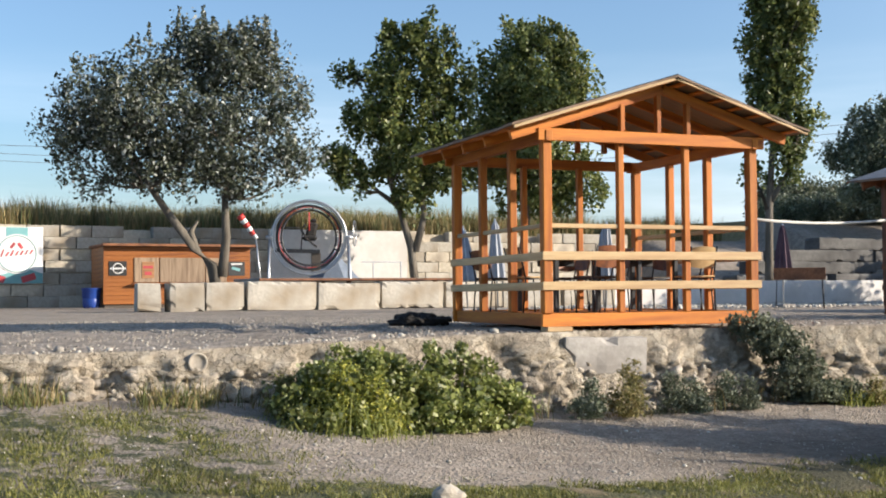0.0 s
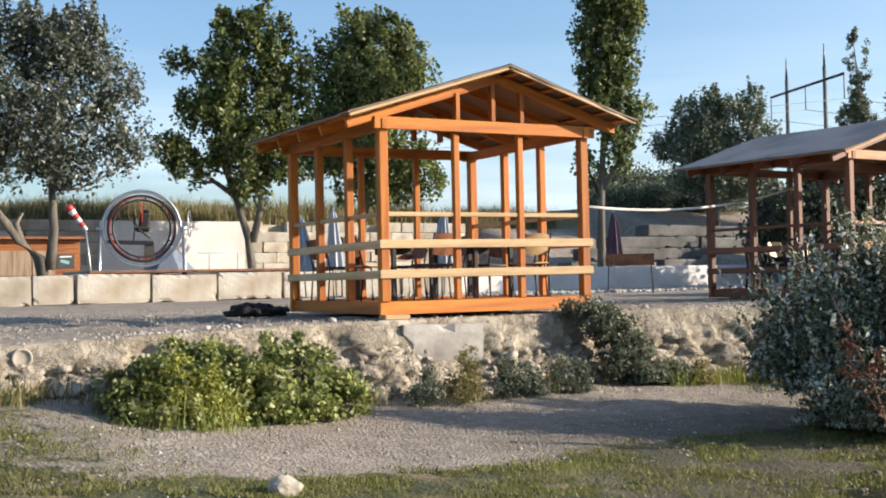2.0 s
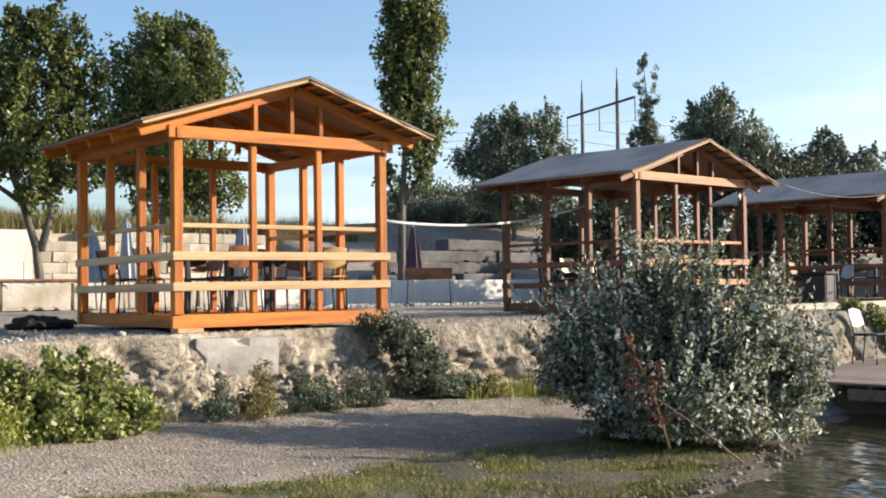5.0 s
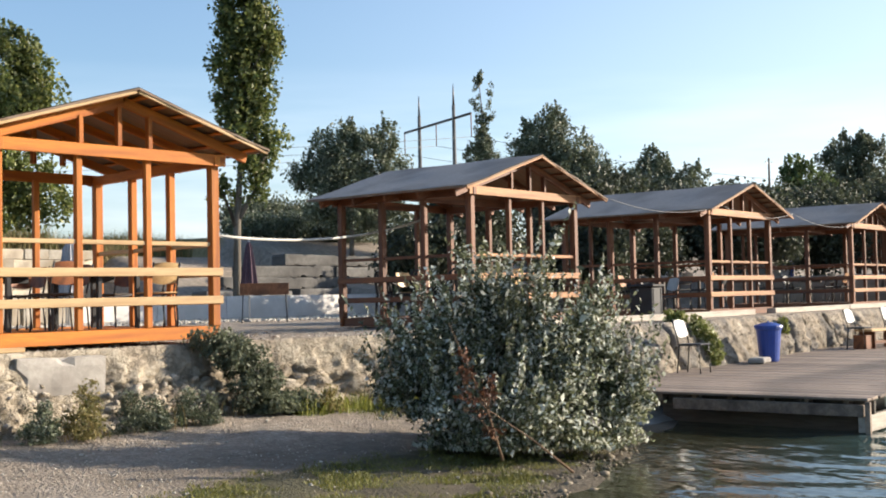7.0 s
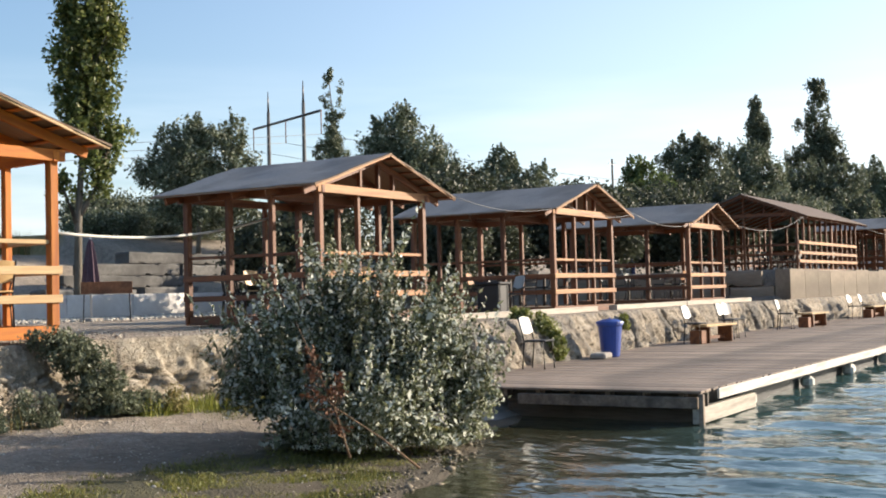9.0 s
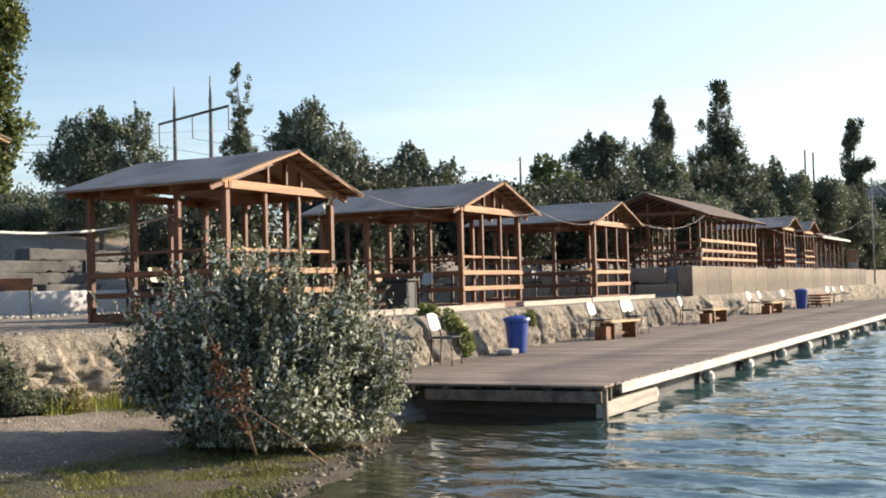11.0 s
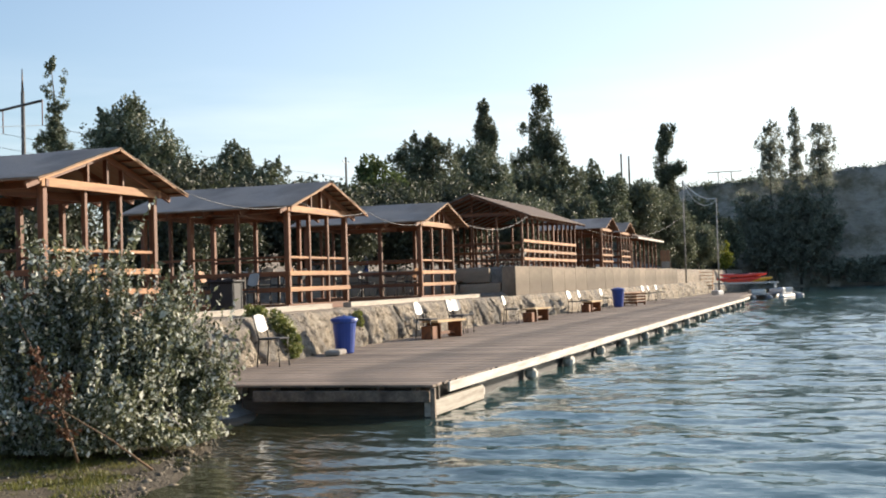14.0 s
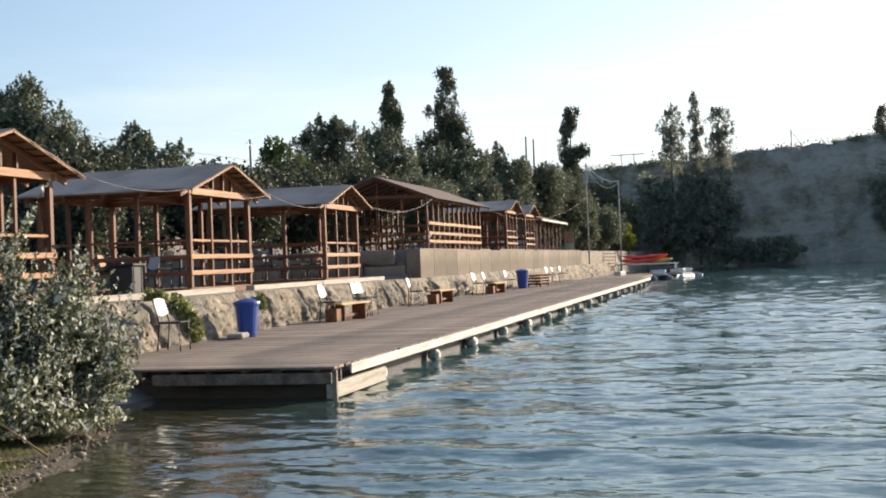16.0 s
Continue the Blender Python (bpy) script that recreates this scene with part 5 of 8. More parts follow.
tree("poplar_tree", "tall narrow poplar with a pale bare lower trunk", "tree", (28, 31.9, 1.2),
     [[(-0.07, 0, 0), (-0.01, 0, 3.27), (0.12, 0, 5.29), (0.27, 0, 8.34), (0.44, 0, 13.46)], [(-0.03, 0, 3.27), (-0.49, 0, 4.38), (-0.87, 0, 4.89)], [(-0, 0, 3.47), (0.61, 0, 4.48), (1.02, 0, 5.49)]],
     [(0.34, 0, 10.69, 1.15, 1.04, 1.35), (0.08, 0, 8.95, 1.15, 1.03, 1.3), (0.79, 0, 9.88, 0.8, 0.72, 1.13), (1.33, 0, 9.74, 0.4, 0.36, 0.81), (-0.1, 0, 7.68, 0.92, 0.83, 0.85), (0.86, 0, 7.94, 0.62, 0.56, 1.08), (0.44, 0, 6.75, 1.1, 0.99, 0.81), (1.43, 0, 6.2, 0.44, 0.4, 0.67), (0.37, 0, 12.64, 1.15, 1.04, 1.7), (0.56, 0, 14.5, 0.89, 0.8, 1.25), (0.58, 0, 5.33, 0.75, 0.67, 0.63), (-0.68, 0, 4.53, 0.57, 0.51, 0.49), (0.71, 0, 4.58, 0.48, 0.44, 0.49)],
     420, 68, 0.17, leaf_green, 14, 0.34, 0.16, turn=-41.2, limbs=60, sprays=26, spray_len=0.5)

tree("broadleaf_tree", "rounded grey-green willow tree behind the gazebos", "tree", (43.7, 41.2, 3.55),
     [[(0, 0, 0), (0.07, 0, 1.86), (0.23, 0, 4.65), (0.06, 0, 6.33)]],
     [(-1.33, 0, 5.63, 1.03, 0.93, 1.23), (0.06, 0, 6.33, 1.23, 1.11, 0.91), (1.79, 0, 6.17, 1.04, 0.93, 1.04), (-2.27, 0, 4.57, 1.03, 0.92, 0.84), (-0.55, 0, 4.54, 2.13, 1.92, 1.49), (1.82, 0, 4.42, 1.62, 1.46, 1.5), (0, 0, 3, 2.58, 2.33, 1.3), (2.3, 0, 2.53, 0.97, 0.88, 1.3)],
     405, 78, 0.162, leaf_olive, 40, 0.42, 0.15, turn=-46.7, limbs=20, sprays=40, spray_len=0.6)
tree("broadleaf_tree", "grey-green round-topped tree behind the gazebos", "tree", (54.8, 35.2, 2.22),
     [[(0, 0, 0), (-0.08, 0, 2.78), (-0.28, 0, 6.96), (-0.6, 0, 9.28)]],
     [(-1.16, 0, 8.42, 1.6, 1.44, 1.27), (-0.6, 0, 9.28, 0.84, 0.75, 0.56), (-2.33, 0, 7.64, 1.05, 0.94, 0.71), (-0.09, 0, 7.44, 1.87, 1.69, 1.34), (1.43, 0, 6.38, 1.24, 1.12, 1.26), (-1.05, 0, 6.53, 2.29, 2.06, 1.34), (1.76, 0, 5.03, 0.9, 0.81, 1.26), (-0.16, 0, 4.93, 2.77, 2.49, 1.4)],
     405, 78, 0.17, leaf_olive, 41, 0.42, 0.15, turn=-57.3, limbs=20, sprays=40, spray_len=0.6)
tree("broadleaf_tree", "small dark bushy tree on the bank", "tree", (66.3, 35.2, 2.22),
     [[(0, 0, 0), (-0.02, 0, 2.5), (-0.06, 0, 6.25), (-0.68, 0, 7.71)]],
     [(-0.68, 0, 7.71, 1.02, 0.92, 0.88), (-1.07, 0, 6.58, 1.95, 1.76, 1.28), (1.59, 0, 6.83, 0.97, 0.87, 0.87), (0.31, 0, 5.81, 2.17, 1.95, 0.96), (-0.43, 0, 4.31, 2.33, 2.1, 1.59)],
     283, 78, 0.178, leaf_olive, 42, 0.38, 0.15, turn=-62.0, limbs=20, sprays=40, spray_len=0.6)
tree("broadleaf_tree", "light green bushy tree behind the pavilion", "tree", (65.1, 25.8, 2.22),
     [[(0, 0, 0), (-0.06, 0, 1.9), (-0.2, 0, 4.75), (-0.52, 0, 6.27)]],
     [(-0.52, 0, 6.27, 0.83, 0.75, 0.83), (-0.02, 0, 5.31, 1.74, 1.56, 1.21), (-1.05, 0, 4.59, 1.44, 1.29, 1.06), (0.97, 0, 4.45, 1.51, 1.36, 1.13), (-0.39, 0, 3.12, 1.89, 1.7, 1.32)],
     229, 78, 0.17, leaf_light, 43, 0.36, 0.15, turn=-68.3, limbs=20, sprays=40, spray_len=0.6)
tree("broadleaf_tree", "dark green tree behind the pavilion", "tree", (70.7, 24.9, 2.22),
     [[(0, 0, 0), (0.03, 0, 2.73), (0.12, 0, 6.83), (0.71, 0, 8.11)]],
     [(-0.37, 0, 7.92, 1.37, 1.23, 0.89), (0.71, 0, 8.11, 0.89, 0.8, 0.73), (-0.75, 0, 6.7, 1.69, 1.52, 1.54), (0.98, 0, 6.66, 1.53, 1.37, 1.7), (0.01, 0, 4.77, 2.41, 2.17, 2.02)],
     283, 78, 0.17, leaf_dark, 44, 0.36, 0.15, turn=-70.6, limbs=20, sprays=40, spray_len=0.6)
tree("broadleaf_tree", "dark green tree beside the poplars", "tree", (76.6, 22.9, 2.22),
     [[(0, 0, 0), (0.04, 0, 2.49), (0.15, 0, 6.22), (-1, 0, 7.87)]],
     [(-1, 0, 7.87, 1.02, 0.92, 0.95), (-0.06, 0, 7.07, 1.96, 1.76, 1.55), (1.52, 0, 6.27, 1.19, 1.07, 1.2), (-0.77, 0, 5.44, 2.47, 2.22, 1.81), (1.04, 0, 4.44, 2.12, 1.91, 1.71)],
     283, 78, 0.178, leaf_olive, 45, 0.38, 0.15, turn=-73.3, limbs=20, sprays=40, spray_len=0.6)
tree("broadleaf_tree", "dense dark tree above the bank", "tree", (82.3, 20.5, 2.22),
     [[(0, 0, 0), (0.11, 0, 2.26), (0.38, 0, 5.66), (0, 0, 6.61)]],
     [(0, 0, 6.61, 2.05, 1.84, 1.18), (-1.22, 0, 5.43, 2.5, 2.25, 1.72), (1.98, 0, 6.16, 2.03, 1.83, 1.44), (0.76, 0, 4.45, 3.1, 2.79, 1.9)],
     283, 78, 0.187, leaf_dark, 46, 0.41, 0.15, turn=-76.0, limbs=20, sprays=40, spray_len=0.6)
tree("broadleaf_tree", "grey-green tree above the bank", "tree", (88.5, 18, 2.22),
     [[(0, 0, 0), (0.18, 0, 2.32), (0.61, 0, 5.81), (0.42, 0, 7.37)]],
     [(0.42, 0, 7.37, 0.75, 0.67, 1.05), (-0.15, 0, 6.11, 1.68, 1.51, 1.53), (1.51, 0, 5.63, 1.67, 1.5, 1.72), (0.65, 0, 4.12, 2.69, 2.42, 2)],
     270, 78, 0.187, leaf_olive, 47, 0.41, 0.15, turn=-78.5, limbs=20, sprays=40, spray_len=0.6)
tree("broadleaf_tree", "dark tree in the row above the bank", "tree", (93, 19.5, 2.23),
     [[(0, 0, 0), (1.22, 0, 2.02), (4.05, 0, 5.04), (3.99, 0, 6.07)]],
     [(3.99, 0, 6.07, 1.74, 1.57, 1.1), (4.74, 0, 4.85, 2.12, 1.91, 1.99), (3.43, 0, 4.21, 1.94, 1.74, 1.8)],
     216, 78, 0.187, leaf_dark, 48, 0.41, 0.15, turn=-78.1, limbs=20, sprays=40, spray_len=0.6)
tree("broadleaf_tree", "dark tree at the end of the terrace", "tree", (99, 16, 2.23),
     [[(0, 0, 0), (0.46, 0, 1.66), (1.53, 0, 4.15), (1.25, 0, 5.53)]],
     [(1.25, 0, 5.53, 1.82, 1.64, 1.57), (2.58, 0, 3.91, 2.3, 2.07, 2.35), (0.75, 0, 3.02, 2.22, 2, 2.1)],
     216, 78, 0.187, leaf_dark, 49, 0.42, 0.15, turn=-80.8, limbs=20, sprays=40, spray_len=0.6)

tree("poplar_tree", "thin sparse young poplar with few leaves", "tree", (64.2, 47.8, 5.13),
     [[(0, 0, 0), (-0.03, 0, 3.27), (-0.09, 0, 8.17), (-0.35, 0, 11.58)]],
     [(-0.35, 0, 11.58, 0.36, 0.32, 0.81), (-0.62, 0, 9.84, 0.36, 0.32, 1.25), (-0.23, 0, 8.27, 0.49, 0.44, 1.34), (0.44, 0, 10.47, 0.22, 0.2, 0.98), (0.33, 0, 9.23, 0.27, 0.24, 0.89), (-0.03, 0, 7.1, 0.75, 0.68, 1.16), (-0.63, 0, 6.34, 0.98, 0.88, 0.98), (0.48, 0, 5.93, 0.66, 0.6, 0.62), (0.05, 0, 8.75, 0.25, 0.23, 0.97), (-0.13, 0, 7.69, 0.46, 0.42, 1.22), (-0.33, 0, 6.72, 0.72, 0.64, 0.96), (-0.07, 0, 6.13, 0.63, 0.57, 0.57)],
     144, 66, 0.15, leaf_olive, 120, 0.22, 0.1, turn=-53.3, limbs=24, sprays=14, spray_len=0.5)
tree("poplar_tree", "dark narrow poplar rising behind the trees", "tree", (96, 28.1, 2.33),
     [[(0, 0, 0), (-0.06, 0, 4.86), (-0.19, 0, 12.15), (-0.23, 0, 14.15)]],
     [(-0.23, 0, 14.15, 0.44, 0.39, 0.83), (-0.16, 0, 12.7, 0.88, 0.79, 0.88), (0.38, 0, 11.44, 0.66, 0.59, 1.22), (-0.16, 0, 10.3, 0.98, 0.89, 1.66), (-0.8, 0, 11.95, 0.22, 0.2, 0.66), (-0.2, 0, 13.42, 0.42, 0.37, 1.09), (-0.48, 0, 12.33, 0.21, 0.19, 0.73), (0.11, 0, 10.87, 0.62, 0.56, 1.25)],
     276, 66, 0.176, leaf_dark, 121, 0.31, 0.15, turn=-73.7, limbs=24, sprays=14, spray_len=0.5)
tree("poplar_tree", "tall dark poplar with a leaning top", "tree", (97.2, 23.6, 2.33),
     [[(0, 0, 0), (-0.08, 0, 4.43), (-0.26, 0, 11.07), (-0.18, 0, 15.32)]],
     [(-0.18, 0, 15.32, 0.81, 0.73, 0.72), (0.22, 0, 13.96, 0.86, 0.78, 1.54), (-1.41, 0, 12.5, 0.49, 0.44, 0.83), (-0.06, 0, 11.59, 1.29, 1.16, 2.09), (0.9, 0, 10.31, 1.18, 1.06, 1.75), (-0.94, 0, 9.7, 1.62, 1.46, 1.21), (-2.18, 0, 9.12, 0.76, 0.68, 0.66), (1.39, 0, 8.87, 1.07, 0.97, 1.2), (-0.14, 0, 7.39, 1.94, 1.74, 1.42), (0.02, 0, 14.64, 0.77, 0.69, 0.97), (-0.59, 0, 13.23, 0.46, 0.42, 1.11), (-0.73, 0, 12.04, 0.46, 0.42, 0.88), (0.42, 0, 10.95, 1.13, 1.01, 1.66), (-0.02, 0, 10.01, 1.13, 1.01, 1.08), (-1.56, 0, 9.41, 0.72, 0.65, 0.68), (0.63, 0, 8.13, 1.02, 0.92, 1.38)],
     408, 66, 0.176, leaf_dark, 122, 0.32, 0.15, turn=-76.3, limbs=24, sprays=14, spray_len=0.5)
tree("poplar_tree", "dark columnar poplar near the lake corner", "tree", (114, 15.4, 2.25),
     [[(0, 0, 0), (-0, 0, 3.84), (-0.01, 0, 9.61), (0.15, 0, 13.42)]],
     [(0.15, 0, 13.42, 0.77, 0.69, 0.86), (-0.19, 0, 12.04, 0.83, 0.75, 0.86), (-0.69, 0, 10.72, 0.54, 0.48, 0.74), (1.21, 0, 9.95, 0.77, 0.69, 0.68), (-0.2, 0, 9.25, 1.07, 0.96, 1.23), (0.02, 0, 7.21, 1.01, 0.9, 1.6), (-0.24, 0, 4.81, 1.18, 1.06, 2.22), (-0.02, 0, 12.73, 0.73, 0.66, 1.09), (-0.44, 0, 11.38, 0.51, 0.46, 0.99), (0.5, 0, 9.6, 0.73, 0.66, 0.74), (-0.09, 0, 8.23, 0.96, 0.86, 1.57), (-0.11, 0, 6.01, 0.96, 0.86, 1.96)],
     336, 66, 0.194, leaf_dark, 123, 0.34, 0.15, turn=-82.3, limbs=24, sprays=14, spray_len=0.5)
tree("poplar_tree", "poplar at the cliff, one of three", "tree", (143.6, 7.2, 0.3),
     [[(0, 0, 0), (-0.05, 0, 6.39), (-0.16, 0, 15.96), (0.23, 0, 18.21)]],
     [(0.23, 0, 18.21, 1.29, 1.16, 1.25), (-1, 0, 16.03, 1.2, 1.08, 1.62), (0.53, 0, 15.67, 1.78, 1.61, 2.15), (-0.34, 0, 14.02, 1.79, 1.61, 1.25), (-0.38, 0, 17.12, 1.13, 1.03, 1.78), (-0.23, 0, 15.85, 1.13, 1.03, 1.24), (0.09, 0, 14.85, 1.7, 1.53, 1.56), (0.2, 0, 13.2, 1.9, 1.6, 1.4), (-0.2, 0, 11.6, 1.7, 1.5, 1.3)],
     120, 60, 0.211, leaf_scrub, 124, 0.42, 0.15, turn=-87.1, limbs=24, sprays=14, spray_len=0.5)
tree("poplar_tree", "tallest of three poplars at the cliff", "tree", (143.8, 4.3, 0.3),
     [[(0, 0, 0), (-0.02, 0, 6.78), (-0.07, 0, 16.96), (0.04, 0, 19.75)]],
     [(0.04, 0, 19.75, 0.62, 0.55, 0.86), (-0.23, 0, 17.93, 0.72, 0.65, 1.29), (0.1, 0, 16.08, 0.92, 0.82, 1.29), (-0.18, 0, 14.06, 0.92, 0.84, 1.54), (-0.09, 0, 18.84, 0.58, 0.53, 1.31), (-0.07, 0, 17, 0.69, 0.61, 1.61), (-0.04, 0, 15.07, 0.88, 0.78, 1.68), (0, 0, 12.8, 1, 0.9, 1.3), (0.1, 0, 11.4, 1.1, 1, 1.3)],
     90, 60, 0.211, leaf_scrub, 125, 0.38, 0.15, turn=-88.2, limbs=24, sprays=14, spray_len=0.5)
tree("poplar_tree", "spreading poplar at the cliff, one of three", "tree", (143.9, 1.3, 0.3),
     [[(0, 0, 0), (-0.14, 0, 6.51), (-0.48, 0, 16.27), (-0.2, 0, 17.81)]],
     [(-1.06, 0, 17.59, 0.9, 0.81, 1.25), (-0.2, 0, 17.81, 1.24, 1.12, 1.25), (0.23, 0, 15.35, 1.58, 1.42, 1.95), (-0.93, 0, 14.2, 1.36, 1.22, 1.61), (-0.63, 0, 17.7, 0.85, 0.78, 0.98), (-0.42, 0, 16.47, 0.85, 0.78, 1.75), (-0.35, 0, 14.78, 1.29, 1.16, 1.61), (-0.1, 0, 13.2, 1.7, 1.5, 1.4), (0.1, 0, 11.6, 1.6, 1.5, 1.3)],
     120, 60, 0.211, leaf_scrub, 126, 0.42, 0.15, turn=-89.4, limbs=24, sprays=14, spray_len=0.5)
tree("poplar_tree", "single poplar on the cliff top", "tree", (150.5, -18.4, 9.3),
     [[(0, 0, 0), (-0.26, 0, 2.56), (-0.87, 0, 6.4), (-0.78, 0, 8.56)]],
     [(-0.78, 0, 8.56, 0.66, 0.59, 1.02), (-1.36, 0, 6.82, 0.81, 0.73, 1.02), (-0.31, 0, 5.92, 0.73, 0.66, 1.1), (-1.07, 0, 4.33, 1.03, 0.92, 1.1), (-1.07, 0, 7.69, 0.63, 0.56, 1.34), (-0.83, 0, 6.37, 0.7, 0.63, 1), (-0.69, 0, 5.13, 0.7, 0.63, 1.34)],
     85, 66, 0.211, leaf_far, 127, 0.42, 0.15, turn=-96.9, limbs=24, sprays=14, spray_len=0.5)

TREES_ON_BANK = [
    # x, y, crown top and foot, half width, clumps, leaf, kind of leaf, words
    (107.0, 14.5, 7.6, 1.5, 2.4, 140, 0.32, leaf_dark, "dark shrubby tree at the water's end"),
    (116.0, 13.0, 6.5, 0.8, 2.6, 140, 0.32, leaf_dark, "low dark willow at the lake corner"),
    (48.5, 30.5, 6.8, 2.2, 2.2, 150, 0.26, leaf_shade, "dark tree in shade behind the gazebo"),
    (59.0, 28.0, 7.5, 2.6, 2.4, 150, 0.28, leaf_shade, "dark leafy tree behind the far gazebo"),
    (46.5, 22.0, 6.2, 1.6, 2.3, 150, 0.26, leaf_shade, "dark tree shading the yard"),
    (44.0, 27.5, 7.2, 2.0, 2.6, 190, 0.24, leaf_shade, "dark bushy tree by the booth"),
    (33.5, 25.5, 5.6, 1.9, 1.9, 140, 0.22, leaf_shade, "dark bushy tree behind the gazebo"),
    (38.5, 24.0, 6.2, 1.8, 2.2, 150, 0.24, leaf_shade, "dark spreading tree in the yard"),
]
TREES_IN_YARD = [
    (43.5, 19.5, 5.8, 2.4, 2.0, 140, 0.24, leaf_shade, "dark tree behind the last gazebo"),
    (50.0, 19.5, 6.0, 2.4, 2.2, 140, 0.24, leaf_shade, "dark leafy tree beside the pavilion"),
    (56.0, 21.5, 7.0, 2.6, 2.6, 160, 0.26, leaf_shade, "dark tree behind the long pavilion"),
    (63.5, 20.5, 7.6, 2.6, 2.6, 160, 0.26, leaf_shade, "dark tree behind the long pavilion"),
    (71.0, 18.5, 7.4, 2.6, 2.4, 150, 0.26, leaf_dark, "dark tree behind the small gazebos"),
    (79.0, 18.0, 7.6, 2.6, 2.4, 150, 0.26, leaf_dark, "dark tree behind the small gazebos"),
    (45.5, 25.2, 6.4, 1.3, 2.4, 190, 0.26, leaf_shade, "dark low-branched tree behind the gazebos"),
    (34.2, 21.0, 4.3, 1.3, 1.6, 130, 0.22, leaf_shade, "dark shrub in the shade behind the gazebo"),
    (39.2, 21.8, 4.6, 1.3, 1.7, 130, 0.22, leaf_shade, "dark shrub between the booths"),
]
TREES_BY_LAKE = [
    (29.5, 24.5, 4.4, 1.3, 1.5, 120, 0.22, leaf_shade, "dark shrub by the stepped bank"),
    (51.1, 55.0, 7.8, 3.6, 3.4, 170, 0.3, leaf_dark, "low dark scrub on the rising ground"),
    (43.5, 47.0, 6.0, 5.2, 2.4, 120, 0.2, leaf_olive, "low scrub above the stepped bank"),
    (48.5, 46.0, 6.4, 5.2, 3.0, 140, 0.22, leaf_dark, "low dark scrub beside the willow"),
    (131.0, 15.9, 10.2, 0.8, 3.3, 230, 0.36, leaf_dark, "tall dark scrub at the end of the lake"),
    (131.6, 12.4, 8.3, 0.6, 2.8, 200, 0.36, leaf_dark, "dark willow scrub at the end of the lake"),
    (126.0, 16.0, 6.5, 0.8, 3.5, 150, 0.36, leaf_dark, "dark scrub at the foot of the far bank"),
    (135.0, 13.0, 7.5, 0.8, 3.5, 150, 0.36, leaf_dark, "dark scrub below the cliff"),
]
FAR_TREES = TREES_ON_BANK + TREES_IN_YARD + TREES_BY_LAKE
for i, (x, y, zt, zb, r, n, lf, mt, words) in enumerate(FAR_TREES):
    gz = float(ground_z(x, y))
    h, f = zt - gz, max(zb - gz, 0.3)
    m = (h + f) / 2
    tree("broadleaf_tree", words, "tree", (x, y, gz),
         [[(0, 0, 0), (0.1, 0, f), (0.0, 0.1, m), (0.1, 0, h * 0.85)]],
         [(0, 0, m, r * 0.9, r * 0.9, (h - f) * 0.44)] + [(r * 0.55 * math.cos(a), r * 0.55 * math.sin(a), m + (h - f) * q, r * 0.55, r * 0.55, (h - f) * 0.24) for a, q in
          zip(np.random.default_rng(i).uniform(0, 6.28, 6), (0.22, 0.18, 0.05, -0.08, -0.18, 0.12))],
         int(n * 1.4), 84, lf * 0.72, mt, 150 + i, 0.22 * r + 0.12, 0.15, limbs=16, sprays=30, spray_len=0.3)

# big silver bush at the water's edge, with a withered branch
tree("silver_bush", "large white-poplar bush with silvery leaves at the water's edge", "bush", (10.5, 7.6, 0.12),
     [[(0, 0, 0), (-0.1, 0, 0.7), (-0.3, 0, 1.3), (-0.48, 0.1, 1.85)], [(0.1, 0.1, 0), (0.5, 0, 0.6), (0.9, -0.1, 1.0)], [(-0.1, 0, 0), (-0.6, 0.1, 0.5), (-1.0, 0.2, 0.9)], [(0.05, 0, 0), (0.15, 0.1, 0.8), (0.25, 0.1, 1.5), (0.34, 0.1, 2.0)]],
     [(-0.1, 1.2, 0.8, 0.43, 0.43, 0.4), (-0.4, 0.9, 0.55, 0.55, 0.55, 0.4), (0.34, 1.2, 0.55, 0.56, 0.56, 0.34), (-0.01, 0, 1.22, 0.55, 0.5, 0.5), (-0.61, 0, 0.86, 0.6, 0.56, 0.46), (0.63, 0, 0.86, 0.6, 0.55, 0.46), (-1.06, 0, 0.62, 0.4, 0.38, 0.36), (1.06, 0, 0.55, 0.36, 0.33, 0.38), (1.42, 0, 0.5, 0.26, 0.26, 0.3), (1.25, 0, 0.2, 0.3, 0.3, 0.2), (-0.04, -0.3, 0.35, 1.0, 0.9, 0.5), (-0.3, -0.3, -0.04, 0.62, 0.58, 0.18), (0.72, -0.3, -0.02, 0.52, 0.48, 0.2), (0.37, 0, 1.7, 0.12, 0.11, 0.26), (-0.21, 0, 1.58, 0.15, 0.13, 0.24), (-0.72, 0, 1.26, 0.2, 0.2, 0.2), (0.92, 0, 1.22, 0.2, 0.2, 0.2), (-1.1, 0, 0.98, 0.14, 0.14, 0.14), (1.3, 0, 0.85, 0.12, 0.12, 0.15)],
     1500, 44, 0.056, leaf_bush, 71, 0.15, 0.03, group="bushes", droop=-0.7, shell=0.5, turn=-53.9, limbs=220, sprays=900, slim=0.5, spray_len=1.9)
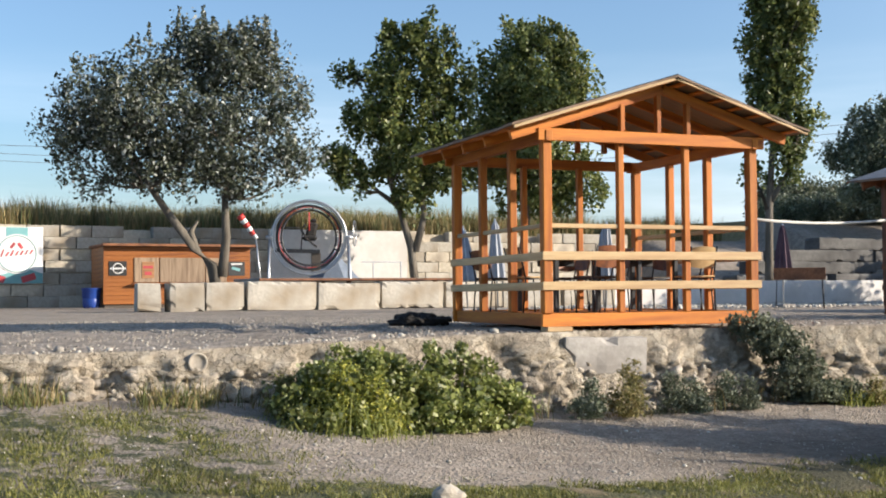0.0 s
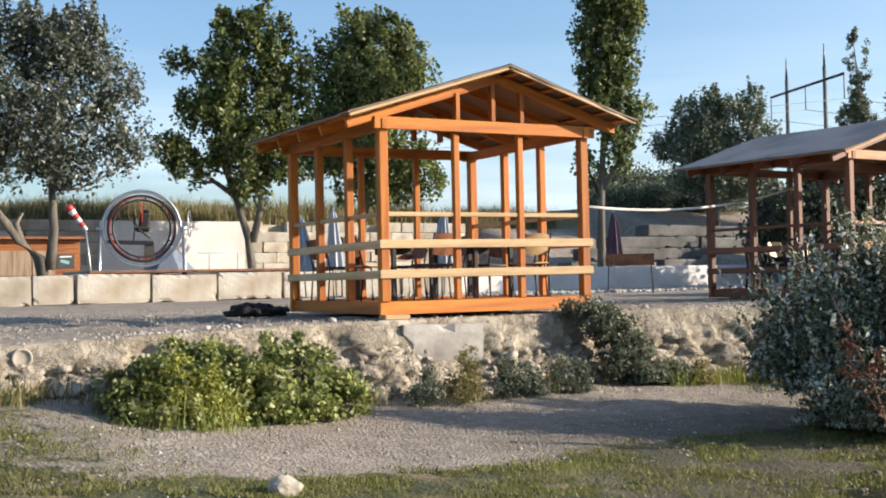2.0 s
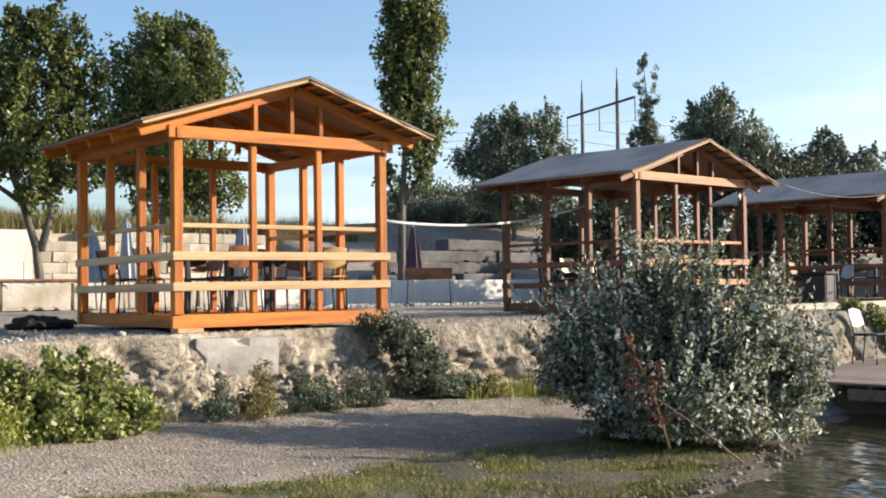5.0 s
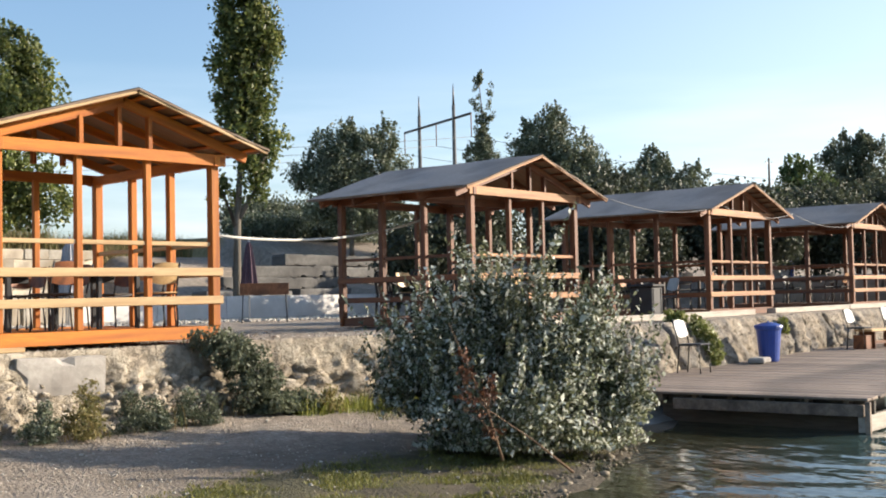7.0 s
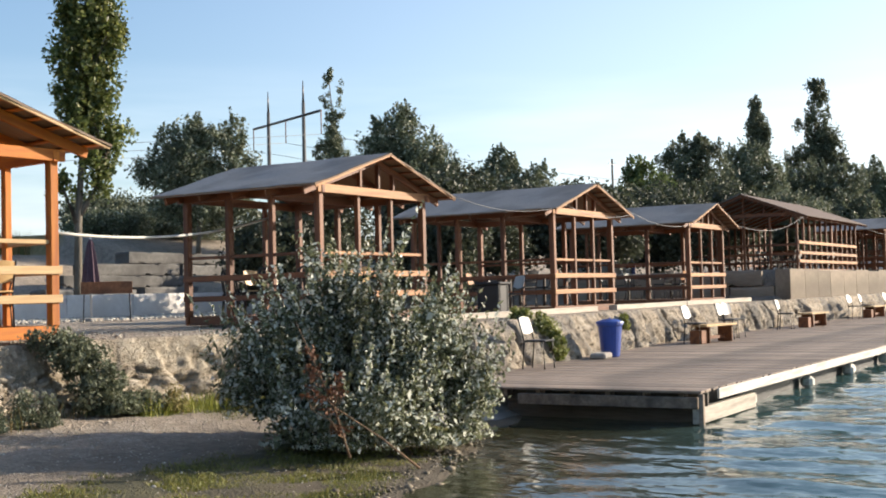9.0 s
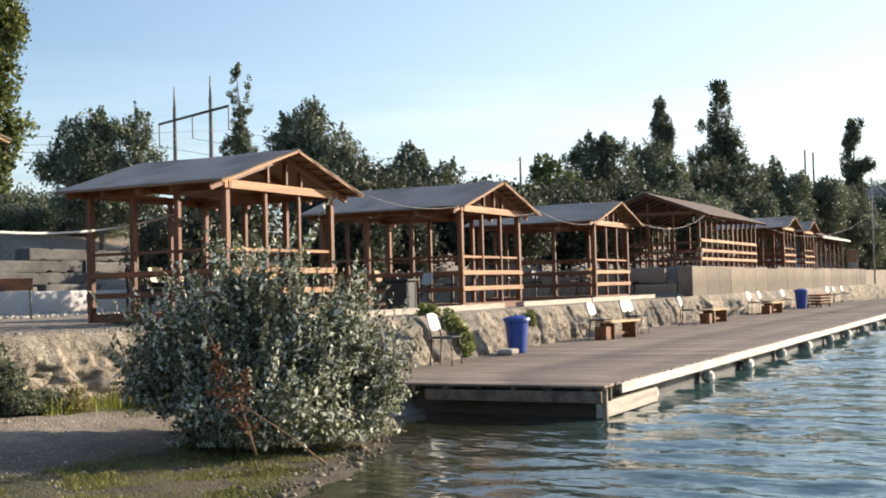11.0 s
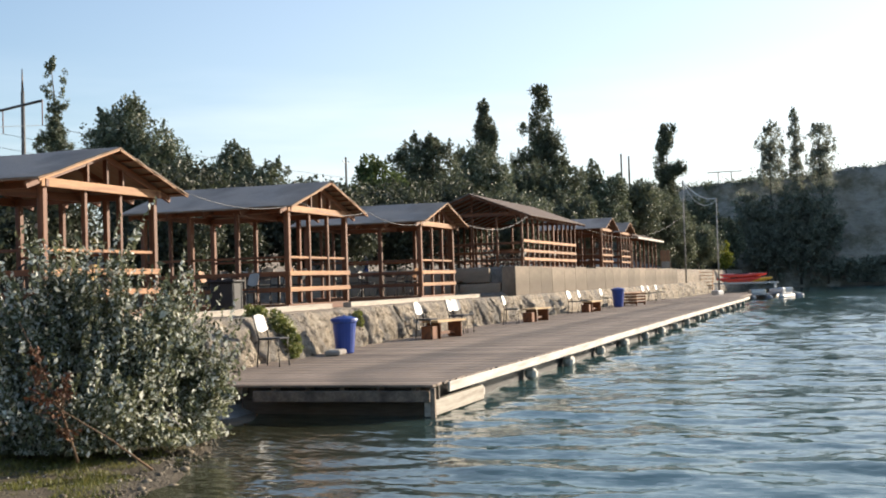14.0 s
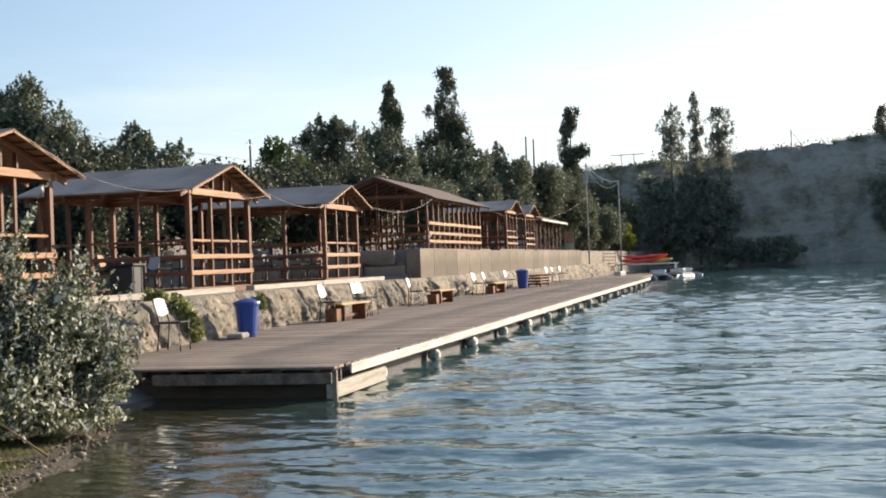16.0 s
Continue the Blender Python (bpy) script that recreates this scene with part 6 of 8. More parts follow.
tree("withered_branch", "withered red-brown branch caught in the silver bush", "branch", (9.3, 6.95, 0.12),
     [[(0.1, -0.1, 0), (0.02, 0, 0.45), (-0.12, 0.12, 0.9), (-0.2, 0.3, 1.35)], [(0.35, -0.75, -0.1), (0.2, -0.4, 0.2), (0, 0, 0.5), (-0.25, 0.1, 0.75)], [(0.05, -0.05, 0.2), (-0.15, -0.05, 0.4), (-0.3, 0.05, 0.5)]],
     [(0, 0, 0.45, 0.14, 0.12, 0.3), (-0.14, 0.14, 1.0, 0.08, 0.08, 0.38), (-0.25, 0.05, 0.6, 0.12, 0.1, 0.1), (-0.05, -0.02, 0.75, 0.16, 0.1, 0.1)], 26, 16, 0.04, leaf_rust, 72, 0.08, 0.014, group="bushes", limbs=26, bark_m=bark_rust)
# green bush at the foot of the bank: a broad mound with leaves of vine size
tree("green_bush", "bushy green climber sprawling at the foot of the bank", "bush", (4.62, 10.75, 0.32),
     [[(0, 0, 0), (0.1, 0, 0.4), (0.3, 0, 0.7)], [(-0.4, 0, 0), (-0.6, 0, 0.5)], [(0.6, 0, 0), (0.8, 0.1, 0.7)]],
     [(-0.75, 0.0, 0.34, 0.55, 0.5, 0.42), (-0.2, 0.15, 0.4, 0.55, 0.55, 0.42), (0.68, 0.15, 0.42, 0.45, 0.45, 0.45), (0.3, -0.2, 0.18, 0.85, 0.45, 0.25), (1.0, -0.1, 0.2, 0.4, 0.4, 0.25), (-0.8, -0.35, 0.13, 0.55, 0.4, 0.22)],
     520, 66, 0.048, leaf_vine, 73, 0.12, 0.03, group="bushes", shell=0.7, limbs=50, slim=0.85)
tree("climbing_bush", "dark green climber hanging over the bank edge", "bush", (10.15, 11.3, 0.3),
     [[(0, 0, 0), (0, 0.2, 0.6), (-0.2, 0.4, 0.95)]],
     [(0.1, 0.0, 0.35, 0.35, 0.3, 0.4), (-0.1, 0.2, 0.75, 0.4, 0.25, 0.25), (-0.35, 0.35, 0.95, 0.35, 0.2, 0.12), (0.45, -0.1, 0.12, 0.5, 0.3, 0.16)],
     230, 60, 0.042, leaf_dark, 74, 0.13, 0.02, group="bushes", shell=0.6, limbs=24)
tree("climbing_bush", "climber growing up the bank behind the chair", "bush", (19.3, 9.45, 0.42),
     [[(0, 0, 0), (0.0, 0.3, 0.5), (-0.2, 0.8, 0.85)]],
     [(0.05, 0.0, 0.25, 0.22, 0.15, 0.28), (-0.02, 0.1, 0.5, 0.2, 0.15, 0.25), (-0.1, 0.25, 0.72, 0.2, 0.15, 0.2), (-0.2, 0.6, 0.85, 0.25, 0.2, 0.12)],
     110, 42, 0.055, leaf_vine, 75, 0.10, 0.015, group="bushes", limbs=14)
tree("climbing_bush", "small weed in a cleft of the bank", "bush", (23.3, 9.7, 0.75),
     [[(0, 0, 0), (0, 0.1, 0.2), (0, 0.2, 0.35)]], [(0, 0.1, 0.25, 0.18, 0.12, 0.2)], 26, 32, 0.05, leaf_vine, 76, 0.08, 0.012, group="bushes", limbs=6)
for k, (x, y, s, mt) in enumerate(((8.45, 11.0, 0.5, leaf_olive), (8.1, 11.0, 0.65, leaf_dark), (7.55, 11.0, 0.75, leaf_straw), (7.0, 11.05, 0.6, leaf_olive), (8.95, 11.1, 0.5, leaf_olive), (3.45, 10.85, 0.5, leaf_straw), (3.85, 10.35, 0.75, leaf_yellow), (4.15, 10.2, 0.7, leaf_yellow), (3.6, 10.5, 0.5, leaf_yellow), (12.0, 10.5, 0.55, leaf_straw), (11.1, 10.85, 0.45, leaf_straw), (9.2, 11.0, 0.45, leaf_dark))):
    gz = float(ground_z(x, y))
    tree("weed_clump", "scraggy weeds at the foot of the bank", "weeds", (x, y, gz), [[(0, 0, 0), (0, 0, 0.2 * s), (0, 0, 0.5 * s)]],
         [(0, 0, 0.22 * s, 0.38 * s, 0.25 * s, 0.22 * s), (0.05, 0.05, 0.55 * s, 0.16 * s, 0.14 * s, 0.3 * s)], int(55 * s) + 10, 36, 0.045, mt, 80 + k, 0.11, 0.012, group="weeds", limbs=10, slim=0.4)

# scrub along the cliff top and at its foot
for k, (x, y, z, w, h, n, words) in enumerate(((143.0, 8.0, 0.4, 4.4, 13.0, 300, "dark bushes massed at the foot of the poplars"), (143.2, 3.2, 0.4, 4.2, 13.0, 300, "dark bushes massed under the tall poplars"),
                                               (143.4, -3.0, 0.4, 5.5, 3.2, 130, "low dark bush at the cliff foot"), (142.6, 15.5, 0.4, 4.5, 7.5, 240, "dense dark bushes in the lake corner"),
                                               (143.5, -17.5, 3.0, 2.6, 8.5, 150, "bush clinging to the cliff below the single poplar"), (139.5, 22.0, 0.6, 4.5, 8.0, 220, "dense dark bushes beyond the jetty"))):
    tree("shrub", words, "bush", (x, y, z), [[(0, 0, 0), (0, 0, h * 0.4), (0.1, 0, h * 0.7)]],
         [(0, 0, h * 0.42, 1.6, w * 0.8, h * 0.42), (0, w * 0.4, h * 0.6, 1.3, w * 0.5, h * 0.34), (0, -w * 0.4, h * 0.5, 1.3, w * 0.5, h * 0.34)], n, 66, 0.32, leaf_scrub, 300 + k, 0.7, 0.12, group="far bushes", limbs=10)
tree("shrub", "small sunlit yellow-green shrub beyond the kayaks", "bush", (122.0, 10.9, float(ground_z(122.0, 10.9))),
     [[(0, 0, 0), (0, 0, 1.0), (0.1, 0, 2.2)]], [(0, 0, 1.2, 0.7, 0.9, 0.9), (0, 0.1, 2.2, 0.45, 0.5, 0.8), (0, 0, 3.0, 0.2, 0.25, 0.4)], 90, 44, 0.16, leaf_yellow, 320, 0.26, 0.05, group="far bushes", limbs=8)
srng = np.random.default_rng(44)
ys_ = srng.uniform(-60, 40, 260)
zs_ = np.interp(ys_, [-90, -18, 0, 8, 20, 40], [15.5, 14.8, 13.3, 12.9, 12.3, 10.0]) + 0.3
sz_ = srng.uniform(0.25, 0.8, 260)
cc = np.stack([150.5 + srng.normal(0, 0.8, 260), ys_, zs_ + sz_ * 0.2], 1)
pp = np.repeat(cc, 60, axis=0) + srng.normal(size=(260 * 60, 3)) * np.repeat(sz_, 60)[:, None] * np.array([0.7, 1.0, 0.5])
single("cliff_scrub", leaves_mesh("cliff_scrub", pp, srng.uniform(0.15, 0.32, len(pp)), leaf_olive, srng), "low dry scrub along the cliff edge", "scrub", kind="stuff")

# ---- furniture ----
def tube_chair(at, turn, back_m, seat_m, label, group):
    """Stacking chair on a bent tube frame; it faces local +x."""
    c = thing("chair", label, "chair", at, turn, group)
    for y in (-0.19, 0.19):
        part("side_frame", tube_mesh([(0.20, y, 0), (0.18, y, 0.44), (-0.16, y, 0.45), (-0.20, y, 0.0)], 0.013, metal_dark, 6), c, None, "dark steel side frame")
        part("back_tube", tube_mesh([(-0.16, y, 0.45), (-0.20, y, 0.62), (-0.27, y, 0.86)], 0.012, metal_dark, 6), c)
    vs, fs = chamfer_box(0.40, 0.40, 0.022, 0.008)
    part("seat", mesh_of("seat", [(x, y, z - 0.015 * (1 - (y / 0.2) ** 2)) for x, y, z in vs], fs, seat_m), c, pose(0.02, 0, 0.465))
    bm = bmesh.new()
    bmesh.ops.create_grid(bm, x_segments=8, y_segments=3, size=1)
    for v in bm.verts:
        u, w = v.co.x, v.co.y
        v.co = Vector((-0.03 * (1 - u * u), u * 0.205 * (1 - 0.08 * max(0, w) ** 2), w * (0.15 - 0.03 * u * u)))
    solid = bmesh.ops.extrude_face_region(bm, geom=list(bm.faces))
    for v in solid["geom"]:
        if isinstance(v, bmesh.types.BMVert):
            v.co.x += 0.014
    bmesh.ops.recalc_face_normals(bm, faces=list(bm.faces))
    me = bpy.data.meshes.new("backrest")
    bm.to_mesh(me)
    bm.free()
    me.materials.append(back_m)
    part("backrest", me, c, pose(-0.225, 0, 0.72, 0, -16, 0))
    return c


def arm_chair(at, turn, label, group):
    """Moulded garden armchair."""
    c = thing("armchair", label, "chair", at, turn, group)
    slab("seat", (0, 0, 0.42), (0.46, 0.46, 0.03), plastic_dark, c, b=0.012)
    for i in range(5):
        slab("back_slat", (-0.235 - 0.03, -0.18 + i * 0.09, 0.63), (0.02, 0.055, 0.38), plastic_dark, c, turn=(0, -10, 0), b=0.006)
    part("back_rim", tube_mesh([(-0.21, -0.24, 0.43), (-0.27, -0.24, 0.74), (-0.30, -0.12, 0.85), (-0.30, 0.12, 0.85), (-0.27, 0.24, 0.74), (-0.21, 0.24, 0.43)], 0.022, plastic_dark, 6), c)
    for y in (-0.26, 0.26):
        part("armrest", tube_mesh([(-0.25, y, 0.66), (0.05, y, 0.67), (0.22, y, 0.63), (0.24, y, 0.40)], 0.024, plastic_dark, 6), c)
        for x in (-0.22, 0.22):
            part("leg", tube_mesh([(x * 1.15, y * 0.95, 0), (x, y * 0.88, 0.42)], [0.022, 0.03], plastic_dark, 6), c)
    return c


def table(at, turn, size, top_m, leg_m, label, h=0.75):
    t = thing("table", label, "table", at, turn, "tables in the gazebos")
    slab("tabletop", (0, 0, h - 0.02), (size[0], size[1], 0.04), top_m, t)
    for x in (-1, 1):
        for y in (-1, 1):
            bar("leg", (x * (size[0] / 2 - 0.09), y * (size[1] / 2 - 0.08), 0), (x * (size[0] / 2 - 0.09), y * (size[1] / 2 - 0.08), h - 0.04), 0.06, 0.06, leg_m, t)
    bar("apron", (-size[0] / 2 + 0.1, 0, h - 0.09), (size[0] / 2 - 0.1, 0, h - 0.09), 0.04, 0.09, leg_m, t)
    return t


PLY = "varnished plywood chair on a dark tube frame in the gazebo"
F1, F2, F3, F4 = 1.42 - 0.01, 1.38, 1.33, 1.35
table((8.35, 13.9, F1), -4.5, (0.75, 1.3), wood_dark, metal_dark, "dark table with black steel legs in the new gazebo")
table((9.6, 13.8, F1), -4.5, (0.75, 1.3), wood_dark, metal_dark, "dark table with black steel legs in the new gazebo")
for x, y, a in ((7.75, 13.6, 0), (8.95, 13.5, 180), (7.8, 14.7, 10), (8.95, 14.5, 175), (10.15, 13.2, 165), (10.2, 14.2, 190), (9.35, 15.0, -90), (9.9, 12.85, 80), (8.3, 12.8, 95)):
    if (x, y) == (10.15, 13.2):
        tube_chair((x, y, F1), a, wood_orange, wood_orange, "chair with a rounded bright orange back in the new gazebo", "chairs in the gazebos")
    elif a in (0, 80):
        tube_chair((x, y, F1), a, ply_cream, ply_cream, PLY, "chairs in the gazebos")
    else:
        tube_chair((x, y, F1), a, wood_brown, wood_dark, "dark-stained chair on a black tube frame in the new gazebo", "chairs in the gazebos")
table((17.6, 13.8, F2), 0, (1.5, 0.8), wood_tan, wood_dark, "wooden table in the brown gazebo")
for x, y, a in ((16.45, 12.75, 25), (16.5, 13.6, 10), (16.55, 14.5, -15)):
    arm_chair((x, y, F2), a, "dark plastic garden armchair in the brown gazebo", "garden armchairs")
for x, y, a in ((17.2, 14.6, -90), (18.0, 14.6, -90), (17.2, 13.0, 90), (17.9, 12.9, 85), (18.7, 13.7, 180)):
    tube_chair((x, y, F2), a, ply_cream, ply_cream, PLY, "chairs in the gazebos")
for gx0, gy0, fz in ((24.05, 11.8, F3), (33.25, 11.92, F4)):
    table((gx0 + 1.7, gy0 + 1.9, fz), 0, (2.0, 0.85), wood_brown, wood_dark, "dark wooden table in the brown gazebo")
    for dx, dy, a in ((0.5, 1.0, 75), (1.5, 0.95, 90), (2.4, 1.0, 100), (0.6, 2.8, -90), (1.5, 2.85, -80), (2.5, 2.8, -95)):
        tube_chair((gx0 + dx, gy0 + dy, fz), a, plastic_dark if dx != 1.5 else wood_tan, plastic_dark, "dark stacking chair pushed up to the table", "chairs in the gazebos")
for gx0, gy0, z in ((52.5, 14.6, 2.36), (55.5, 14.9, 2.36), (58.5, 14.6, 2.36)):
    table((gx0, gy0, z), 0, (1.8, 0.8), wood_brown, wood_dark, "dark wooden table in the long pavilion")
    for dx, dy, a in ((-0.5, -0.6, 90), (0.4, -0.6, 85), (-0.4, 0.6, -90), (0.5, 0.6, -95)):
        tube_chair((gx0 + dx, gy0 + dy, z), a, plastic_white if dx == 0.4 else plastic_dark, plastic_dark, "stacking chair in the long pavilion", "chairs in the gazebos")

def storage_box(at, turn):
    g = thing("storage_box", "dark grey lidded box standing between the gazebos", "box", at, turn)
    slab("body", (0, 0, 0.33), (0.56, 0.5, 0.66), plastic_dark, g, "", 0.02)
    slab("lid", (0, 0, 0.69), (0.66, 0.6, 0.06), plastic_dark, g, "", 0.02)
    for x in (-0.2, 0.2):
        slab("rib", (x, -0.255, 0.33), (0.05, 0.02, 0.6), plastic_dark, g, "", 0.006)


storage_box((22.1, 12.3, 1.2), 6)
tube_chair((23.3, 12.5, 1.2), 150, plastic_white, plastic_dark, "white-backed chair between the gazebos", "chairs in the gazebos")


def hanging_bulb(at, drop, label):
    g = thing("hanging_bulb", label, "light bulb", at, 0, "bulbs in the gazebos")
    part("cord", tube_mesh([(0, 0, 0.05), (0.004, 0, 0.05 + drop)], 0.005, metal_dark, 5), g)
    part("socket", tube_mesh([(0, 0, 0.035), (0, 0, 0.085)], [0.022, 0.016], plastic_dark, 8), g)
    v, f = lathe([(0.004, -0.055), (0.028, -0.046), (0.042, -0.022), (0.043, 0.0), (0.03, 0.026), (0.02, 0.04)], 14)
    part("glass", mesh_of("glass", v, f, plastic_white, True), g, None, "white frosted bulb")


hanging_bulb((17.9, 13.825, 2.99), 0.52, "white bulb hanging from the tie beam of the brown gazebo")
hanging_bulb((17.1, 15.26, 2.86), 0.6, "white bulb hanging at the back of the brown gazebo")

# ---- on the deck ----
DZ = 0.42
WHITE = "white-backed chair with dark seat on the plank deck"
for x, y, a in ((17.5, 8.9, -88), (25.7, 9.1, -95), (28.2, 9.15, -90), (28.8, 9.2, -105), (33.8, 9.3, -85), (43.1, 9.4, -100), (44.9, 9.4, -90), (49.3, 9.4, -95), (60.4, 9.4, -105), (62.2, 9.4, -90), (65.0, 9.4, -95)):
    tube_chair((x, y, DZ), a, plastic_white, plastic_dark, WHITE, "chairs on the deck")


def waste_bin(at, label, s=1.0, turn=0):
    g = thing("waste_bin", label, "waste bin", at, turn, "blue bins")
    vs, fs = [], []
    prof = [(0.17, 0.0), (0.19, 0.03), (0.245, 0.66), (0.27, 0.68), (0.27, 0.72)]
    v, f = lathe([(r * s * 1.1, z * s) for r, z in prof], 20)
    part("body", mesh_of("body", [(x, y * 0.95, z) for x, y, z in v], f, plastic_blue, False), g)
    v, f = lathe([(0.29 * s * 1.05, 0.72 * s), (0.28 * s * 1.05, 0.76 * s), (0.15 * s, 0.81 * s), (0.03, 0.82 * s)], 20)
    part("lid", mesh_of("lid", v, f, plastic_blue), g)
    bar("lid_grip", (-0.08, 0, 0.835 * s), (0.08, 0, 0.835 * s), 0.03, 0.02, plastic_blue, g)


waste_bin((20.7, 9.0, DZ), "tall blue plastic bin against the rock bank", 0.88, 20)
waste_bin((51.7, 9.3, DZ), "blue plastic bin far along the deck", 1.05)
single("concrete_slab", mesh_of("concrete_slab", *chamfer_box(0.5, 0.3, 0.11, 0.03), concrete), "pale concrete block lying beside the blue bin", "concrete block", pose(20.15, 8.95, DZ + 0.055, 0, 0, 8))


def bench(at, turn, length, label):
    g = thing("bench", label, "bench", at, turn, "low benches on the deck")
    for y in (-0.11, 0.11):
        bar("seat_plank", (-length / 2, y, 0.40), (length / 2, y, 0.40), 0.2, 0.045, wood_raw, g, "pale seat plank")
    for x in (-length / 2 + 0.2, length / 2 - 0.2):
        slab("trestle", (x, 0, 0.19), (0.05, 0.36, 0.375), wood_brown, g, "brown trestle")
    slab("box_end", (-length / 2 + 0.02, 0.02, 0.15), (0.3, 0.3, 0.3), wood_brown, g)
    bar("stretcher", (-length / 2 + 0.22, 0, 0.12), (length / 2 - 0.22, 0, 0.12), 0.04, 0.07, wood_brown, g)
    return g


for x, y, a, l in ((26.4, 8.9, -8, 1.5), (36.2, 9.1, -4, 1.6), (45.4, 9.2, -4, 1.6)):
    bench((x, y, DZ), a, l, "low plank bench on brown trestles by the bank")


def lounger_stack(at):
    g = thing("lounger_stack", "stack of brown slatted sun loungers on the deck", "sun loungers", at, -6)
    for k in range(4):
        for i in range(5):
            bar("slat", (-0.95 + k * 0.05, -0.28 + i * 0.14, 0.18 + k * 0.13), (0.95 - k * 0.12, -0.28 + i * 0.14, 0.18 + k * 0.13 + (0.05 if k > 2 else 0)), 0.11, 0.025, wood_tan if k % 2 else wood_brown, g)
        for x in (-0.7, 0.7):
            bar("cross_rail", (x, -0.33, 0.13 + k * 0.13), (x, 0.33, 0.13 + k * 0.13), 0.05, 0.06, wood_brown, g)
    for x in (-0.7, 0.7):
        for y in (-0.28, 0.28):
            bar("leg", (x, y, 0), (x, y, 0.11), 0.06, 0.06, wood_brown, g)


lounger_stack((54.2, 9.0, DZ))

# ---- yard by the kiosk ----
def kiosk():
    g = thing("kiosk", "orange timber kiosk with closed brown shutters and a dark flat roof", "kiosk", (6.95, 41.2, 1.2))
    w, d, h = 5.15, 2.4, 2.12
    n = 13
    for i in range(n):
        z = 0.12 + (h - 0.14) * (i + 0.5) / n
        bar("wall_board", (0, 0, z), (w, 0, z), 0.05, (h - 0.14) / n - 0.006, wood_kiosk, g, b=0.004)
        for x in (0.025, w - 0.025):
            bar("wall_board", (x, 0.03, z), (x, d, z), 0.05, (h - 0.14) / n - 0.006, wood_kiosk, g, b=0.004)
    slab("back_wall", (w / 2, d, h / 2 + 0.06), (w, 0.06, h - 0.1), wood_brown, g)
    slab("floor_frame", (w / 2, d / 2, 0.06), (w - 0.1, d - 0.1, 0.12), wood_dark, g)
    slab("roof", (w / 2 + 0.05, d / 2 - 0.1, h + 0.04), (w + 0.25, d + 0.45, 0.09), metal_rust, g, "dark flat roof")
    for x, l in ((1.45, 0.84), (2.7, 1.58), (3.9, 0.76)):
        s = slab("shutter", (x, -0.045, 1.30), (l, 0.035, 0.86), wood_shutter, g, "closed weathered shutter", 0.012)
    bar("counter_shelf", (0.95, -0.15, 0.82), (4.35, -0.15, 0.82), 0.25, 0.045, wood_brown, g)
    bar("corner_trim", (w / 2, -0.05, h - 0.07), (w / 2 + 2.5, -0.05, h - 0.07), 0.03, 0.1, wood_kiosk, g)
    for x, c in ((0.48, ink_black), (4.65, ink_black)):
        p = slab("poster", (x, -0.04, 1.35), (0.6, 0.016, 0.5), c, g, "square black poster", 0.002)
        if x < 1:
            v, f = ring_geometry(0.17, 0.022, (90, 0, 0), 28, 4)
            part("round_emblem", mesh_of("round_emblem", v, f, ink_white), p, pose(0, -0.012, 0))
            bar("text_bar", (-0.27, -0.014, 0.0), (0.27, -0.014, 0.0), 0.006, 0.06, ink_white, p, b=0.001)
        else:
            bar("text_bar", (-0.18, -0.014, 0.03), (0.12, -0.014, -0.05), 0.006, 0.1, ink_teal, p, b=0.001)
            bar("text_bar", (-0.2, -0.014, 0.16), (0.2, -0.014, 0.17), 0.006, 0.05, ink_white, p, b=0.001)
    p = slab("badge", (1.5, -0.075, 1.3), (0.42, 0.012, 0.56), wood_tan, g, "faded badge with a red band", 0.002)
    bar("text_bar", (-0.17, -0.012, 0.1), (0.17, -0.012, 0.1), 0.006, 0.1, ink_red, p, b=0.001)
    bar("text_bar", (-0.12, -0.012, -0.12), (0.12, -0.012, -0.12), 0.006, 0.12, ink_red, p, b=0.001)


kiosk()


def barrel(at, label):
    g = thing("plastic_barrel", label, "barrel", at)
    v, f = lathe([(0.02, 0.0), (0.25, 0.0), (0.28, 0.06), (0.30, 0.3), (0.29, 0.32), (0.30, 0.34), (0.31, 0.62), (0.33, 0.64), (0.33, 0.68), (0.29, 0.68), (0.27, 0.1), (0.02, 0.1)], 24)
    part("drum", mesh_of("drum", v, f, plastic_blue, True), g)
    v, f = ring_geometry(0.325, 0.02, (0, 0, 0), 24, 6)
    part("rim", mesh_of("rim", v, f, plastic_blue, True), g, pose(0, 0, 0.67))


barrel((6.62, 41.6, 1.2), "blue plastic barrel beside the kiosk")


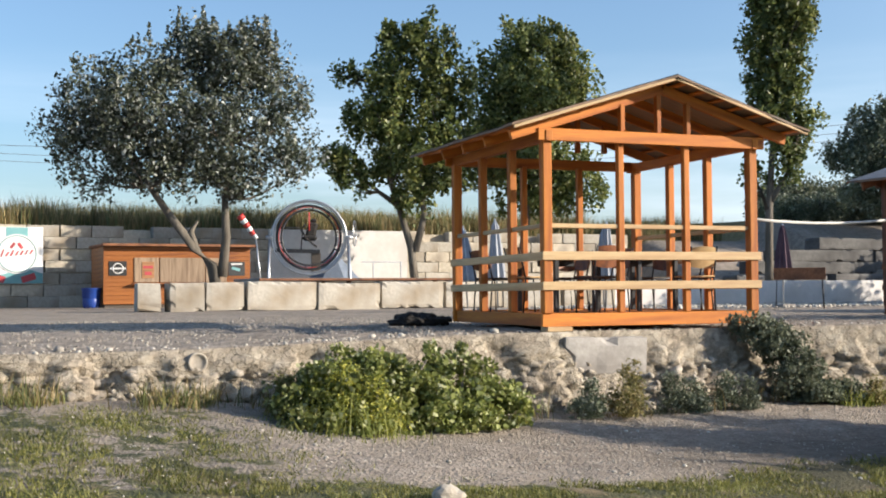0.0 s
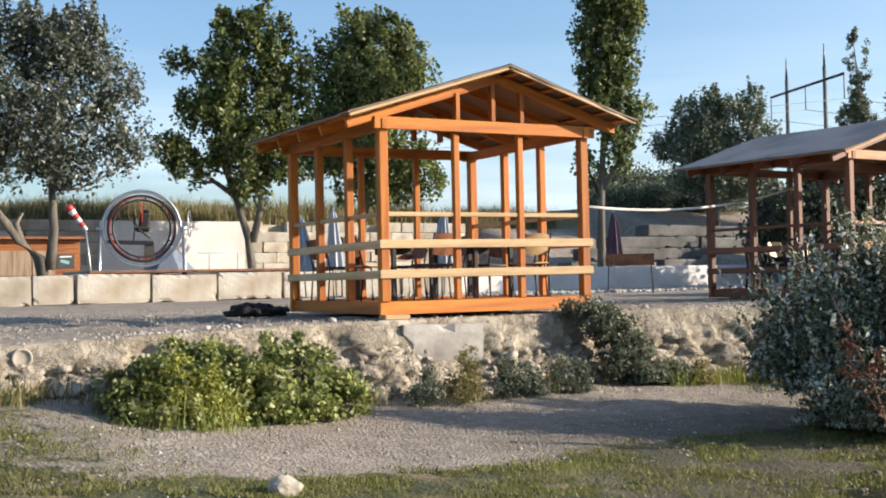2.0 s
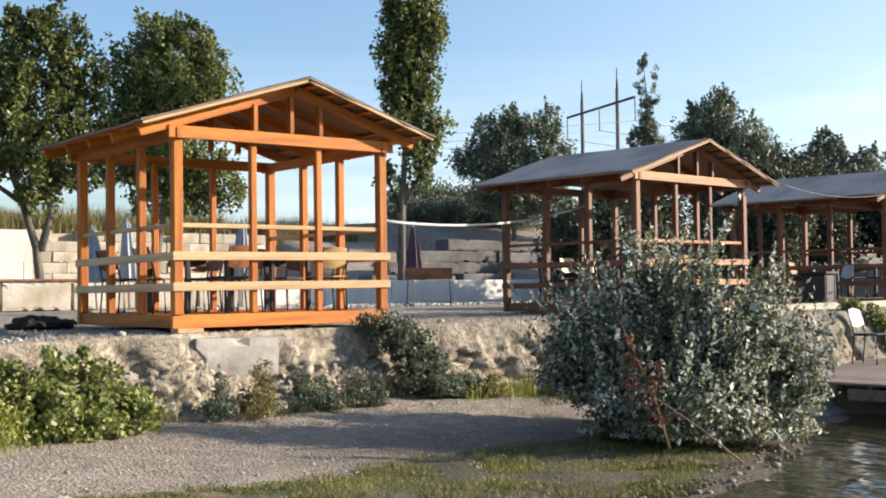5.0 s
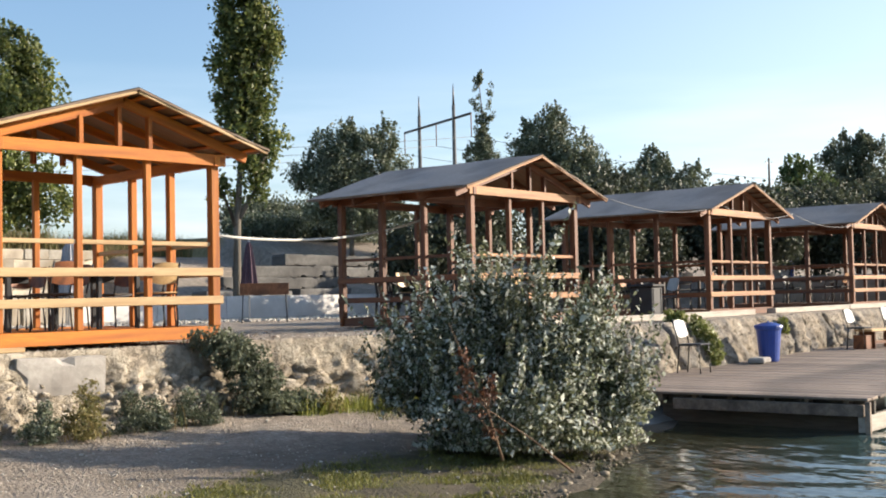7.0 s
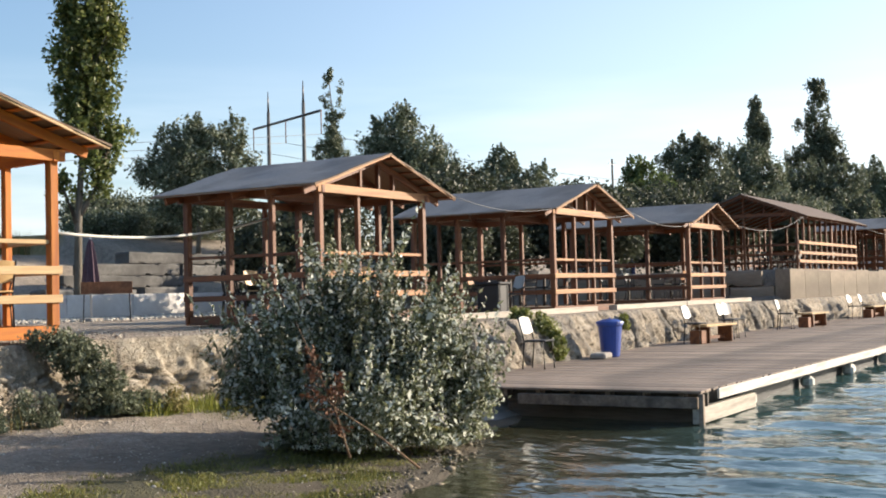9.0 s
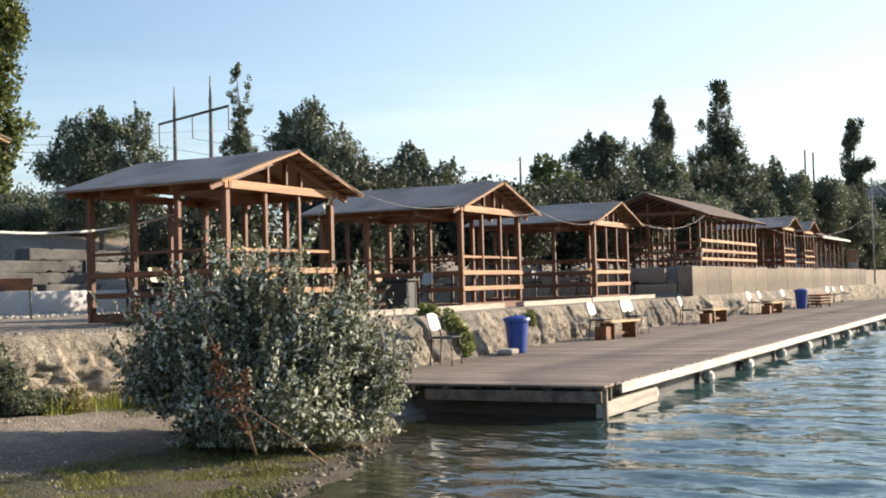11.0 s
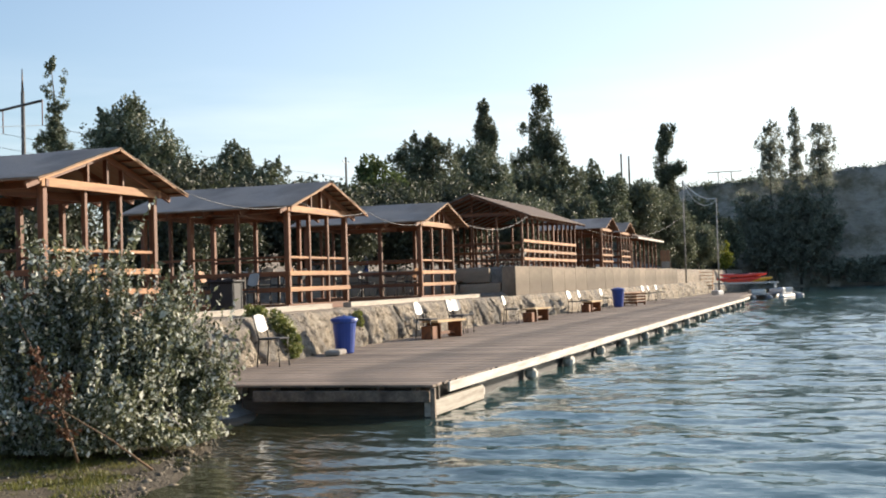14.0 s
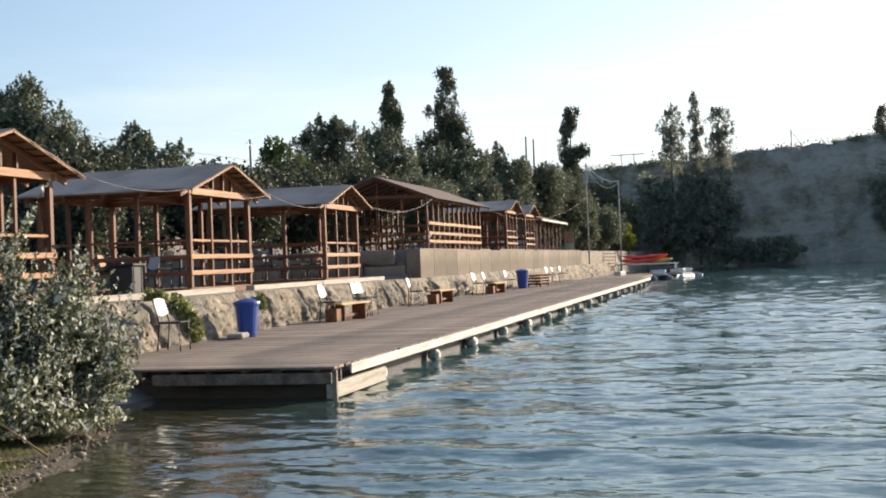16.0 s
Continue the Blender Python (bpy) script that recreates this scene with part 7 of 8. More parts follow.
def banner():
    g = thing("advertising_banner", "white and teal advertising banner with red emblem on the wall", "banner", (4.0, 44.98, 1.2))
    slab("sheet", (0, 0, 1.9), (2.9, 0.02, 2.05), ink_white, g, b=0.003)
    slab("top_band", (0.55, -0.016, 2.6), (0.75, 0.006, 0.62), ink_teal, g, b=0.001)
    v, f = lathe([(0.72, 0.0), (0.72, 0.01)], 32)
    part("emblem_disc", mesh_of("emblem_disc", v, f, ink_white), g, pose(0.55, -0.022, 1.95, 90, 0, 0))
    v, f = ring_geometry(0.66, 0.016, (90, 0, 0), 36, 4)
    part("emblem_ring", mesh_of("emblem_ring", v, f, ink_teal), g, pose(0.55, -0.034, 1.95))
    for i in range(7):
        x, hgt = 0.0 + i * 0.165, (0.26, 0.15, 0.2, 0.14, 0.15, 0.15, 0.14)[i]
        bar("text_bar", (x, -0.04, 1.84 + i * 0.018), (x + 0.1, -0.04, 1.85 + i * 0.018 + hgt), 0.006, 0.055, ink_red, g, "slanting red stroke", 0.001)
    for x, a in ((0.4, 35), (0.66, -35)):
        slab("emblem_mark", (x, -0.04, 2.25), (0.1, 0.006, 0.24), ink_red, g, b=0.001, turn=(0, a, 0))
    vs, fs = [], []
    for i in range(25):
        x = -1.44 + i * 0.12
        vs += [(x, 0, -0.30), (x, 0, 0.12 + 0.1 * math.sin(i * 0.42))]
        if i:
            fs.append((2 * i - 2, 2 * i, 2 * i + 1, 2 * i - 1))
    part("wave_band", mesh_of("wave_band", vs, fs, ink_teal), g, pose(0, -0.014, 1.18))
    for x, a in ((-0.1, 20), (0.95, -18)):
        slab("picture", (x, -0.024, 1.08), (0.5, 0.006, 0.24), ink_red, g, b=0.001, turn=(0, a, 0))


banner()


def gyro_ride():
    """Ring within ring on stands: a human gyroscope."""
    g = thing("gyroscope_ride", "silver and black gyroscope ride with nested rings and dark seat", "fairground ride", (11.55, 33.2, 1.2), -18)
    cz = 2.12
    for k, (r, tr, m, turn) in enumerate(((1.10, 0.035, metal_grey, (90, 0, 0)), (1.04, 0.02, metal_grey, (90, 0, 2)), (0.95, 0.036, metal_dark, (90, 0, 5)), (0.90, 0.010, paint_red, (90, 0, 5)), (0.83, 0.03, metal_dark, (88, 0, 12)))):
        v, f = ring_geometry(r, tr, turn, 48, 6)
        part("ring", mesh_of("ring", v, f, m, True), g, pose(0, 0, cz), "silver outer ring" if k < 2 else "red stripe ring" if k == 3 else "black inner ring")
    for k in range(10):
        a = 2 * math.pi * (k + 0.3) / 10
        ca, sa = math.cos(a), math.sin(a)
        part("ring_tie", tube_mesh([(0.82 * ca, 0, cz + 0.82 * sa), (0.96 * ca, 0, cz + 0.96 * sa)], 0.022, metal_dark, 6), g)
    v, f = ring_geometry(0.38, 0.016, (90, 0, 80), 30, 5)
    part("side_wheel", mesh_of("side_wheel", v, f, metal_grey, True), g, pose(1.35, 0, cz + 0.12))
    for x in (-1.16, 1.16):
        for y in (-0.6, 0.6):
            part("stand_leg", tube_mesh([(x * 1.05, y, 0.0), (x, 0, cz)], 0.04, metal_grey, 7), g)
        part("axle", tube_mesh([(x * 1.1, 0, cz), (x * 0.92, 0, cz)], 0.06, metal_grey, 8), g)
    slab("seat", (0.02, 0, cz - 0.02), (0.42, 0.4, 0.16), rag_black, g, "dark padded seat", 0.06)
    slab("backrest", (0.08, 0.1, cz + 0.24), (0.3, 0.14, 0.46), rag_black, g, "dark padded backrest", 0.06, (0, 12, 0))
    slab("headrest", (0.14, 0.1, cz + 0.5), (0.18, 0.12, 0.14), rag_black, g, "", 0.05)
    part("harness", tube_mesh([(-0.12, -0.1, cz + 0.4), (-0.22, -0.14, cz + 0.2), (-0.08, -0.18, cz - 0.04), (0.1, -0.16, cz - 0.2), (0.22, -0.1, cz - 0.28)], 0.03, rag_black, 6), g)
    part("seat_arm", tube_mesh([(-0.9, 0, cz + 0.3), (-0.3, 0, cz + 0.28), (-0.2, 0, cz + 0.1), (-0.25, 0, cz - 0.45)], 0.02, metal_dark, 6), g)
    part("seat_post", tube_mesh([(0.0, 0, cz + 0.75), (0.0, 0, cz + 0.2)], 0.02, paint_red, 6), g)
    bar("foot_board", (-1.0, 0.1, cz - 0.38), (0.32, 0.1, cz - 0.42), 0.3, 0.11, metal_dark, g, "black foot board")
    slab("control_box", (0.2, 0.15, cz - 0.78), (0.28, 0.28, 0.62), wood_dark, g, "dark brown control box")


gyro_ride()


def stage():
    g = thing("low_stage", "low stage with rusty edge behind the block wall", "stage", (13.9, 33.5, 1.2))
    slab("platform", (0, 0, 0.86), (8.4, 2.6, 0.08), concrete, g)
    bar("edge_beam", (-4.2, -1.33, 0.86), (4.2, -1.33, 0.86), 0.05, 0.07, metal_rust, g)
    for x in (-4.0, -1.4, 1.4, 4.0):
        for y in (-1.1, 1.1):
            bar("leg", (x, y, 0), (x, y, 0.82), 0.1, 0.1, metal_rust, g)
    for x in (0.2, 1.15):
        bar("rail_post", (x, 0.9, 0.9), (x, 0.9, 1.45), 0.04, 0.04, metal_grey, g)
    bar("guard_rail", (-0.2, 0.9, 1.43), (1.2, 0.9, 1.43), 0.035, 0.035, metal_grey, g)


stage()
v, f = lathe([(0.85, 0.0), (0.8, 0.05), (0.35, 0.5), (0.06, 0.85), (0.02, 0.9)], 8)
single("tarpaulin_cover", mesh_of("tarpaulin_cover", v, f, tarp_blue), "pointed heap under a blue-grey tarpaulin", "tarpaulin", pose(12.75, 34.3, 2.1))


def windsock():
    g = thing("windsock", "red and white striped windsock on a leaning pole", "windsock", (10.2, 35.0, 1.2))
    part("pole", tube_mesh([(0.5, 0, 0), (0.25, 0, 2.25)], 0.025, metal_grey, 6), g)
    a, b = Vector((0.28, 0, 2.15)), Vector((-0.25, 0, 2.85))
    for i in range(6):
        p, q = a.lerp(b, i / 6), a.lerp(b, (i + 1) / 6)
        part("stripe", tube_mesh([p, q], [0.06 + 0.009 * i, 0.068 + 0.009 * i], paint_red if i % 2 else ink_white, 10), g)


windsock()


def parasol(at, m, label, h=2.15, lean=0.0, r=0.16):
    g = thing("closed_parasol", label, "parasol", at, 0, "closed parasols")
    part("pole", tube_mesh([(0, 0, 0), (lean * h, 0, h + 0.06)], 0.022, metal_grey, 7), g)
    prof = [(0.03, h), (0.07, h - 0.1), (r * 0.7, h * 0.75), (r, h * 0.5), (r * 1.1, h * 0.38), (r * 0.8, h * 0.36)]
    vs, fs = lathe(prof, 16)
    vs = [(x * (1.25 if k % 2 else 0.8) + lean * z, y * (1.25 if k % 2 else 0.8), z) for k, (x, y, z) in enumerate(vs)]
    part("canopy", mesh_of("canopy", vs, fs, m), g)
    slab("foot", (0, 0, 0.04), (0.45, 0.45, 0.08), concrete, g)


parasol((22.0, 24.6, 1.2), cloth_purple, "closed dark purple parasol behind the grill", 2.2, 0.0, 0.2)
parasol((13.3, 24.7, 1.2), cloth_white, "closed pale blue parasol in the yard", 2.15, -0.03)
parasol((12.75, 25.2, 1.2), tarp_blue, "closed dark blue-grey parasol leaning in the yard", 2.0, -0.06, 0.2)
parasol((15.9, 24.0, 1.2), cloth_white, "closed pale parasol behind the gazebo", 2.1, 0.02)
parasol((16.5, 25.0, 1.2), tarp_blue, "closed grey-blue parasol behind the gazebo", 2.0, 0.0)


def grill():
    g = thing("charcoal_grill", "rust-brown charcoal grill on thin legs", "grill", (21.0, 22.9, 1.2), -42)
    for y in (-0.2, 0.2):
        slab("side_panel", (0, y, 0.87), (1.25, 0.012, 0.3), metal_rust, g, b=0.003)
    for x in (-0.62, 0.62):
        slab("end_panel", (x, 0, 0.87), (0.012, 0.4, 0.3), metal_rust, g, b=0.003)
    slab("base_plate", (0, 0, 0.73), (1.25, 0.4, 0.012), metal_rust, g, b=0.003)
    for x in (-0.55, 0.55):
        for y in (-0.18, 0.18):
            part("leg", tube_mesh([(x * 1.06, y * 1.1, 0), (x, y, 0.73)], 0.014, metal_dark, 6), g)
        part("cross_bar", tube_mesh([(x, -0.18, 0.3), (x, 0.18, 0.3)], 0.01, metal_dark, 5), g)


grill()
tube_chair((18.2, 36.8, 1.2), -60, metal_dark, metal_dark, "black folding chair beside the tree", "chairs in the yard")

v, f = boulder(5.0, (0.42, 0.3, 0.12), 0.5, 4)
single("crumpled_net", mesh_of("crumpled_net", [(x, y, z + 0.05 * noise.noise(Vector((x * 14, y * 14, z * 14)))) for x, y, z in v], f, rag_black), "crumpled heap of black netting on the gravel", "heap", pose(7.05, 15.6, 1.25))
v, f = boulder(2.0, (0.12, 0.1, 0.085), 0.35, 3)
single("white_rock", mesh_of("white_rock", v, f, stone_cut, False), "whitish limestone rock on the grass edge", "rock", pose(3.55, 7.5, float(ground_z(3.55, 7.5)) + 0.04))


# ---- booths in the shade ----
def booth(at, turn, size, m, trim, label):
    g = thing("booth", label, "booth", at, turn, "booths in the shade")
    w, d, h = size
    for y in (0, d):
        slab("wall_panel", (w / 2, y, h / 2), (w, 0.08, h), m, g)
    for x in (0.04, w - 0.04):
        slab("side_panel", (x, d / 2, h / 2), (0.08, d - 0.08, h), m, g)
    slab("roof", (w / 2, d / 2 - 0.1, h + 0.05), (w + 0.4, d + 0.6, 0.08), trim, g)
    slab("window_shutter", (w * 0.5, -0.06, h * 0.6), (w * 0.5, 0.04, h * 0.36), trim, g)
    slab("door", (w * 0.88, -0.06, h * 0.45), (w * 0.16, 0.04, h * 0.86), trim, g)


booth((36.0, 28.6, 1.2), 0, (3.6, 2.2, 2.4), plaster, tarp_blue, "white booth with blue-grey shutter among the trees")
booth((41.2, 27.0, 1.2), 0, (2.6, 2.0, 2.3), tarp_blue, paint_red, "blue booth with red roof among the trees")
booth((50.0, 21.5, 2.22), 0, (2.4, 2.0, 2.4), plaster, plastic_blue, "white booth with blue shutter behind the gazebos")


def service_pole(at, h, label, r=0.05, arm=0.0, m=None, stay=None):
    g = thing("utility_pole", label, "pole", at, 0, "poles")
    part("mast", tube_mesh([(0, 0, 0), (0, 0, h)], [r, r * 0.7], m or metal_grey, 8), g)
    if stay:
        part("stay", tube_mesh([stay, (0, 0, h * 0.92)], r * 0.55, m, 6), g)
    if arm:
        bar("crossarm", (-arm, 0, h - 0.5), (arm, 0, h - 0.5), 0.06, 0.06, metal_grey, g)
        for x in (-arm * 0.8, arm * 0.8):
            part("insulator", tube_mesh([(x, 0, h - 0.47), (x, 0, h - 0.3)], 0.05, plastic_white, 6), g)
    return g


service_pole((10.85, 12.75, 1.2), 1.5, "short dark pole holding the rope beside the gazebo", 0.025, m=metal_dark)
service_pole((101.1, 43.4, float(ground_z(101.1, 43.4))), 13.8 - float(ground_z(101.1, 43.4)), "wooden power pole behind the trees", 0.14, 0.8, m=bark)
service_pole((84.3, 10.3, 1.2), 7.3, "grey lamp pole at the end of the deck", 0.06, m=concrete)
service_pole((84.5, 8.05, 0.3), 6.8, "grey lamp pole standing by the water", 0.06, m=concrete)
service_pole((154.8, -7.1, 13.4), 3.6, "thin mast with a leaning stay on the cliff top", 0.09, m=bark, stay=(0, -2.4, -0.2))
service_pole((127.9, 22.2, 4.0), 11.3, "far power pole above the trees", 0.13, 0.0, m=bark)
service_pole((128.1, 21.4, 4.0), 11.0, "far power pole in the line", 0.13, 0.0, m=bark)


def cable(a, b, drop, r, m, label, name="cable"):
    single(name, tube_mesh(sag(a, b, drop), r, m, 6), label, "cable")


cable((10.85, 12.75, 2.66), (18.43, 15.35, 3.33), 0.2, 0.022, rope_white, "white rope sagging between pole and gazebo", "rope")
cable((19.9, 11.9, 3.62), (24.0, 11.4, 3.62), 0.22, 0.007, cable_grey, "thin light cable between the gazebo roofs")
cable((24.0, 11.4, 3.62), (27.9, 11.4, 3.60), 0.18, 0.007, cable_grey, "thin light cable along the gazebo roof")
cable((27.9, 11.4, 3.60), (33.2, 11.5, 3.62), 0.24, 0.007, cable_grey, "thin light cable between the gazebo roofs")
cable((36.8, 11.5, 3.60), (50.6, 13.0, 4.6), 0.35, 0.009, cable_grey, "light cable to the long pavilion")
cable((62.0, 13.0, 4.5), (84.3, 10.3, 6.0), 1.0, 0.008, cable_grey, "light cable to the lamp pole")
cable((84.3, 10.3, 8.3), (84.5, 8.05, 7.0), 0.9, 0.035, rope_white, "drooping cable between two lamp poles")
cable((84.3, 10.3, 8.45), (84.5, 8.05, 7.1), 0.45, 0.035, rope_white, "drooping cable between two lamp poles")


def pylon():
    g = thing("power_pylon", "two-legged concrete power pylon with a crossarm", "pylon", (0, 0, 0))
    for x, y, zt in ((115.1, 96.2, 25.2), (111.6, 87.8, 25.2)):
        part("leg", tube_mesh([(x, y, 3.0), (x, y, zt)], [0.34, 0.2], stone_grey, 8), g)
        part("spike", tube_mesh([(x, y, zt), (x, y, 27.8)], [0.16, 0.05], metal_dark, 6), g, None, "lattice spike")
        for k in range(4):
            z = zt + 0.3 + k * 0.5
            part("lattice_rung", tube_mesh([(x - 0.22, y - 0.2, z), (x + 0.22, y + 0.2, z + 0.4)], 0.04, metal_rust, 5), g)
    d = Vector((-3.5, -8.4, 0)).normalized()
    a, b = Vector((115.1, 96.2, 23.6)) - d * 4.2, Vector((111.6, 87.8, 23.6)) + d * 4.2
    part("crossarm", tube_mesh([a, b], 0.16, metal_dark, 6), g)
    for p in (a, (a + b) / 2, b):
        part("insulator_string", tube_mesh([p, p - Vector((0, 0, 2.8))], 0.07, metal_rust, 6), g)
    return a, b


pa, pb = pylon()
for p in (pa, (pa + pb) / 2, pb):
    q = p - Vector((0, 0, 2.8))
    cable(q, q + Vector((-150, 75, 2)), 5.0, 0.03, cable_grey, "high power line across the sky", "power_line")
    cable(q, q + Vector((150, -60, 2)), 5.0, 0.03, cable_grey, "high power line across the sky", "power_line")


def far_gantry():
    g = thing("power_pylon", "distant portal pylon on the plateau", "pylon", (298.8, 26.2, 8.0))
    for y in (-1.6, 1.6):
        part("leg", tube_mesh([(0, y, 0), (0, y, 19.5)], 0.12, concrete, 6), g)
    part("crossarm", tube_mesh([(0, -4.2, 19.3), (0, 4.2, 19.3)], 0.12, concrete, 6), g)


far_gantry()


# ---- far end of the deck ----
def kayak(at, turn, m, label, tilt=0):
    g = thing("kayak", label, "kayak", at, turn, "kayaks at the end of the deck")
    vs, fs = [], []
    for i in range(13):
        u = i / 6 - 1
        w = 0.36 * (1 - u * u) ** 0.6 + 0.01
        for k in range(8):
            a = 2 * math.pi * k / 8
            vs.append((u * 1.5, w * math.cos(a), 0.16 + 0.16 * math.sin(a) * (0.35 + 0.65 * (1 - u * u)) + 0.12 * u * u))
    for i in range(12):
        for k in range(8):
            fs.append((i * 8 + k, (i + 1) * 8 + k, (i + 1) * 8 + (k + 1) % 8, i * 8 + (k + 1) % 8))
    fs += [tuple(range(8)), tuple(range(96, 104))[::-1]]
    part("hull", mesh_of("hull", vs, fs, m, True), g)
    v, f = ring_geometry(0.2, 0.03, (0, 0, 0), 16, 5)
    part("cockpit_rim", mesh_of("cockpit_rim", [(x * 1.8, y, z) for x, y, z in v], f, plastic_dark), g, pose(0, 0, 0.32))


def boat_rack():
    g = thing("kayak_rack", "low grey rack under the kayaks", "rack", (85.6, 6.3, 0.42))
    for x in (-0.8, 0.8):
        bar("rack_beam", (x, -2.2, 0.66), (x, 2.2, 0.66), 0.1, 0.1, metal_grey, g)
        for y in (-2.0, 2.0):
            bar("rack_leg", (x, y, -0.4), (x, y, 0.61), 0.09, 0.09, metal_grey, g)


boat_rack()
for k, (dy, z, m, words) in enumerate(((0.75, 1.13, kayak_red, "red kayak lying on the rack"), (0.35, 1.13, kayak_red, "red kayak lying on the rack"), (-0.05, 1.13, kayak_red, "red kayak lying on the rack"), (-0.5, 1.13, kayak_yellow, "yellow kayak lying on the rack"), (0.4, 1.42, kayak_red, "red kayak on top of the others"), (0.0, 1.42, kayak_red, "red kayak on top of the others"))):
    kayak((85.6, 6.3 + dy, z), 62 + 9 * (k % 3), m, words)


def leaning_board(at):
    g = thing("leaning_board", "orange-brown board propped on a pale crate on the terrace", "board", at, 10)
    slab("crate", (0, 0, 0.3), (0.7, 0.6, 0.6), board_pale, g, "pale wooden crate")
    for y in (-0.24, 0, 0.24):
        slab("plank", (0.5, y, 0.75), (0.05, 0.22, 1.5), wood_tan, g, "", 0.01, (0, 22, 0))


leaning_board((86.4, 12.0, 2.2))


def pontoon_boat(at, turn, label):
    g = thing("pedal_boat", label, "boat", at, turn, "boats at the jetty")
    for y in (-0.55, 0.55):
        part("float", tube_mesh([(-1.5, y, 0.15), (-1.2, y, 0.1), (1.2, y, 0.1), (1.55, y, 0.25)], [0.12, 0.22, 0.22, 0.08], boat_grey, 10), g)
    slab("deck_plate", (0, 0, 0.36), (2.2, 1.2, 0.07), boat_grey, g)
    slab("seat", (-0.3, 0, 0.55), (0.5, 1.0, 0.32), metal_grey, g, b=0.05)


pontoon_boat((78.6, 7.9, -0.02), 75, "grey pedal boat moored against the bank")
pontoon_boat((80.5, 5.3, -0.02), 20, "white pedal boat moored past the deck")
pontoon_boat((83.8, 4.0, -0.02), -15, "white pedal boat moored past the deck")
pontoon_boat((87.0, 3.9, -0.02), 40, "grey pedal boat at the end of the mooring")
g = thing("jetty", "narrow grey jetty beyond the long deck", "jetty", (69.6, 5.6, 0.0))
slab("jetty_deck", (8, 1.6, 0.36), (16, 3.4, 0.1), wood_grey, g)
for i in range(5):
    slab("pontoon_block", (1.5 + i * 3.3, 0.4, 0.12), (0.7, 0.6, 0.36), concrete, g)
g = thing("timber_steps", "pale timber steps up to the upper terrace", "steps", (97.5, 10.4, 0.4))
for i in range(6):
    slab("tread", (0.22 * i, 0, 0.2 + 0.27 * i), (0.3, 1.1, 0.05), wood_tan, g)
for y in (-0.55, 0.55):
    bar("stringer", (-0.1, y, 0.0), (1.35, y, 1.7), 0.05, 0.24, wood_tan, g)
g = thing("storage_shed", "low white building on the plateau", "building", (208.0, 18.2, 10.0))
slab("wall", (0, 0, 3.5), (6, 4.4, 7.0), plaster, g)
slab("roof", (0, 0, 7.15), (6.6, 5.0, 0.3), concrete, g)


def apron():
    """Sloping concrete end of the bank beside the deck."""
    vs, fs = [], []
    for i in range(9):
        q = i / 8
        a = Vector((12.6 + 2.35 * q, 7.4 - 0.1 * q, -0.12))
        b = Vector((13.3 + 1.75 * q, 8.75 - 0.5 * q, 0.36))
        for j in range(6):
            p = a.lerp(b, j / 5)
            p.z += 0.02 * noise.noise(p * 4.0)
            vs.append(tuple(p))
    for i in range(8):
        for j in range(5):
            k = i * 6 + j
            fs.append((k, k + 6, k + 7, k + 1))
    n = len(vs)
    vs += [(x, y + 0.1, z - 0.25) for x, y, z in vs]
    fs += [tuple(n + k for k in reversed(f)) for f in fs]
    rim = [i * 6 for i in range(9)] + [48 + j for j in range(1, 6)] + [i * 6 + 5 for i in range(7, -1, -1)] + [j for j in range(4, 0, -1)]
    for k in range(len(rim)):
        a, b = rim[k], rim[(k + 1) % len(rim)]
        fs.append((b, a, n + a, n + b))
    single("shore_apron", mesh_of("shore_apron", vs, fs, concrete), "worn concrete apron sloping into the water beside the deck", "apron", kind="structure")


apron()

# ---- grass, gravel, rubble ----
rng = np.random.default_rng(21)


def scatter(n, x0, x1, y0, y1, keep):
    x, y = rng.uniform(x0, x1, n), rng.uniform(y0, y1, n)
    k = rng.random(n) < keep(x, y)
    return x[k], y[k]


def patchy(x, y, s, seed):
    return np.array([noise.noise(Vector((a * s, b * s, seed))) for a, b in zip(x, y)])


def lie(x, y):
    return np.stack([x, y, ground_z(x, y) - 0.01], 1)


x, y = scatter(330000, -2, 13, 5, 11.4, lambda a, b: turf_amount(a, b) * (1 - 0.3 * soft(6.0, 7.2, a)))
k = patchy(x, y, 1.4, 5.0) + 0.8 * patchy(x, y, 4.0, 2.0) > -0.12
x, y = x[k], y[k]
single("short_grass", blades_mesh("short_grass", lie(x, y), rng.uniform(0.015, 0.06, len(x)), 0.008, blade_green, rng, 1.2),
       "short patchy half-dry grass along the shore", "grass", kind="stuff")
x, y = scatter(140000, -6, 37.5, 45.9, 64, lambda a, b: 1 - 0.02 * (b - 45))
k = patchy(x, y, 0.35, 7.0) > -0.35
x, y = x[k], y[k]
single("tall_dry_grass", blades_mesh("tall_dry_grass", lie(x, y), rng.uniform(0.5, 1.25, len(x)) * (1 + 0.6 * patchy(x, y, 0.5, 1.0)), 0.03, blade_dry, rng, 0.45),
       "tall dry yellow grass on the bank above the wall", "grass", kind="stuff")
x, y = scatter(14000, 56, 76, 42, 62, lambda a, b: a * 0 + 0.8)
single("bank_grass", blades_mesh("bank_grass", lie(x, y), rng.uniform(0.3, 0.8, len(x)), 0.05, blade_dry, rng, 0.4),
       "dry grass on the rising ground behind the trees", "grass", kind="stuff")
x, y = 3.95 + rng.normal(0, 0.35, 500), 10.3 + rng.normal(0, 0.22, 500)
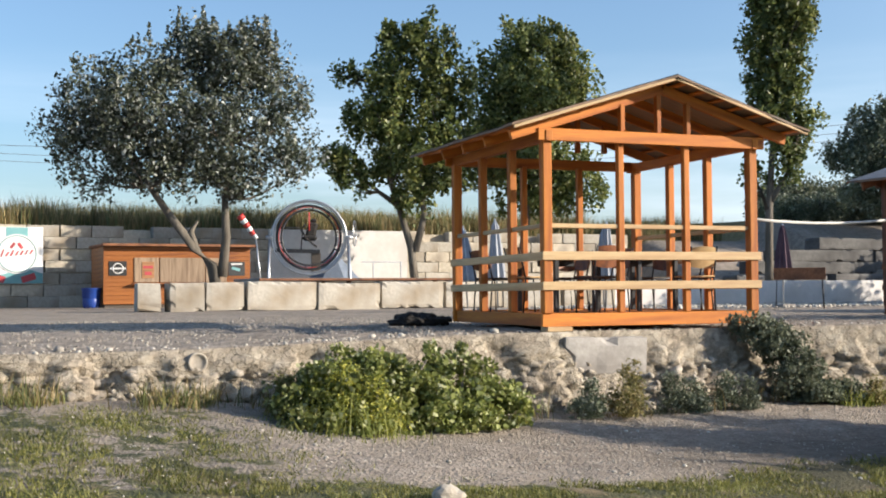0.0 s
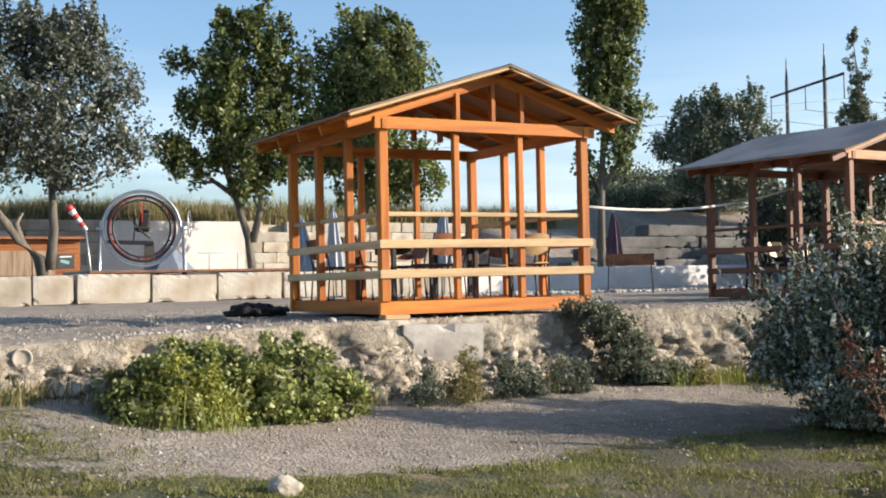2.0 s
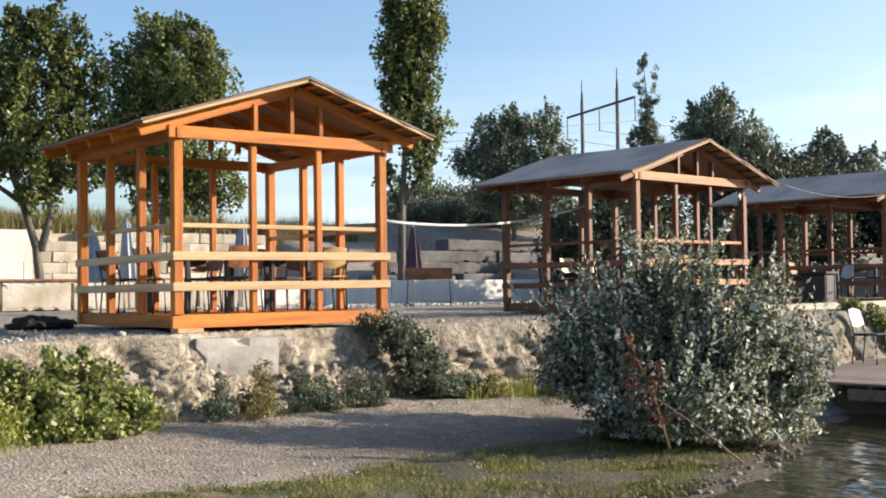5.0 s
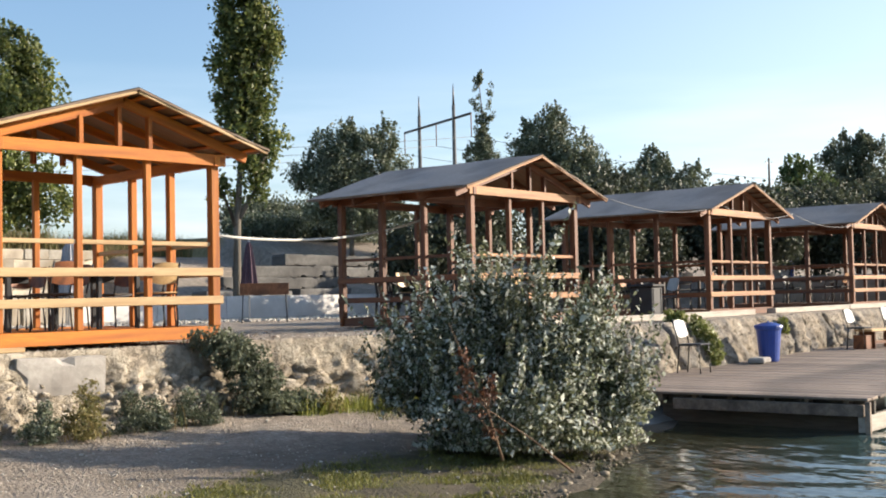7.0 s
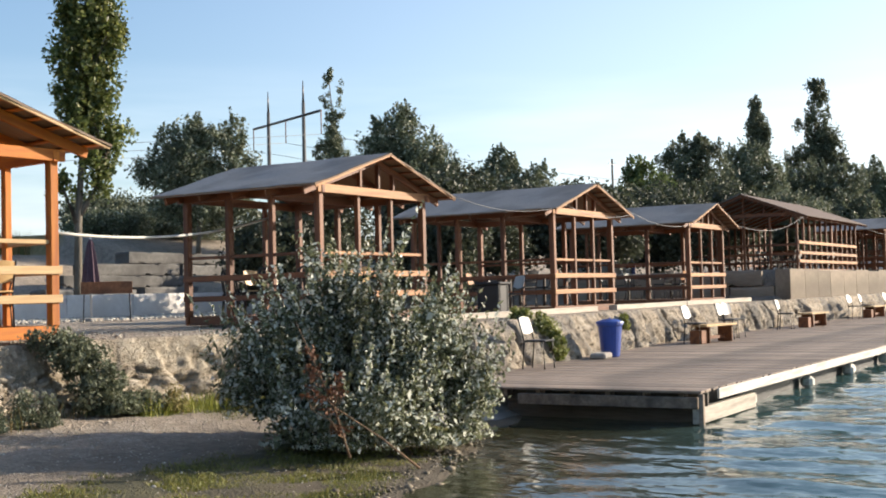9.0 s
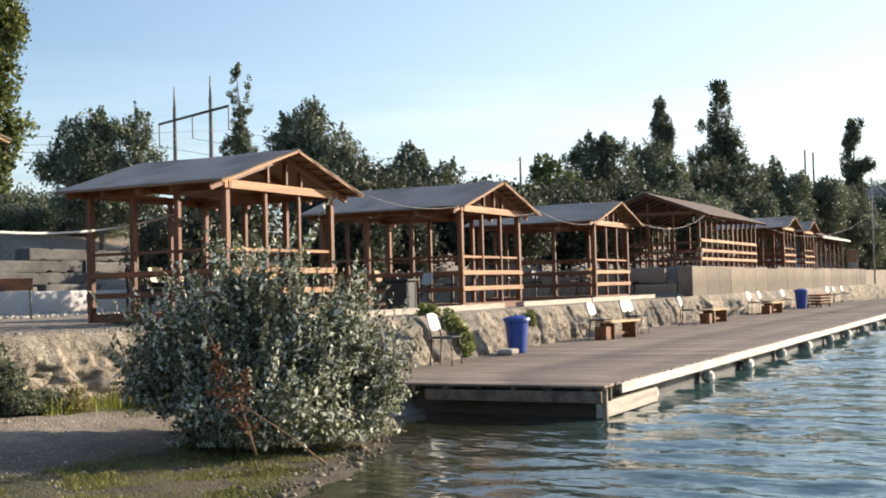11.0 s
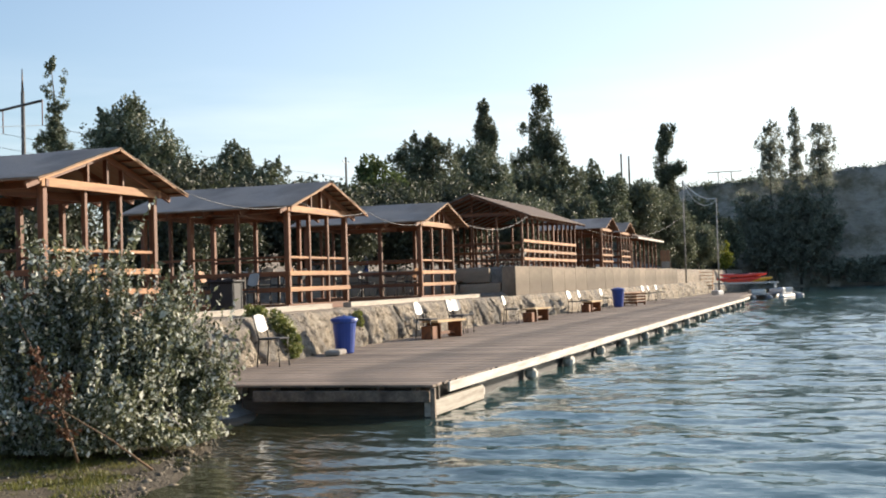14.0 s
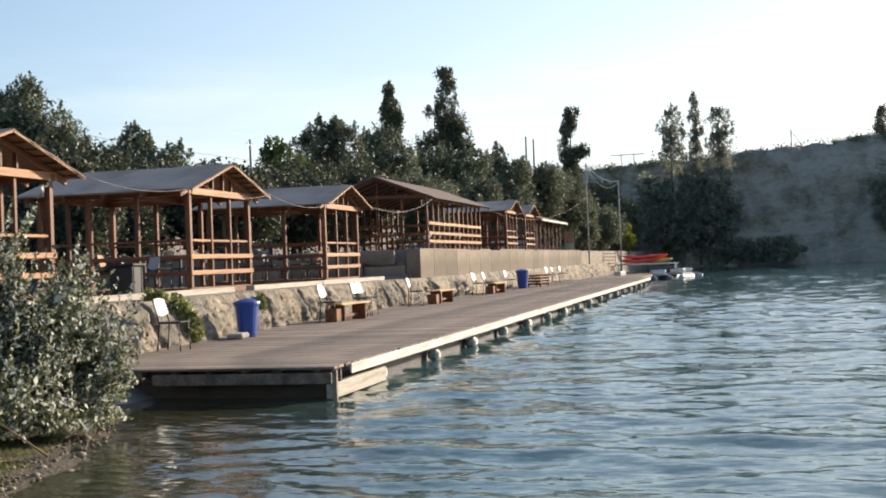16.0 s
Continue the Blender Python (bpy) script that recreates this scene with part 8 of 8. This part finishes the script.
single("yellow_weeds", blades_mesh("yellow_weeds", lie(x, y), rng.uniform(0.08, 0.48, len(x)) * np.exp(-((x - 4.0) / 0.6) ** 2), 0.009, blade_yellow, rng, 0.8),
       "tall yellow-green weeds before the bush", "weeds", kind="stuff")
x, y = scatter(9000, 0, 14, 10.2, 11.6, lambda a, b: np.clip(0.6 - np.abs(b - foot_y(a) + 0.12) * 2.2, 0, 1))
k = patchy(x, y, 1.1, 3.3) > 0.02
x, y = x[k], y[k]
single("foot_weeds", blades_mesh("foot_weeds", lie(x, y), rng.uniform(0.08, 0.38, len(x)), 0.012, blade_dry, rng, 0.5),
       "dry weeds along the foot of the bank", "weeds", kind="stuff")

x, y = scatter(7000, 10.6, 13.0, 10.0, 11.4, lambda a, b: np.clip(1.0 - np.abs(b - foot_y(a) + 0.22) * 3.0, 0, 1))
single("foot_grass", blades_mesh("foot_grass", lie(x, y), rng.uniform(0.05, 0.24, len(x)), 0.01, blade_yellow, rng, 0.7),
       "yellow-green grass along the sunny foot of the bank", "grass", kind="stuff")

for k, (mt, n, hi) in enumerate(((blade_dry, 5200, 0.30), (blade_green, 4200, 0.22))):
    x, y = scatter(n, -2.0, 3.5, 10.4, 11.8, lambda a, b: np.clip(1.0 - np.abs(b - foot_y(a) + 0.18) * 2.4, 0, 1))
    sel = patchy(x, y, 1.3, 8.0) > -0.05
    x, y = x[sel], y[sel]
    single("bank_weeds", blades_mesh("bank_weeds", lie(x, y), rng.uniform(0.06, hi, len(x)), 0.012, mt, rng, 0.9),
           "dry tangled weeds at the foot of the bank" if k == 0 else "green tangled weeds at the foot of the bank", "weeds", kind="stuff")

STONE_SHAPES = [boulder(k + 20.0, (1, 0.8, 0.6), 0.35, 1) for k in range(6)]


def stones(name, label, xs, ys, sizes, material):
    n = len(STONE_SHAPES[0][0])
    tri = np.array(STONE_SHAPES[0][1])
    vs = np.empty((len(xs), n, 3))
    shapes = np.array([[tuple(p) for p in s[0]] for s in STONE_SHAPES])
    z = ground_z(xs, ys)
    a = rng.uniform(0, 2 * np.pi, len(xs))
    pick = shapes[rng.integers(0, 6, len(xs))]
    vs[:, :, 0] = (pick[:, :, 0] * np.cos(a)[:, None] - pick[:, :, 1] * np.sin(a)[:, None]) * sizes[:, None] + xs[:, None]
    vs[:, :, 1] = (pick[:, :, 0] * np.sin(a)[:, None] + pick[:, :, 1] * np.cos(a)[:, None]) * sizes[:, None] + ys[:, None]
    vs[:, :, 2] = pick[:, :, 2] * sizes[:, None] + (z + sizes * 0.2)[:, None]
    t = (np.arange(len(xs))[:, None, None] * n + tri[None]).reshape(-1, 3)
    single(name, tri_mesh(name, vs.reshape(-1, 3), t, material), label, "stones", kind="stuff")


x, y = scatter(9000, -1, 13, 6, 11.4, lambda a, b: np.where((b < foot_y(a)) & (b > shore_y(a) + 0.1), 0.9 - 0.6 * turf_amount(a, b), 0))
stones("path_gravel", "small limestone gravel on the path", x, y, rng.uniform(0.004, 0.013, len(x)) * (1 + 1.2 * (rng.random(len(x)) < 0.02)), rubble)
x, y = scatter(6000, -1, 16, 12.1, 19, lambda a, b: np.where(b > edge_y(a), 1.0, 0))
stones("terrace_gravel", "small limestone gravel on the terrace", x, y, rng.uniform(0.005, 0.014, len(x)), rubble)
x, y = scatter(5200, -3, 14, 12.3, 22, lambda a, b: np.where(b > edge_y(a) + 0.2, 1.0, 0))
stones("coarse_gravel", "coarse broken limestone on the terrace", x, y, rng.uniform(0.008, 0.024, len(x)), rubble_dull)
x = rng.uniform(-1, 14, 420)
y = edge_y(x) + np.abs(rng.normal(0, 0.4, 420)) + 0.42
stones("edge_rubble", "broken limestone along the crumbling edge", x, y, rng.uniform(0.008, 0.032, 420) * (1 + 1.2 * (rng.random(420) < 0.08)), rubble)
x = rng.uniform(7.4, 12.2, 300)
y = shore_y(x) + rng.normal(0.22, 0.2, 300)
stones("shore_stones", "brown stones at the waterline", x, y, rng.uniform(0.008, 0.03, 300) * (1 + 1.2 * (rng.random(300) < 0.06)), rubble_brown)
x, y = scatter(2500, 17, 40, 24, 30.5, lambda a, b: a * 0 + 1)
stones("yard_gravel", "coarse pale gravel before the low wall", x, y, rng.uniform(0.03, 0.08, len(x)), rubble)

# stones standing out of the crumbling face, in gaps and shadow
FACE_STONES = [tri_mesh("stone", np.array([tuple(p) for p in boulder(k + 40.0, (1.0, 0.6, 0.7), 0.8, 1)[0]]), np.array(boulder(k + 40.0, (1.0, 0.6, 0.7), 0.8, 1)[1]), stone_face) for k in range(8)]
fr = random.Random(8)
made = 0
while made < 300:
    fx, fs_ = fr.uniform(-0.5, 11.5), fr.uniform(0.12, 0.7)
    if noise.noise(Vector((fx * 1.1, fs_ * 1.5, 6.0))) + 0.25 * (1 - fs_) < fr.uniform(-0.25, 0.25):
        continue
    px_, py_, pz_ = west_point(fx, fs_)
    size = fr.uniform(0.025, 0.065) * (1.8 if fr.random() < 0.12 else 1.0)
    part("stone", fr.choice(FACE_STONES), west_wall, pose(px_, py_ + size * 0.05, pz_, fr.uniform(-25, 25), fr.uniform(-30, 30), fr.uniform(-30, 30)) @ Matrix.Scale(size, 4))
    made += 1
facing = west_point(7.75, 0.7)
part("concrete_facing", block_mesh(1.15, 0.16, 0.46, 5, concrete, 0.02), west_wall, pose(7.75, facing[1] - 0.03, 0.93, 4, 1.0, -2), "smooth pale concrete facing with a clean upright end")
v, f = lathe([(0.1, -0.12), (0.1, 0.03), (0.085, 0.035), (0.075, 0.012), (0.01, 0.012)], 24)
pipe_at = min((west_point(2.88, q / 60) for q in range(20, 60)), key=lambda p: abs(p[2] - 1.0))
part("drain_pipe", mesh_of("drain_pipe", v, f, stone_face, True), west_wall, pose(2.88, pipe_at[1] - 0.03, 1.0, 90, 0, 0), "pale blocked mouth of a drain pipe")
